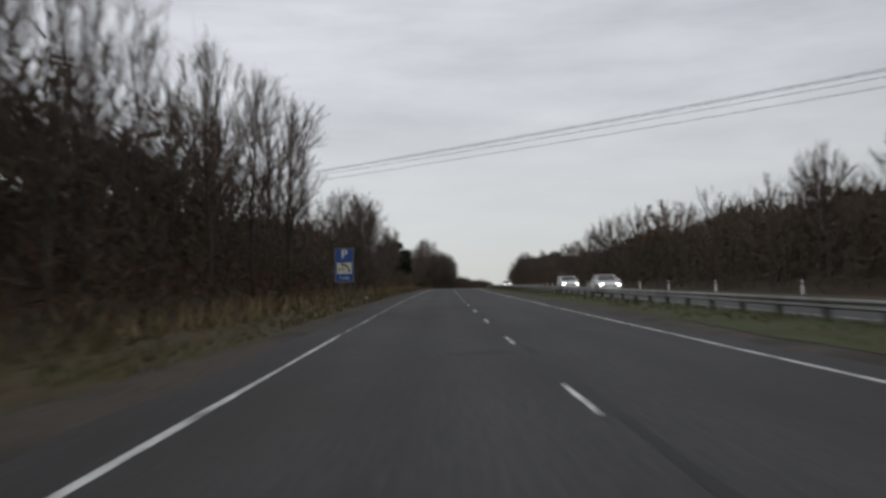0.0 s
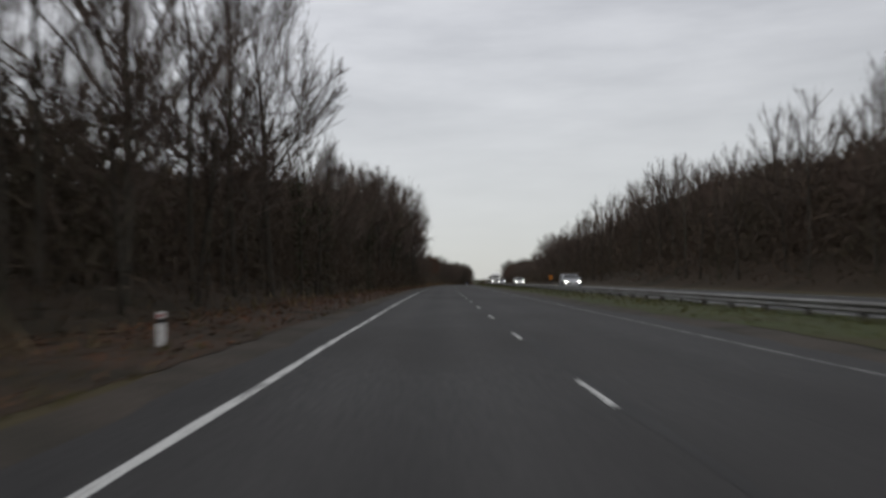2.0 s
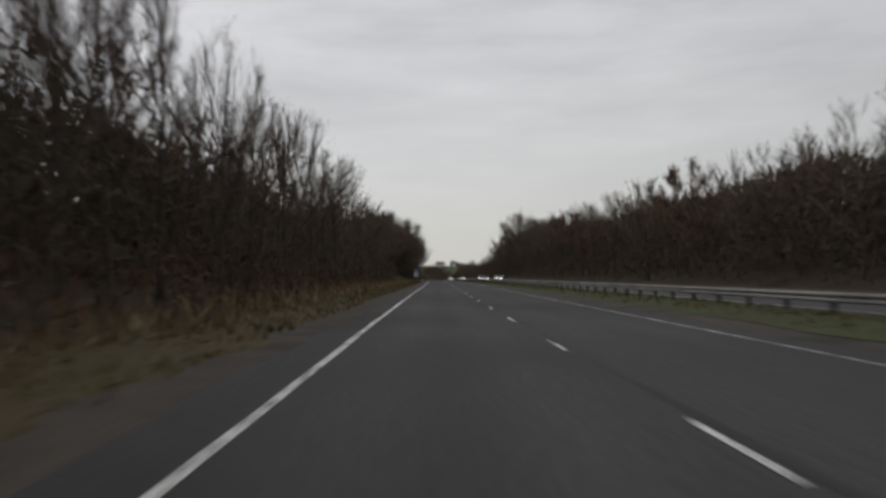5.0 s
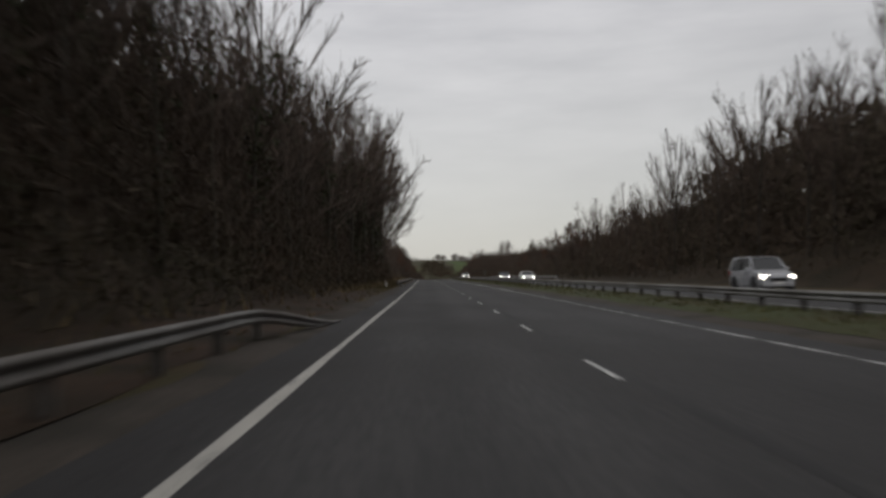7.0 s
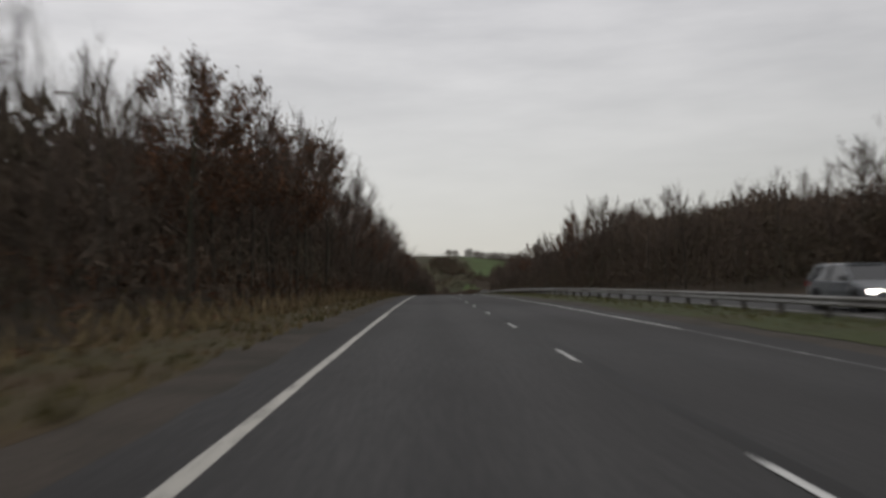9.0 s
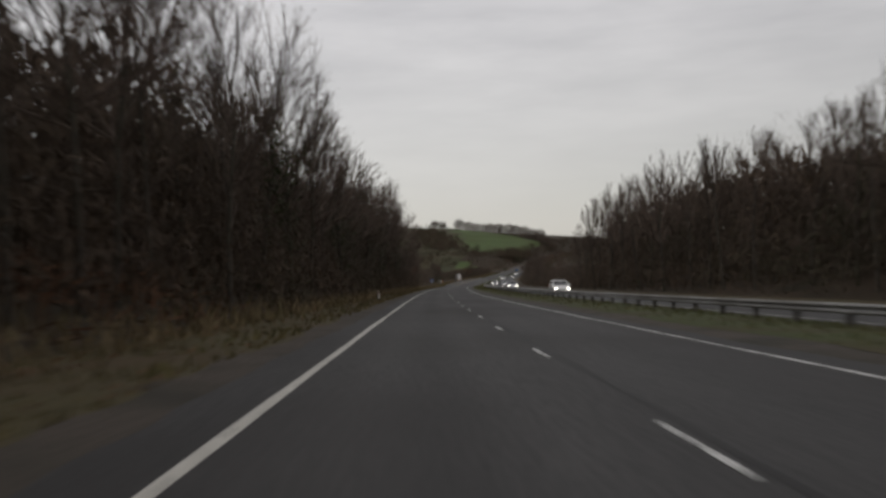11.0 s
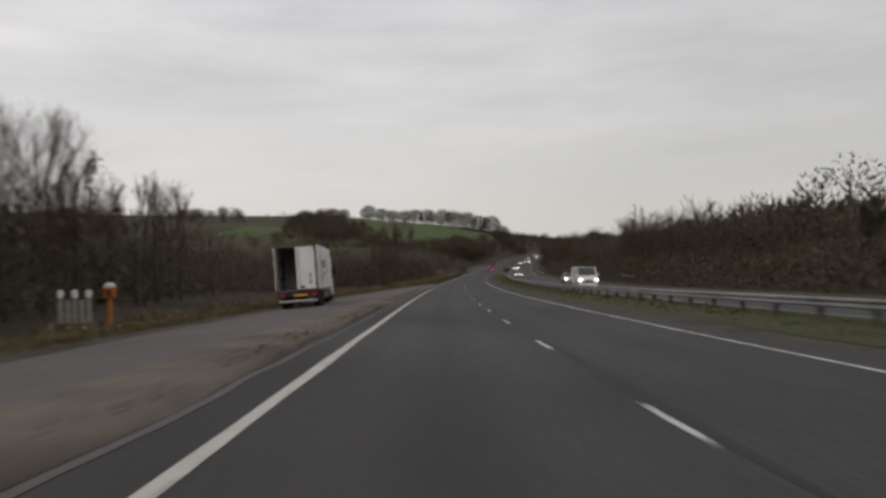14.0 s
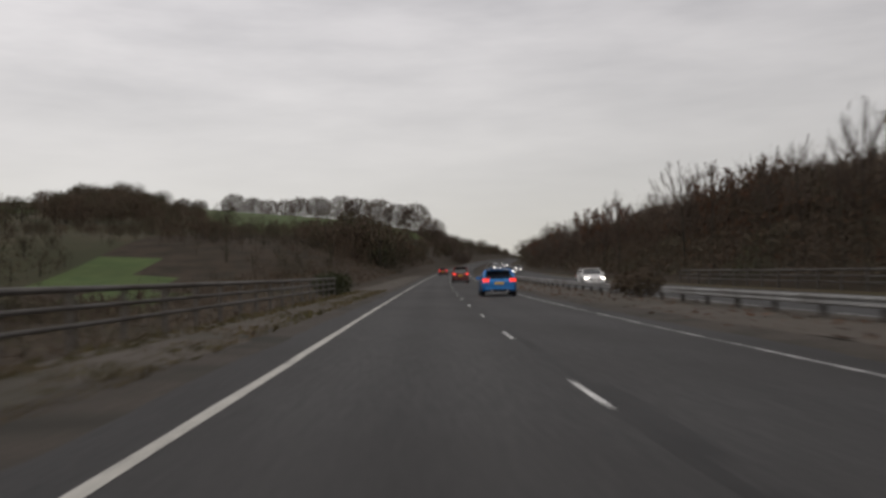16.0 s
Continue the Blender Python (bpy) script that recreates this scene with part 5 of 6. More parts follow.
for side, stretches, step in ((-1, LEFT_A + LEFT_B, 5.2), (1, RIGHT, 6.4)):
    n = 0
    for s0, s1, lat, mix in stretches:
        pool = MIX[mix]
        for row in range(2):
            s = s0 + rg.uniform(0, step)
            while s < s1:
                kind = pool[int(rg.integers(len(pool)))]
                if row and kind == "sapling":
                    kind = "tall"
                share = rg.uniform(0.90, 1.05)
                if kind == "scrub" and mix not in "sh":
                    share *= 0.62
                la = lat + side * (0, 5.0)[row] + side * rg.uniform(-0.6, 2.2)
                top = float(tops(side, s)) * share
                if row == 0 and (n % 2 == 0 or side > 0 and n % 3 == 0) and s < 2335:
                    tree(kind, int(rg.integers(6)), s, la, top, float(rg.uniform(0, 360)), full=side < 0, slim=0.8 if kind == "oak" and top > 13 and side < 0 else 1.0, lean=(rg.normal(0, 2), rg.normal(0, 2)))
                else:
                    high = top - float(ground_up(s, la))
                    if high > 1.2:
                        woods.setdefault((side, int(s // 420)), Wood()).add(kind, int(rg.integers(6)), s, la, high / NATIVE, rg.uniform(0, math.tau), back=row > 0)
                n += row == 0
                s += step * rg.uniform(0.75, 1.25) * (1.0, 1.6)[row]

# trees that stand out: station, lateral place, top over the road, kind, slimness
STAND_LEFT_A = [(97, -8, 11.4, "oak", 1), (103, -8.5, 12, "ivy", 1.2), (109, -8.5, 12.4, "round", 1.1), (115, -8.5, 11, "oak", 0.9), (122, -9, 13, "sapling", 0.8),
                (169, -9, 12.2, "tall", 1.1), (176, -9.5, 11.4, "round", 0.7), (188, -9.5, 13.4, "sapling", 1.4), (203.5, -10.5, 9.8, "pine", 1.35), (199, -10, 11.6, "pine", 1.1),
                (208, -9.5, 9.2, "pine", 1.1), (250, -9.5, 11.4, "round", 0.85), (284, -9, 13, "round", 1.0)]
STAND_LEFT_B = [(298, -9, 15, "tall", 1.2), (304, -8.5, 17, "oak", 0.7), (312, -9, 18, "tall", 1.2), (319, -8.5, 18, "oak", 0.8), (327, -8.5, 19, "round", 0.8), (334, -8, 18, "tall", 1.4),
                (578, -9, 11, "round", 1), (590, -10, 9.6, "tall", 1.3), (617, -9, 13.5, "sapling", 1), (623, -9, 12, "copper", 1.2), (632, -9.5, 11, "copper", 1),
                (1301, -9, 12, "copper", 0.8), (1311, -9, 12.6, "copper", 1), (1322, -9, 13, "copper", 1)]
STAND_LAYBY = [(1848, -13, 12.4, "tall", 1.3), (1853, -12.5, 12.2, "round", 0.9), (1857, -13, 11.8, "tall", 1.3), (1865, -13, 10.4, "sapling", 1.4), (1872, -14, 8.8, "sapling", 1.3),
               (1879, -14, 9.4, "sapling", 1.1), (1996, -18, 10.2, "round", 1), (2001, -18, 10.4, "tall", 1.4), (2005, -18, 10.4, "round", 1), (2010, -18.5, 9, "copper", 0.9),
               (2015, -18.5, 8.2, "sapling", 1.3), (2020, -18, 8.6, "sapling", 1.4), (2024, -18.5, 9.4, "sapling", 1.3), (2028, -18, 9.0, "tall", 0.9), (2161.5, -12.5, 16.2, "tall", 1.25),
               (2151, -12.5, 8.6, "sapling", 1.5), (2124, -11.5, 8.2, "copper", 1), (2127, -12, 7.4, "round", 1.1)]
STAND_RIGHT_A = [(62, 29, 10.8, "tall", 1.2), (123, 29, 10.4, "oak", 0.8), (138, 29, 10.8, "oak", 0.8), (145, 29, 11.8, "oak", 0.8), (153, 29, 12, "oak", 0.8), (195, 29, 9.9, "round", 1),
                 (203, 29, 10.2, "tall", 1.2), (272, 29, 10.2, "round", 1), (524, 29, 14.4, "tall", 1), (629, 28, 6.8, "sapling", 1), (616, 28, 6.4, "tall", 1), (648, 29, 7.8, "oak", 1),
                 (660, 29, 8.6, "round", 1), (672, 29, 10, "oak", 1), (684, 29, 10.4, "round", 1), (970, 29, 20, "oak", 0.8), (981, 29, 22, "oak", 0.9), (991, 29, 21.4, "oak", 0.8)]
STAND_RIGHT_B = [(1102, 29, 13.6, "tall", 1), (1204, 29, 10, "tall", 1), (1288, 30, 13.2, "round", 0.75), (1296, 30, 13.3, "round", 0.75), (1402, 30, 15.4, "round", 0.9),
                 (1700, 28, 12.4, "tall", 1), (1707, 28, 10.6, "tall", 1), (1742, 28, 7.4, "tall", 0.8), (1806, 28, 8.6, "round", 0.8), (1811, 28, 10, "tall", 1.3),
                 (1818, 28, 10.6, "tall", 1.5), (1822, 28.5, 11.6, "tall", 1.6), (1826, 28, 10.4, "round", 0.7), (1830, 29, 9, "sapling", 1), (1882, 29, 7, "sapling", 1.2),
                 (2016, 31, 6.6, "pine", 0.7), (2021, 31, 6.2, "pine", 0.7), (2088, 28, 11.2, "tall", 1), (2093, 28, 10.6, "tall", 1)]
for k, (s, la, top, kind, slim) in enumerate(STAND_LEFT_A + STAND_LEFT_B + STAND_LAYBY + STAND_RIGHT_A + STAND_RIGHT_B):
    tree(kind, k, s, la, top, 47.0 * k, full=True, slim=slim)
for (side, block), w in woods.items():
    w.build("roadside_wood", "tangled bare winter woodland behind the roadside trees")


def shrub(s, lat, w, h, up, leaves="ivy"):
    """A low dense bush."""
    r = np.random.default_rng(int(s))
    g = Growth()
    d = unit(r.normal(0, 1, (1100, 3)))
    c = d * (w / 2, w / 2, h / 2) * r.random((1100, 1)) ** 0.35 + (0, 0, h / 2)
    g.blades(r, c, c + r.normal(0, 0.14, c.shape), 0.05)
    root = base("shrub", spot(s, lat, up), "low dark dense shrub beside the barrier", "bush", "shrubs")
    link("foliage", mesh_of("foliage", *g.arrays(), M[leaves]), root)
    part("stem", rods(((0, 0, -0.2), (0, 0, h * 0.6), 0.05), n=6), M["bark"], root)


shrub(2283, 12.0, 2.6, 1.25, 0.05, "bush")
shrub(206, -4.6, 2.6, 1.6, 0.0)
shrub(2303, -4.6, 2.4, 1.6, -0.1)
shrub(2307, -5.6, 2.6, 1.8, -0.2)

# far woods and hedgerow trees on the hills
far = Wood()


def scatter(n, s0, s1, l0, l1, size0, size1, kinds):
    for _ in range(n):
        s, la = rg.uniform(s0, s1), rg.uniform(l0, l1)
        if pasture(s, la):
            continue
        lump = 0.95 + 0.28 * math.sin(0.045 * la + 2.2 * math.sin(0.021 * s)) + 0.16 * math.sin(0.13 * la + 0.05 * s)
        far.add(kinds[int(rg.integers(len(kinds)))], int(rg.integers(9)), s, la, rg.uniform(size0, size1) * lump, rg.uniform(0, 6), low=True)


scatter(22, 2340, 2440, -34, -15, 0.25, 0.4, ("scrub", "scrub", "oak"))
scatter(150, 2440, 2560, -27, -12, 0.5, 0.8, ("tall", "oak", "scrub", "ivy"))             # wood between the road and the hill
scatter(260, 2560, 3250, -27, -11, 0.45, 0.75, ("oak", "tall", "ivy", "scrub"))           # wood beside the climb
scatter(70, 2428, 2456, -100, -26, 0.3, 0.5, ("scrub", "scrub", "oak"))                  # hedge between the pastures
scatter(120, 2250, 2470, -330, -112, 0.5, 0.8, ("tall", "oak", "scrub"))                  # valley floor
scatter(90, 2380, 2480, -112, -46, 0.3, 0.62, ("oak", "ivy", "scrub", "oak"))             # wood above the low pasture
scatter(130, 2440, 2520, -75, -26, 0.3, 0.55, ("scrub", "oak", "scrub", "ivy"))           # scrub below the upper pasture
for i in range(240):                                                                      # domed wood along the side of the upper pasture
    s, d = rg.uniform(2470, 2650), 64 * rg.random()
    size = float(np.interp(d, (0, 15, 34, 48, 64), (0.45, 0.72, 1.16, 1.0, 0.55))) * (0.86 + 0.22 * math.sin(d * 0.42 + s * 0.05)) * rg.uniform(0.8, 1.05)
    far.add(("oak", "ivy", "oak", "oak", "tall")[i % 5], i, s, -(66 + (s - 2490) * 0.33 + d), size, rg.uniform(0, 6), dome=True)
for i in range(120):                                                                      # clumps along the ridge beyond the left pasture
    la = -rg.uniform(165, 430)
    lump = 0.5 + 0.5 * math.sin(la * 0.052 + 2.0)
    if lump > 0.22:
        far.add(("oak", "ivy", "oak", "scrub")[i % 4], i, 2618 + rg.uniform(0, 40), la, rg.uniform(0.75, 1.0) * (0.4 + 0.62 * lump) * (1.3 if la > -235 else 1.0), rg.uniform(0, 6), dome=True)
for i in range(60):                                                                       # hedge along the crest
    la = -10 - i * 6.0 + rg.normal(0, 1.5)
    far.add(("scrub", "scrub", "ivy")[i % 3], i, 2700 + 0.8 * min(-la, 185) + rg.normal(0, 4), la, rg.uniform(0.5, 0.85) * (0.85 + 0.3 * math.sin(0.11 * la)), rg.uniform(0, 6), low=True)
scatter(60, 2500, 2600, -330, -185, 0.3, 0.55, ("scrub", "oak", "ivy"))
scatter(190, 2470, 2860, -820, -330, 0.7, 1.1, ("oak", "tall", "ivy"))
scatter(300, 2240, 3150, 130, 640, 0.8, 1.2, ("oak", "tall", "scrub", "ivy"))     # ridge beyond the oncoming lanes
scatter(240, 2560, 3060, 62, 330, 0.7, 1.05, ("oak", "tall", "scrub", "ivy"))     # wooded rise behind it
scatter(130, 2040, 2400, 44, 120, 0.45, 0.75, ("scrub", "oak", "ivy"))
scatter(140, 2560, 3400, 26, 60, 0.8, 1.1, ("oak", "tall", "ivy"))
CREST = [make_far(70 + i, 11, "oak", 2600) for i in range(3)]
crest_stock = []
for i, (la, hh) in enumerate(((-12, 12), (-21, 14.5), (-31, 16.5), (-42, 15), (-54, 16.5), (-68, 15.5), (-80, 16), (-97, 15), (-112, 14), (-124, 13), (-139, 12.5), (-153, 13.5), (-172, 16), (-203, 12), (-215, 13), (-18, 10), (-5.5, 9))):
    s = 2705 + 0.8 * min(-la, 190) + (26 if i > 14 else 0)
    p = at(s, la, float(ground_up(s, la)) - 1.3) * K
    m = pose(p[0], p[1], p[2], 0, 0, 67 * i)
    if i < 3:
        t, c, lf = CREST[i]
        o = base("crest_tree", m, "tall round-crowned bare tree on the hill crest", "tree", "trees on the crest")
        link("trunk", mesh_of("trunk", *t, M["bark"], smooth=True), o)
        link("crown", mesh_of("crown", *c, M["twig"]), o)
        crest_stock.append(o)
    else:
        o = copy_thing(crest_stock[i % 3], m)
    o.scale = (hh / 11,) * 3
p = at(2488, -60, float(ground_up(2488, -60))) * K
t, c, lf = make_far(88, 9, "ivy", 700)
o = base("field_tree", pose(p[0], p[1], p[2]), "dark round ivy-clad tree standing in the pasture", "tree")
link("trunk", mesh_of("trunk", *t, M["bark"], smooth=True), o)
link("crown", mesh_of("crown", *c, M["twig"]), o)
link("foliage", mesh_of("foliage", *lf, M["ivy"]), o, "dark ivy")
near_hill = Wood()                                                                        # trees on the nearer slope, where the crowns can be told apart
for i in range(230):
    s, la = rg.uniform(2400, 2600), -rg.uniform(12, 75)
    if not pasture(s, la):
        near_hill.add(("round", "scrub", "oak", "scrub", "ivy")[i % 5], i, s, la, rg.uniform(0.3, 0.62), rg.uniform(0, 6), back=True)
for i in range(90):
    s, la = rg.uniform(2330, 2440), -rg.uniform(12, 40) if i % 3 else -rg.uniform(50, 90)
    if pasture(s, la):
        continue
    near_hill.add(("scrub", "round")[i % 3 == 0], i, s, la, rg.uniform(0.16, 0.34), rg.uniform(0, 6), back=True)
near_hill.build("hill_wood", "bare scrub and small trees on the slope above the valley", "bush")
far.build("far_wood", "distant bare woods and hedgerow trees on the hills", "bush")


# undergrowth: bramble, dead bracken and twigs that fill the foot of the woods, and the brush between the crowns
def thicket(name, stretches, side, n_per_m, seed, label, m, tall=0.72, cap=6.4, long=(0.4, 1.1), wide=(0.03, 0.085), rise=0.3, front=1.8, deep_m=10, top_of=None, low=0.75, soft=0.0):
    r = np.random.default_rng(seed)
    out = []
    for s0, s1, lat, mix in stretches:
        fill = min(tall * 1.16, 1.05) if mix == "i" and tall > 0.79 and s0 > 900 else tall
        outline = tops(side, np.linspace(s0, s1, 9)) if top_of is None else np.full(9, top_of)
        n = int((s1 - s0) * n_per_m * (0.35 + (outline.mean() / 11) ** 1.6 * 0.75) * (1.6 if mix == "i" else 1.0))
        s = r.uniform(s0, s1, n)
        deep = r.random(n)
        la = lat + side * (deep * deep_m - front)
        lump = 0.80 + 0.20 * np.sin(s * 0.31 + 2.1 * np.sin(s * 0.083)) * np.sin(s * 0.117 + la * 0.4)
        g = ground_up(s, la)
        high = np.maximum((tops(side, s) if top_of is None else top_of) - g, 0.4)
        top = np.minimum(high * fill, (min(cap, 12.5) if mix == "o" and side < 0 else cap) + np.maximum(-g, 0)) * lump * (0.32 + 0.68 * smooth(deep * 3.5 if front > 0 else 1.0 + 0 * deep))
        z = r.random(n) ** low * top * (1 - soft * r.random(n))
        p = at(s)
        a = np.interp(s, STA, _turn)
        p[:, 0] += la * np.cos(a)
        p[:, 1] -= la * np.sin(a)
        p[:, 2] += g + z
        d = r.normal(0, 1, (n, 3)) * (0.6, 0.6, 1.0) + (0, 0, rise)
        d *= (r.uniform(*long, n) / np.linalg.norm(d, axis=1))[:, None]
        w = np.cross(d, r.normal(0, 1, (n, 3)))
        w *= (r.uniform(*wide, n) / (np.linalg.norm(w, axis=1) + 1e-6))[:, None]
        out.append(np.stack([p - w, p + w, p + d], 1).reshape(-1, 3))
    v = np.concatenate(out)
    tagged(link(name, mesh_of(name, v, np.arange(len(v)).reshape(-1, 3), m)), label, "undergrowth", kind="stuff")


U = "dark tangle of bramble, dead bracken and twigs under the trees"
B = "fine bare brushwood filling the wood between the trunks"
SCRUB = [q for q in LEFT_B if q[0] > 1860]
for k, (part_of, side, n1, n2, n3) in enumerate(((LEFT_A, -1, 84, 75, 58), ([q for q in LEFT_B if q[0] < 1860], -1, 80, 75, 55), (RIGHT, 1, 55, 45, 60), (SCRUB, -1, 125, 90, 55))):
    # stretches that take the scrub colour with haze painted in
    pale_bits = [q for q in part_of if k == 3 and q[0] < 2090 or k < 2 and (q[3] in "sc" or 200 <= q[0] < 285)]
    for bits, m in ((pale_bits, "hawthorn"), ([q for q in part_of if q not in pale_bits], "bush")):
        if bits:
            thicket("undergrowth", bits, side, n1, 21 + k, U, M[m], long=(0.3, 0.9), wide=(0.018, 0.046) if k != 2 else (0.035, 0.07), tall=0.78 if k != 3 else 1.0, cap=8.5)
    thicket("brushwood", part_of, side, n2, 41 + k, B, M["twig"], tall=0.88 if k != 3 else 1.02, cap=18, long=(0.6, 1.6), wide=(0.007, 0.017) if k != 2 else (0.012, 0.026), rise=1.0, front=1.0, deep_m=11, low=0.95)
    thicket("fine_twigs", part_of, side, 70 if k != 2 else 100, 81 + k, "haze of fine bare twigs round the crowns", M["twig"], tall=1.04, cap=30, long=(0.5, 1.3), wide=(0.005, 0.010) if k != 2 else (0.009, 0.017), rise=0.9, front=0.3, deep_m=7, low=0.5, soft=0.22)
    thicket("deep_wood", part_of, side, n3, 61 + k, "dim depth of the wood behind the front trees", M["bush" if k < 3 else "hawthorn"], tall=0.86, cap=18.0, long=(0.6, 1.6), wide=(0.038, 0.10) if k != 2 else (0.06, 0.13), rise=0.8, front=-2.5, deep_m=11, low=1.1)
thicket("deep_wood", LEFT_A + LEFT_B, -1, 46, 71, "dim inner depth of the wood", M["bush"], tall=0.80, cap=16.0, long=(0.9, 2.0), wide=(0.11, 0.26), rise=0.6, front=-5, deep_m=9, low=0.85)
thicket("deep_wood", RIGHT, 1, 42, 72, "dim inner depth of the wood", M["bush"], tall=0.84, cap=17.0, long=(0.9, 2.0), wide=(0.12, 0.28), rise=0.6, front=-4, deep_m=9, low=0.85)
thicket("undergrowth", [(2112, 2140, -9.5, "s"), (2140, 2244, -9, "s")], -1, 260, 95, "tangled brown bramble and scrub on the bank", M["bush"], tall=0.9, cap=4.8, deep_m=9, front=0.5, long=(0.3, 0.9), wide=(0.018, 0.045), top_of=4.9)
thicket("undergrowth", [(2244, 2335, -8, "s")], -1, 160, 96, "low brown bramble on the embankment", M["hawthorn"], tall=0.8, cap=1.2, deep_m=9, front=0.5, long=(0.3, 0.8), wide=(0.015, 0.04), top_of=0.2)
thicket("undergrowth", [(2335, 2460, -9, "s"), (2460, 2620, -10, "s")], -1, 150, 97, "brown scrub on the bank beyond the bridge", M["bush"], tall=0.85, cap=2.6, deep_m=22, front=0.5, long=(0.4, 1.1), wide=(0.03, 0.07), top_of=1.6)
thicket("undergrowth", [(1990, 2100, 26.4, "s"), (2100, 2255, 26.2, "s"), (2255, 2420, 27.2, "s")], 1, 150, 98, "brown bramble and dead bracken at the foot of the wood", M["hawthorn"], tall=0.9, cap=3.4, deep_m=5, front=1.4, long=(0.3, 0.9), wide=(0.03, 0.06), top_of=5.2)
thicket("bracken", [(1990, 2400, 27, "s")], 1, 26, 99, "rust-brown bracken and withered leaves in the wood's edge", M["copper"], tall=0.9, cap=6.0, deep_m=5, front=0.8, long=(0.3, 0.7), wide=(0.03, 0.06), top_of=8.0)
thicket("undergrowth", [(1866, 1966, -17, "h")], -1, 130, 100, "upright scrub behind the lay-by, its colour paled for haze", M["hawthorn"], tall=1.05, cap=9, deep_m=7, front=0.6, long=(0.5, 1.3), wide=(0.016, 0.04), rise=1.0, top_of=9.4, low=0.62)
thicket("brushwood", [(1142, 1212, -8, "t")], -1, 110, 101, B, M["twig"], tall=1.0, cap=18, long=(0.6, 1.5), wide=(0.008, 0.018), rise=1.0, front=0.6, deep_m=7, top_of=10.4)
thicket("bracken", [q for q in LEFT_A + LEFT_B if q[3] in "mtcs" and q[0] < 1800], -1, 14, 24, "rust-brown dead bracken along the wood's edge", M["copper"], tall=0.3, cap=2.0, deep_m=5, wide=(0.02, 0.05))


# ---- vehicles ----
def wheel(parent, x, y, r, w, rim=True):
    tyre = bmesh.new()
    prof = ((r * 0.62, -w / 2), (r * 0.9, -w / 2), (r, -w * 0.36), (r, w * 0.36), (r * 0.9, w / 2), (r * 0.62, w / 2))
    n = 20
    rings = [[tyre.verts.new((a * 0 + o, q * math.cos(i * math.tau / n), q * math.sin(i * math.tau / n))) for q, o in prof for a in (0,)] for i in range(n)]
    for i in range(n):
        for j in range(len(prof)):
            k = (j + 1) % len(prof)
            tyre.faces.new((rings[i][j], rings[i][k], rings[(i + 1) % n][k], rings[(i + 1) % n][j]))
    bmesh.ops.recalc_face_normals(tyre, faces=tyre.faces)
    hub = link("wheel", None, parent)
    hub.matrix_basis = pose(x * K, y * K, r * K)
    part("tyre", tyre, M["tyre"], hub, smooth=True)
    bm = bmesh.new()
    o = math.copysign(w * 0.36, x)
    rod(bm, (o, 0, 0), (o * 1.18, 0, 0), r * 0.16, n=10)
    for i in range(5):
        a = i * math.tau / 5
        rod(bm, (o, 0.1 * r * math.cos(a), 0.1 * r * math.sin(a)), (o, 0.6 * r * math.cos(a), 0.6 * r * math.sin(a)), r * 0.1, r * 0.07, n=6)
    rod(bm, (o * 0.5, 0, 0), (o * 0.8, 0, 0), r * 0.62, n=18)
    part("rim", bm, M["alloy"] if rim else M["steel_dark"], hub)


CARS = {  # length, width, height, bonnet height, waist, screen base, roof front, roof rear, tail base (from the nose), wheel radius
    "hatchback": (4.3, 1.82, 1.47, 0.80, 0.95, 1.15, 1.95, 3.55, 4.15, 0.33),
    "sports_hatchback": (4.36, 1.94, 1.43, 0.82, 0.96, 1.25, 2.0, 3.45, 4.2, 0.35),
    "saloon": (4.7, 1.82, 1.44, 0.78, 0.93, 1.25, 2.10, 3.30, 4.05, 0.33),
    "offroader": (4.6, 1.93, 1.80, 1.02, 1.12, 1.20, 1.85, 4.15, 4.50, 0.38),
    "van": (5.1, 1.98, 2.05, 1.15, 1.25, 0.75, 1.55, 4.95, 5.06, 0.35)}
CAR_STOCK = {}


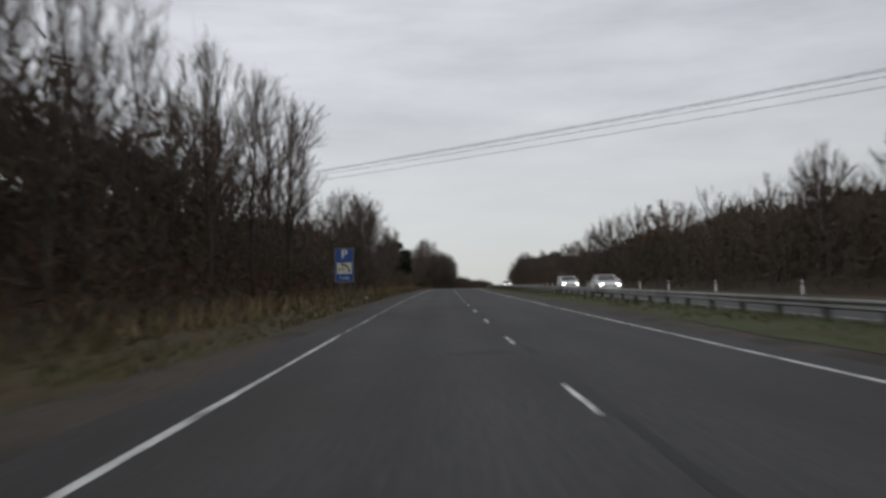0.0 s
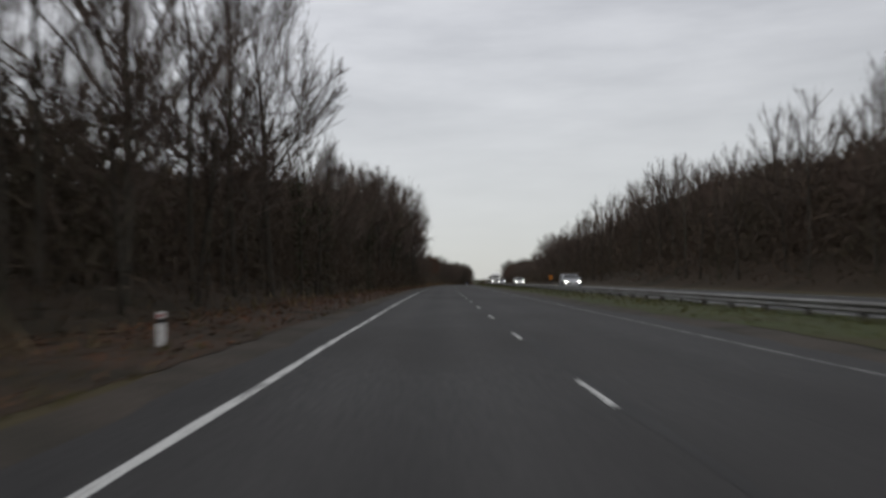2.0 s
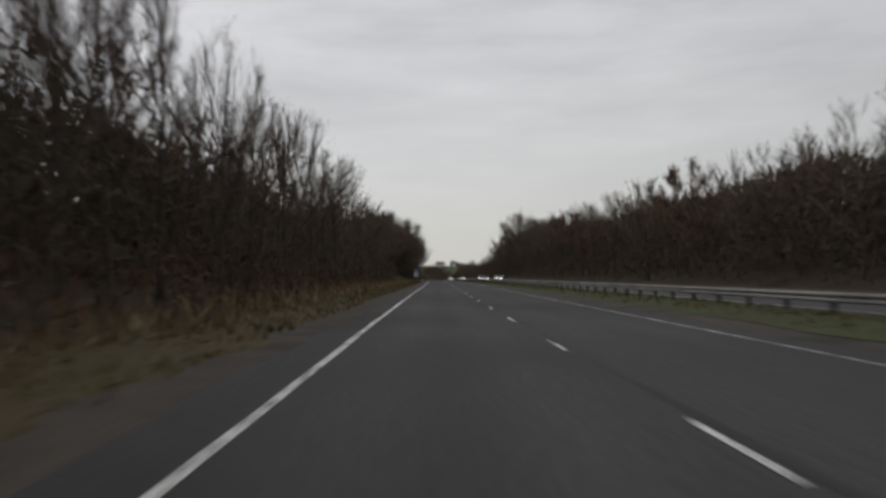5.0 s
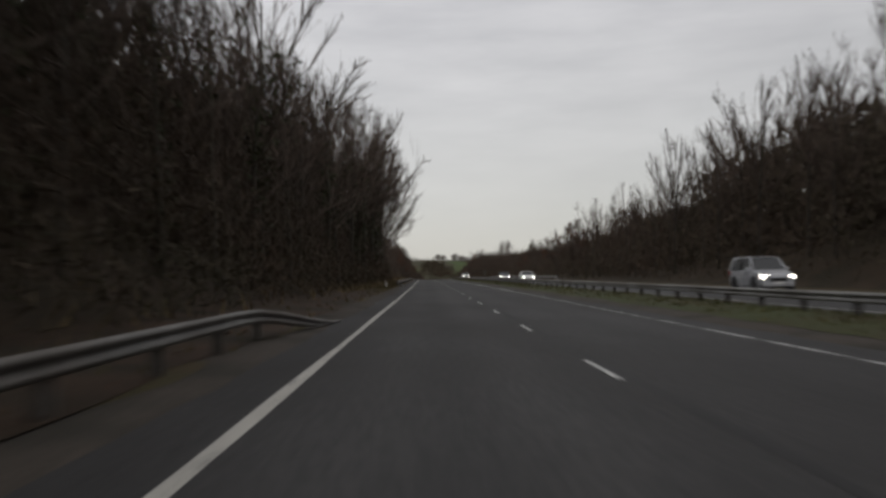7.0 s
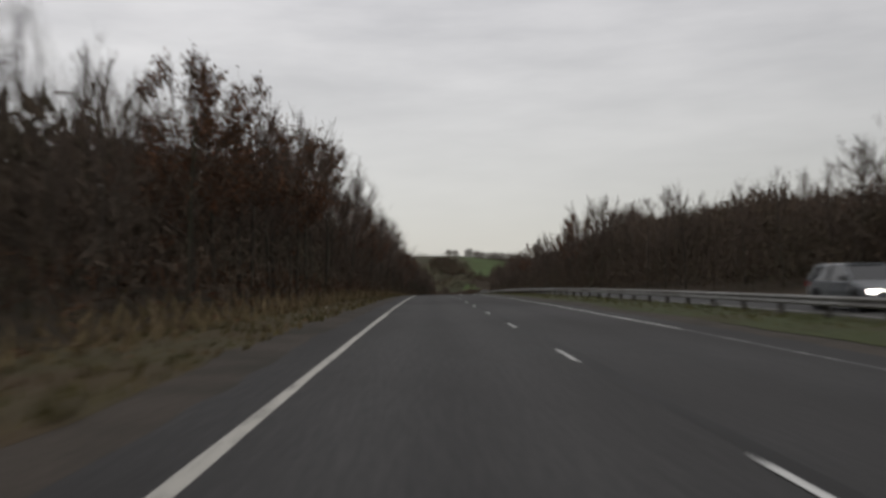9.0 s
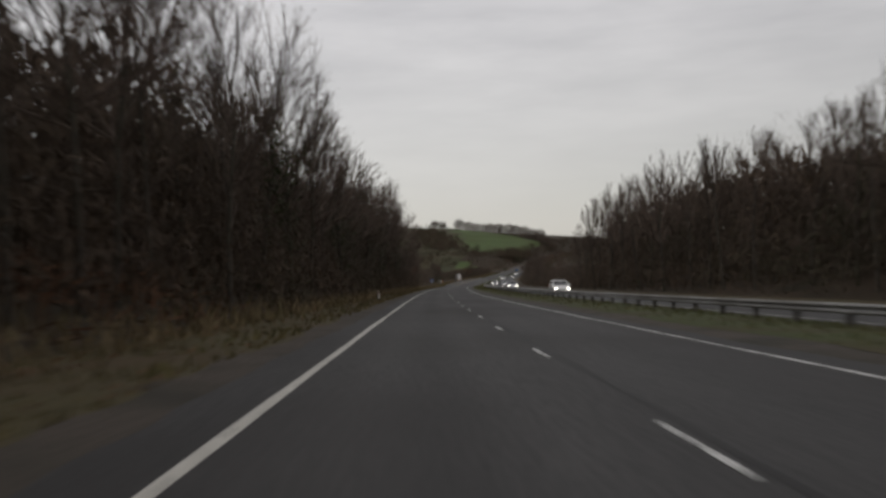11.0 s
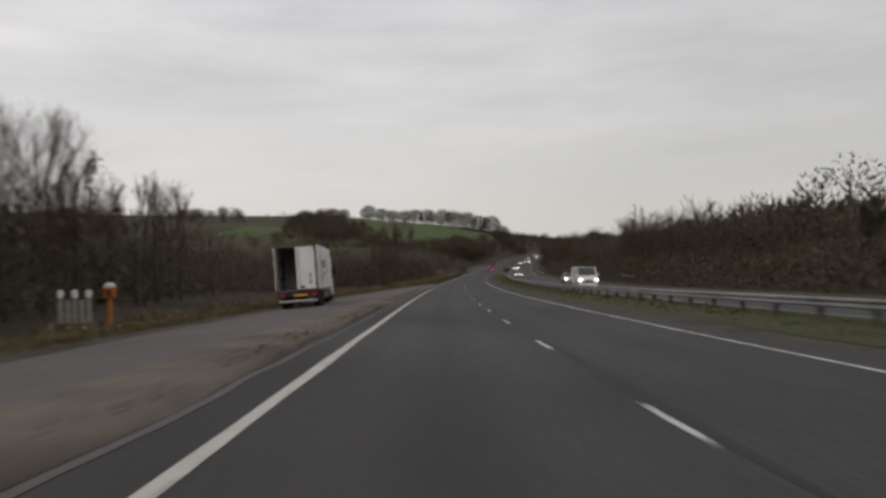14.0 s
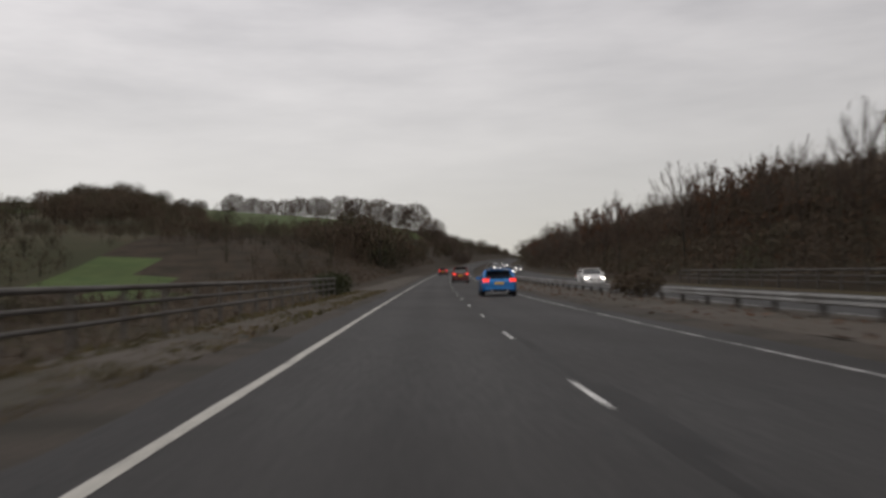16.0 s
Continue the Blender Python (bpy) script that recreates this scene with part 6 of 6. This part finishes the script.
def car(kind, paint, m, label, lit=True, group=""):
    key = (kind, paint, label)
    if key in CAR_STOCK:
        return copy_thing(CAR_STOCK[key], m)
    L, W, H, hood, waist, scr, rf, rr, tail, r = CARS[kind]
    root = base(kind if kind != "offroader" else "off_road_car", m, label, "van" if kind == "van" else "car", group)
    CAR_STOCK[key] = root
    M_body = M["paint_" + paint]
    # local: the car looks along +y, nose at L/2
    Y = lambda d: L / 2 - d
    hw = W / 2
    secs = []
    for d, zb, zt, wd in ((0.0, 0.32, hood * 0.72, 0.70), (0.10, 0.24, hood * 0.86, 0.86), (0.45, 0.20, hood * 0.96, 0.97), (scr, 0.20, waist * 0.99, 1.0), (rf, 0.20, waist, 1.0),
                          (L * 0.6, 0.20, waist, 1.0), (tail - 0.2, 0.22, waist, 0.985), (L - 0.12, 0.26, waist * 0.97, 0.93), (L, 0.36, waist * 0.80, 0.86)):
        b = hw * wd
        half = [(b * 0.90, zb), (b * 0.985, zb + 0.14), (b, zb + (zt - zb) * 0.55), (b * 0.955, zt - 0.06), (b * 0.86, zt)]
        secs.append([Vector((x, Y(d), z)) for x, z in half] + [Vector((-x, Y(d), z)) for x, z in half[::-1]])
    body = part("body", loft(secs), M_body, root, smooth=False)
    # arches
    ya, yb = Y(0.19 * L), Y(0.80 * L)
    for y in (ya, yb):
        for sx in (-1, 1):
            bm = bmesh.new()
            rod(bm, (sx * (hw - 0.20), y, r), (sx * (hw + 0.004), y, r), r * 1.16, n=22)
            part("wheel_arch", bm, M["black"], body)
            wheel(root, sx * (hw - 0.11), y, r, 0.22)
    # glasshouse
    tw = hw * (0.72 if kind != "van" else 0.84)
    bw = hw * 0.90
    pts = [(scr, waist - 0.03, bw), (rf, H - 0.04, tw), (rr, H - 0.05, tw), (tail, waist - 0.03, bw * 0.96)]
    gl = loft([[Vector((-pts[0][2], Y(pts[0][0]), pts[0][1])), Vector((pts[0][2], Y(pts[0][0]), pts[0][1])), Vector((pts[0][2], Y(pts[0][0]) - 0.02, pts[0][1])), Vector((-pts[0][2], Y(pts[0][0]) - 0.02, pts[0][1]))],
               [Vector((-tw, Y(rf), H - 0.04)), Vector((tw, Y(rf), H - 0.04)), Vector((bw, Y(rf), waist - 0.03)), Vector((-bw, Y(rf), waist - 0.03))],
               [Vector((-tw, Y(rr), H - 0.05)), Vector((tw, Y(rr), H - 0.05)), Vector((bw, Y(rr), waist - 0.03)), Vector((-bw, Y(rr), waist - 0.03))],
               [Vector((-bw * 0.96, Y(tail) + 0.02, waist - 0.03)), Vector((bw * 0.96, Y(tail) + 0.02, waist - 0.03)), Vector((bw * 0.96, Y(tail), waist - 0.03)), Vector((-bw * 0.96, Y(tail), waist - 0.03))]])
    part("glasshouse", gl, M["glass"], root, "dark tinted windows")
    part("roof", loft([[Vector((x, Y(d), z)) for x, z in ((-tw - 0.01, H - 0.06), (tw + 0.01, H - 0.06), (tw * 0.8, H), (-tw * 0.8, H))] for d in (rf - 0.05, (rf + rr) / 2, rr + 0.05)]), M_body, root)
    for sx in (-1, 1):
        A0, A1 = (sx * bw, Y(scr), waist - 0.02), (sx * tw, Y(rf), H - 0.05)
        C0, C1 = (sx * bw * 0.97, Y(tail), waist - 0.02), (sx * tw, Y(rr), H - 0.05)
        mid = (rf + rr) / 2
        part("pillar", rods((A0, A1, 0.045), n=6), M_body, root)
        part("pillar", rods((C0, C1, 0.10 if kind != "saloon" else 0.07), n=6), M_body, root)
        part("pillar", rods(((sx * (bw + 0.005), Y(mid), waist - 0.02), (sx * (tw + 0.008), Y(mid), H - 0.05), 0.04), n=6), M["black"], root)
        if kind == "van":
            bm = loft([[Vector((sx * bw * 1.005, Y(d), waist - 0.03)), Vector((sx * (tw + 0.02), Y(d), H - 0.05)), Vector((sx * (tw - 0.05), Y(d), H - 0.05)), Vector((sx * (bw - 0.06), Y(d), waist - 0.03))] for d in (2.4, 4.97)])
            part("side_panel", bm, M_body, root)
        part("mirror", boxed(*sorted((sx * (bw + 0.03), sx * (bw + 0.24))), Y(scr + 0.32), Y(scr + 0.2), waist - 0.02, waist + 0.14, bevel=0.03), M_body if paint != "grey" else M["black"], root)
        lx = sorted((sx * hw * 0.52, sx * hw * 0.86))
        part("headlight", boxed(*lx, Y(0.20), Y(0.03), hood * 0.66, hood * 0.66 + 0.15, bevel=0.02), M["headlamp"] if lit else M["lamp_glass"], root, "lit headlamp" if lit else "clear headlamp")
        tx = sorted((sx * hw * 0.60, sx * hw * 0.93))
        part("tail_light", boxed(*tx, Y(L - 0.06), Y(L + 0.015), waist * 0.80, waist * 0.80 + 0.17, bevel=0.02), M["tail" if "tail" in label else "red"], root, "red tail lamp")
    part("grille", boxed(-hw * 0.42, hw * 0.42, Y(0.06), Y(-0.012), hood * 0.50, hood * 0.68, bevel=0.01), M["black"], root)
    part("front_bumper", boxed(-hw * 0.80, hw * 0.80, Y(0.12), Y(-0.03), 0.26, hood * 0.46, bevel=0.04), M_body, root)
    part("rear_bumper", boxed(-hw * 0.84, hw * 0.84, Y(L - 0.10), Y(L + 0.035), 0.33, 0.58, bevel=0.04), M_body, root)
    part("diffuser", boxed(-hw * 0.62, hw * 0.62, Y(L - 0.08), Y(L + 0.042), 0.22, 0.36, bevel=0.02), M["black"], root)
    part("number_plate", boxed(-0.26, 0.26, Y(L), Y(L + 0.03), waist * 0.66, waist * 0.66 + 0.11), M["plate"], root, "yellow rear plate")
    part("number_plate", boxed(-0.26, 0.26, Y(0.0), Y(-0.045), 0.40, 0.51), M["white"], root, "white front plate")
    if kind in ("hatchback", "sports_hatchback", "offroader"):
        part("spoiler", boxed(-tw * 0.95, tw * 0.95, Y(rr + 0.32), Y(rr - 0.02), H - 0.05, H - 0.01, bevel=0.015), M_body, root)
    if paint == "blue":
        part("wing", boxed(-tw * 0.9, tw * 0.9, Y(rr + 0.48), Y(rr + 0.10), H + 0.03, H + 0.07, bevel=0.015), M_body, root, "raised roof wing")
        for x in (-0.35, 0.35):
            part("wing_strut", boxed(x - 0.02, x + 0.02, Y(rr + 0.3), Y(rr + 0.15), H - 0.03, H + 0.04), M["black"], root)
            part("exhaust", rods(((x * 1.2, Y(L + 0.06), 0.28), (x * 1.2, Y(L - 0.1), 0.28), 0.05), n=10), M["alloy"], root)
    return root


# ahead on this side
car("offroader", "maroon", spot(2346, 4.9), "dark maroon off-road car with lit tail lamps", group="cars driving ahead")
car("sports_hatchback", "blue", spot(2292, 5.85), "bright blue hatchback with a roof wing and lit tail lamps", group="cars driving ahead")
car("hatchback", "maroon", spot(2425, 1.9), "dark red hatchback far ahead with lit tail lamps", group="cars driving ahead")

# oncoming
ON = [("saloon", "pearl", 71, 15.1), ("hatchback", "pearl", 93, 15.1), ("saloon", "pearl", 203, 15.1), ("hatchback", "silver", 372, 15.1), ("saloon", "pearl", 442, 15.1),
      ("hatchback", "silver", 511, 15.1), ("van", "pearl", 712, 15.1), ("saloon", "silver", 676, 15.1), ("saloon", "grey", 945, 15.1),
      ("hatchback", "silver", 947, 18.8), ("offroader", "silver", 1026.5, 18.8), ("saloon", "pearl", 1102, 15.1), ("hatchback", "grey", 1136, 15.1),
      ("van", "pearl", 1270, 15.1), ("hatchback", "grey", 1288, 15.1), ("saloon", "pearl", 1490, 15.1), ("saloon", "pearl", 1635, 15.1), ("hatchback", "silver", 1704, 15.1),
      ("saloon", "silver", 1867, 18.8), ("hatchback", "silver", 1895, 15.1), ("hatchback", "silver", 1939, 15.1), ("saloon", "silver", 1936, 18.8), ("van", "pearl", 2047, 15.1),
      ("saloon", "silver", 2092, 18.8), ("saloon", "silver", 2190, 15.1), ("saloon", "pearl", 2315, 15.1)]
ON_LABEL = {"pearl": "white", "silver": "silver", "grey": "dark grey", "navy": "dark blue"}
for kind, paint, s, lat in ON:
    car(kind, paint, spot(s, lat, 0.02, 180), "%s %s with lit headlamps on the oncoming carriageway" % (ON_LABEL[paint], kind.replace("offroader", "off-road car")), group="oncoming traffic")
for s, lat in ((2420, 15.1), (2455, 18.8), (2490, 15.1), (2540, 15.1), (2575, 18.8), (2620, 15.1)):
    car("hatchback", "silver", spot(s, lat, 0.02, 180), "silver hatchback with lit headlamps on the oncoming carriageway", group="oncoming traffic")


def cab(root, y, paint, lit):
    """A cab-over tractor unit whose nose is at y, looking along +y."""
    prof = [(0.35, 0.0), (1.05, 0.03), (1.75, 0.0), (2.75, -0.28), (3.25, -0.55), (3.45, -1.2), (3.45, -2.1), (0.9, -2.1), (0.5, -1.9)]
    body = part("cab", loft([[Vector((x, y + dy, z)) for z, dy in prof] for x in (-1.22, -1.12, 1.12, 1.22)]), M["white"], root, "white cab")
    part("windscreen", loft([[Vector((x, y + 0.015, 1.72)), Vector((x, y - 0.26, 2.72)), Vector((x, y - 0.34, 2.70)), Vector((x, y - 0.08, 1.70))] for x in (-1.08, 1.08)]), M["glass"], body)
    for sx in (-1, 1):
        part("side_window", boxed(*sorted((sx * 1.20, sx * 1.235)), y - 1.15, y - 0.35, 1.75, 2.6), M["glass"], body)
        part("mirror", boxed(*sorted((sx * 1.28, sx * 1.48)), y - 0.35, y - 0.2, 1.9, 2.6, bevel=0.03), M["black"], body)
        part("headlight", boxed(*sorted((sx * 0.72, sx * 1.1)), y - 0.05, y + 0.03, 0.55, 0.78, bevel=0.02), M["headlamp"] if lit else M["lamp_glass"], body)
        part("step", boxed(*sorted((sx * 1.0, sx * 1.24)), y - 1.0, y - 0.4, 0.32, 0.44), M["black"], body)
        wheel(root, sx * 1.06, y - 1.35, 0.5, 0.32, False)
        wheel(root, sx * 1.0, y - 4.6, 0.5, 0.5, False)
    part("grille", boxed(-0.7, 0.7, y - 0.02, y + 0.045, 0.95, 1.45), M["black"], body)
    part("chassis", boxed(-0.5, 0.5, y - 6.2, y - 1.8, 0.6, 0.95), M["black"], root)
    part("fuel_tank", boxed(0.7, 1.18, y - 3.6, y - 2.5, 0.45, 0.98, bevel=0.06), M["alloy"], root)


def refrigerated_lorry(m):
    root = base("articulated_lorry", m, "white articulated lorry parked with one rear door open", "lorry")
    Lt, w, z0, z1 = 13.6, 1.275, 1.15, 4.0        # trailer box, rear at y = 0
    t = 0.07
    bm = bmesh.new()
    box(bm, -w, -w + t, 0.12, Lt, z0, z1)
    box(bm, w - t, w, 0.12, Lt, z0, z1)
    box(bm, -w + t, w - t, 0.12, Lt, z1 - t, z1)
    box(bm, -w + t, w - t, Lt - t, Lt, z0, z1 - t)
    part("trailer_box", bm, M["white"], root, "smooth white trailer walls")
    part("floor", boxed(-w + t, w - t, 0.12, Lt - t, z0, z0 + 0.06), M["steel_dark"], root)
    # wall added part-way in; its grey stands for the trailer's shaded depth
    part("load_shadow_wall", boxed(-w + t, w - t, 4.0, 4.1, z0 + 0.06, z1 - t), M["lining"], root, "grey wall added across the inside for its shaded depth")
    for side in (-1, 1):
        part("inner_lining", boxed(*sorted((side * (w - t - 0.02), side * (w - t))), 0.14, 7.0, z0 + 0.06, z1 - t), M["lining"], root)
        for zz in (1.9, 2.9):
            part("lashing_rail", boxed(*sorted((side * (w - t - 0.05), side * (w - t - 0.02))), 0.2, 6.9, zz, zz + 0.12), M["steel_dark"], root)
    bm = bmesh.new()
    for x0, x1, a, b in ((-w - 0.02, -w + 0.10, z0 - 0.05, z1 + 0.03), (w - 0.10, w + 0.02, z0 - 0.05, z1 + 0.03), (-w + 0.1, w - 0.1, z1 - 0.12, z1 + 0.03), (-w + 0.1, w - 0.1, z0 - 0.08, z0 + 0.05)):
        box(bm, x0, x1, -0.02, 0.14, a, b)
    part("rear_frame", bm, M["steel_dark"], root, "dark steel rear door frame")
    part("red_edge", boxed(w - 0.07, w + 0.026, -0.03, 0.05, z0 - 0.05, z1 + 0.03), M["frame_red"], root, "dark red edge strip")
    part("red_edge", boxed(0.0, w - 0.07, -0.03, 0.0, z0 - 0.06, z0 + 0.04), M["frame_red"], root, "dark red edge strip")
    shut = part("rear_door", boxed(0.0, w - 0.1, -0.04, 0.02, z0 + 0.06, z1 - 0.13, bevel=0.01), M["white"], root, "closed white door leaf")
    part("lock_bar", rods(((0.18, -0.07, z0 + 0.1), (0.18, -0.07, z1 - 0.2), 0.02)), M["alloy"], shut)
    for z in (z0 + 0.3, (z0 + z1) / 2, z1 - 0.3):
        part("hinge", boxed(w - 0.16, w + 0.03, -0.08, -0.02, z - 0.05, z + 0.05), M["steel_dark"], shut)
    for z0b, z1b in ((1.9, 2.2), (1.5, 1.8)):
        part("bar", boxed(0.78, 0.92, -0.052, -0.04, z0b, z1b), M["grey_mark"], shut)
    part("label_plate", boxed(0.2, 0.5, -0.052, -0.04, z0 + 0.12, z0 + 0.26), M["black"], shut)
    folded = part("rear_door", boxed(-w - 0.09, -w - 0.03, 0.0, w - 0.05, z0 + 0.06, z1 - 0.13, bevel=0.01), M["white"], root, "open door leaf folded against the side")
    part("lock_bar", rods(((-w - 0.12, 0.9, z0 + 0.1), (-w - 0.12, 0.9, z1 - 0.2), 0.02)), M["alloy"], folded)
    part("rear_beam", boxed(-w, w, -0.02, 0.16, 0.72, z0 - 0.09, bevel=0.02), M["black"], root)
    part("light_board", boxed(-0.34, 0.62, -0.05, -0.02, 0.78, 0.92), M["orange"], root, "orange and yellow reflector board")
    part("number_plate", boxed(-0.2, 0.5, -0.056, -0.05, 0.80, 0.86), M["plate"], root, "yellow rear plate")
    for x in (-1.0, 1.0):
        part("tail_light", boxed(x - 0.16, x + 0.16, -0.055, -0.02, 0.8, 0.95), M["red"], root)
    part("underrun_bar", boxed(-1.2, 1.2, -0.06, 0.04, 0.42, 0.54, bevel=0.02), M["alloy"], root)
    part("chassis", boxed(-0.55, 0.55, 0.3, Lt, 0.85, z0), M["black"], root)
    part("side_guard", boxed(w - 0.06, w - 0.02, 5.2, 10.6, 0.45, 0.95), M["steel_dark"], root)
    part("side_guard", boxed(-w + 0.02, -w + 0.06, 5.2, 10.6, 0.45, 0.95), M["steel_dark"], root)
    for y in (2.0, 3.35, 4.7):
        for sx in (-1, 1):
            wheel(root, sx * 1.05, y, 0.5, 0.4, False)
    # company mark: a dark ring, grey strokes, ochre swoosh and triangle, drawn as shapes
    X = w + 0.012
    mark = part("company_mark", bmesh.new(), M["grey_mark"], root)
    ring = bmesh.new()
    for i in range(18):
        a0, a1 = i * math.tau / 18, (i + 1) * math.tau / 18
        rod(ring, (X, 3.6 + 0.50 * math.cos(a0), 2.95 + 0.72 * math.sin(a0)), (X, 3.6 + 0.50 * math.cos(a1), 2.95 + 0.72 * math.sin(a1)), 0.055, n=5)
    for v in ring.verts:
        v.co.x = X + (v.co.x - X) * 0.1
    part("ring", ring, M["grey_mark"], mark)
    for i in range(4):
        part("stroke", boxed(X - 0.01, X + 0.01, 4.5 + i * 0.75, 4.95 + i * 0.75, 2.5, 3.05), M["grey_mark"], mark)
    tri = rods(((X, 7.9, 2.35), (X, 8.6, 3.35), 0.10), ((X, 8.6, 3.35), (X, 9.3, 2.30), 0.13), n=5)
    for v in tri.verts:
        v.co.x = X + (v.co.x - X) * 0.1
    part("triangle", tri, M["grey_mark"], mark)
    sw = bmesh.new()
    for i in range(8):
        f = lambda q: (X, 4.0 + q * 0.6, 2.30 + 0.16 * math.sin(q * 0.5 + 2.4))
        rod(sw, f(i), f(i + 1), 0.09, n=5)
    for v in sw.verts:
        v.co.x = X + (v.co.x - X) * 0.1
    part("swoosh", sw, M["ochre"], mark)
    for i, ln in enumerate((3.3, 3.0, 2.1)):
        part("bar", boxed(X - 0.01, X + 0.008, 3.4, 3.4 + ln, 1.98 - i * 0.17, 2.06 - i * 0.17), M["grey_mark"], mark)
    part("cooling_unit", boxed(-1.0, 1.0, Lt, Lt + 0.35, 2.3, 3.9, bevel=0.06), M["white"], root)
    cab(root, Lt + 2.75, "white", False)
    return root


M["grey_mark"] = surface("grey_mark", (0.26, 0.25, 0.25), (0.33, 0.32, 0.32), fine=3, rough=0.5, bump=0.0)
M["lining"] = surface("lining", (0.30, 0.31, 0.32), (0.40, 0.41, 0.42), (0.24, 0.24, 0.25), fine=3, coarse=0.8, rough=0.6, bump=0.05)
M["ochre"] = surface("ochre", (0.52, 0.42, 0.30), (0.58, 0.47, 0.34), fine=3, rough=0.5, bump=0.0)
refrigerated_lorry(spot(2017, -7.25, -0.42) @ pose(0, 0, 0, 0, -3.2, 3.6))


def tank_lorry(m):
    root = base("tank_lorry", m, "white tanker lorry with a red band and lit headlamps", "lorry")
    bm = bmesh.new()
    n = 22
    secs = []
    for y, q in ((0, 0.55), (0.15, 0.88), (0.5, 1.0), (10.5, 1.0), (10.85, 0.88), (11.0, 0.55)):
        secs.append([Vector((1.22 * q * math.cos(i * math.tau / n), y, 2.35 + 1.05 * q * math.sin(i * math.tau / n))) for i in range(n)])
    part("tank", loft(secs), M["white"], root, "white oval tank", smooth=True)
    bm.free()
    bm = loft([[Vector((1.235 * math.cos(i * math.tau / n), y, 2.35 + 1.062 * math.sin(i * math.tau / n))) for i in range(n)] for y in (1.0, 2.6)])
    part("band", bm, M["red"], root, "red band")
    part("walkway", boxed(-0.3, 0.3, 0.6, 10.4, 3.38, 3.52), M["steel_dark"], root)
    part("chassis", boxed(-0.55, 0.55, 0.2, 11.0, 0.75, 1.3), M["black"], root)
    part("underrun_bar", boxed(-1.2, 1.2, -0.06, 0.04, 0.42, 0.56), M["alloy"], root)
    for y in (1.6, 2.95, 4.3):
        for sx in (-1, 1):
            wheel(root, sx * 1.05, y, 0.5, 0.4, False)
    cab(root, 13.9, "white", True)
    return root


tank_lorry(spot(588, 15.2, 0.02, 180))
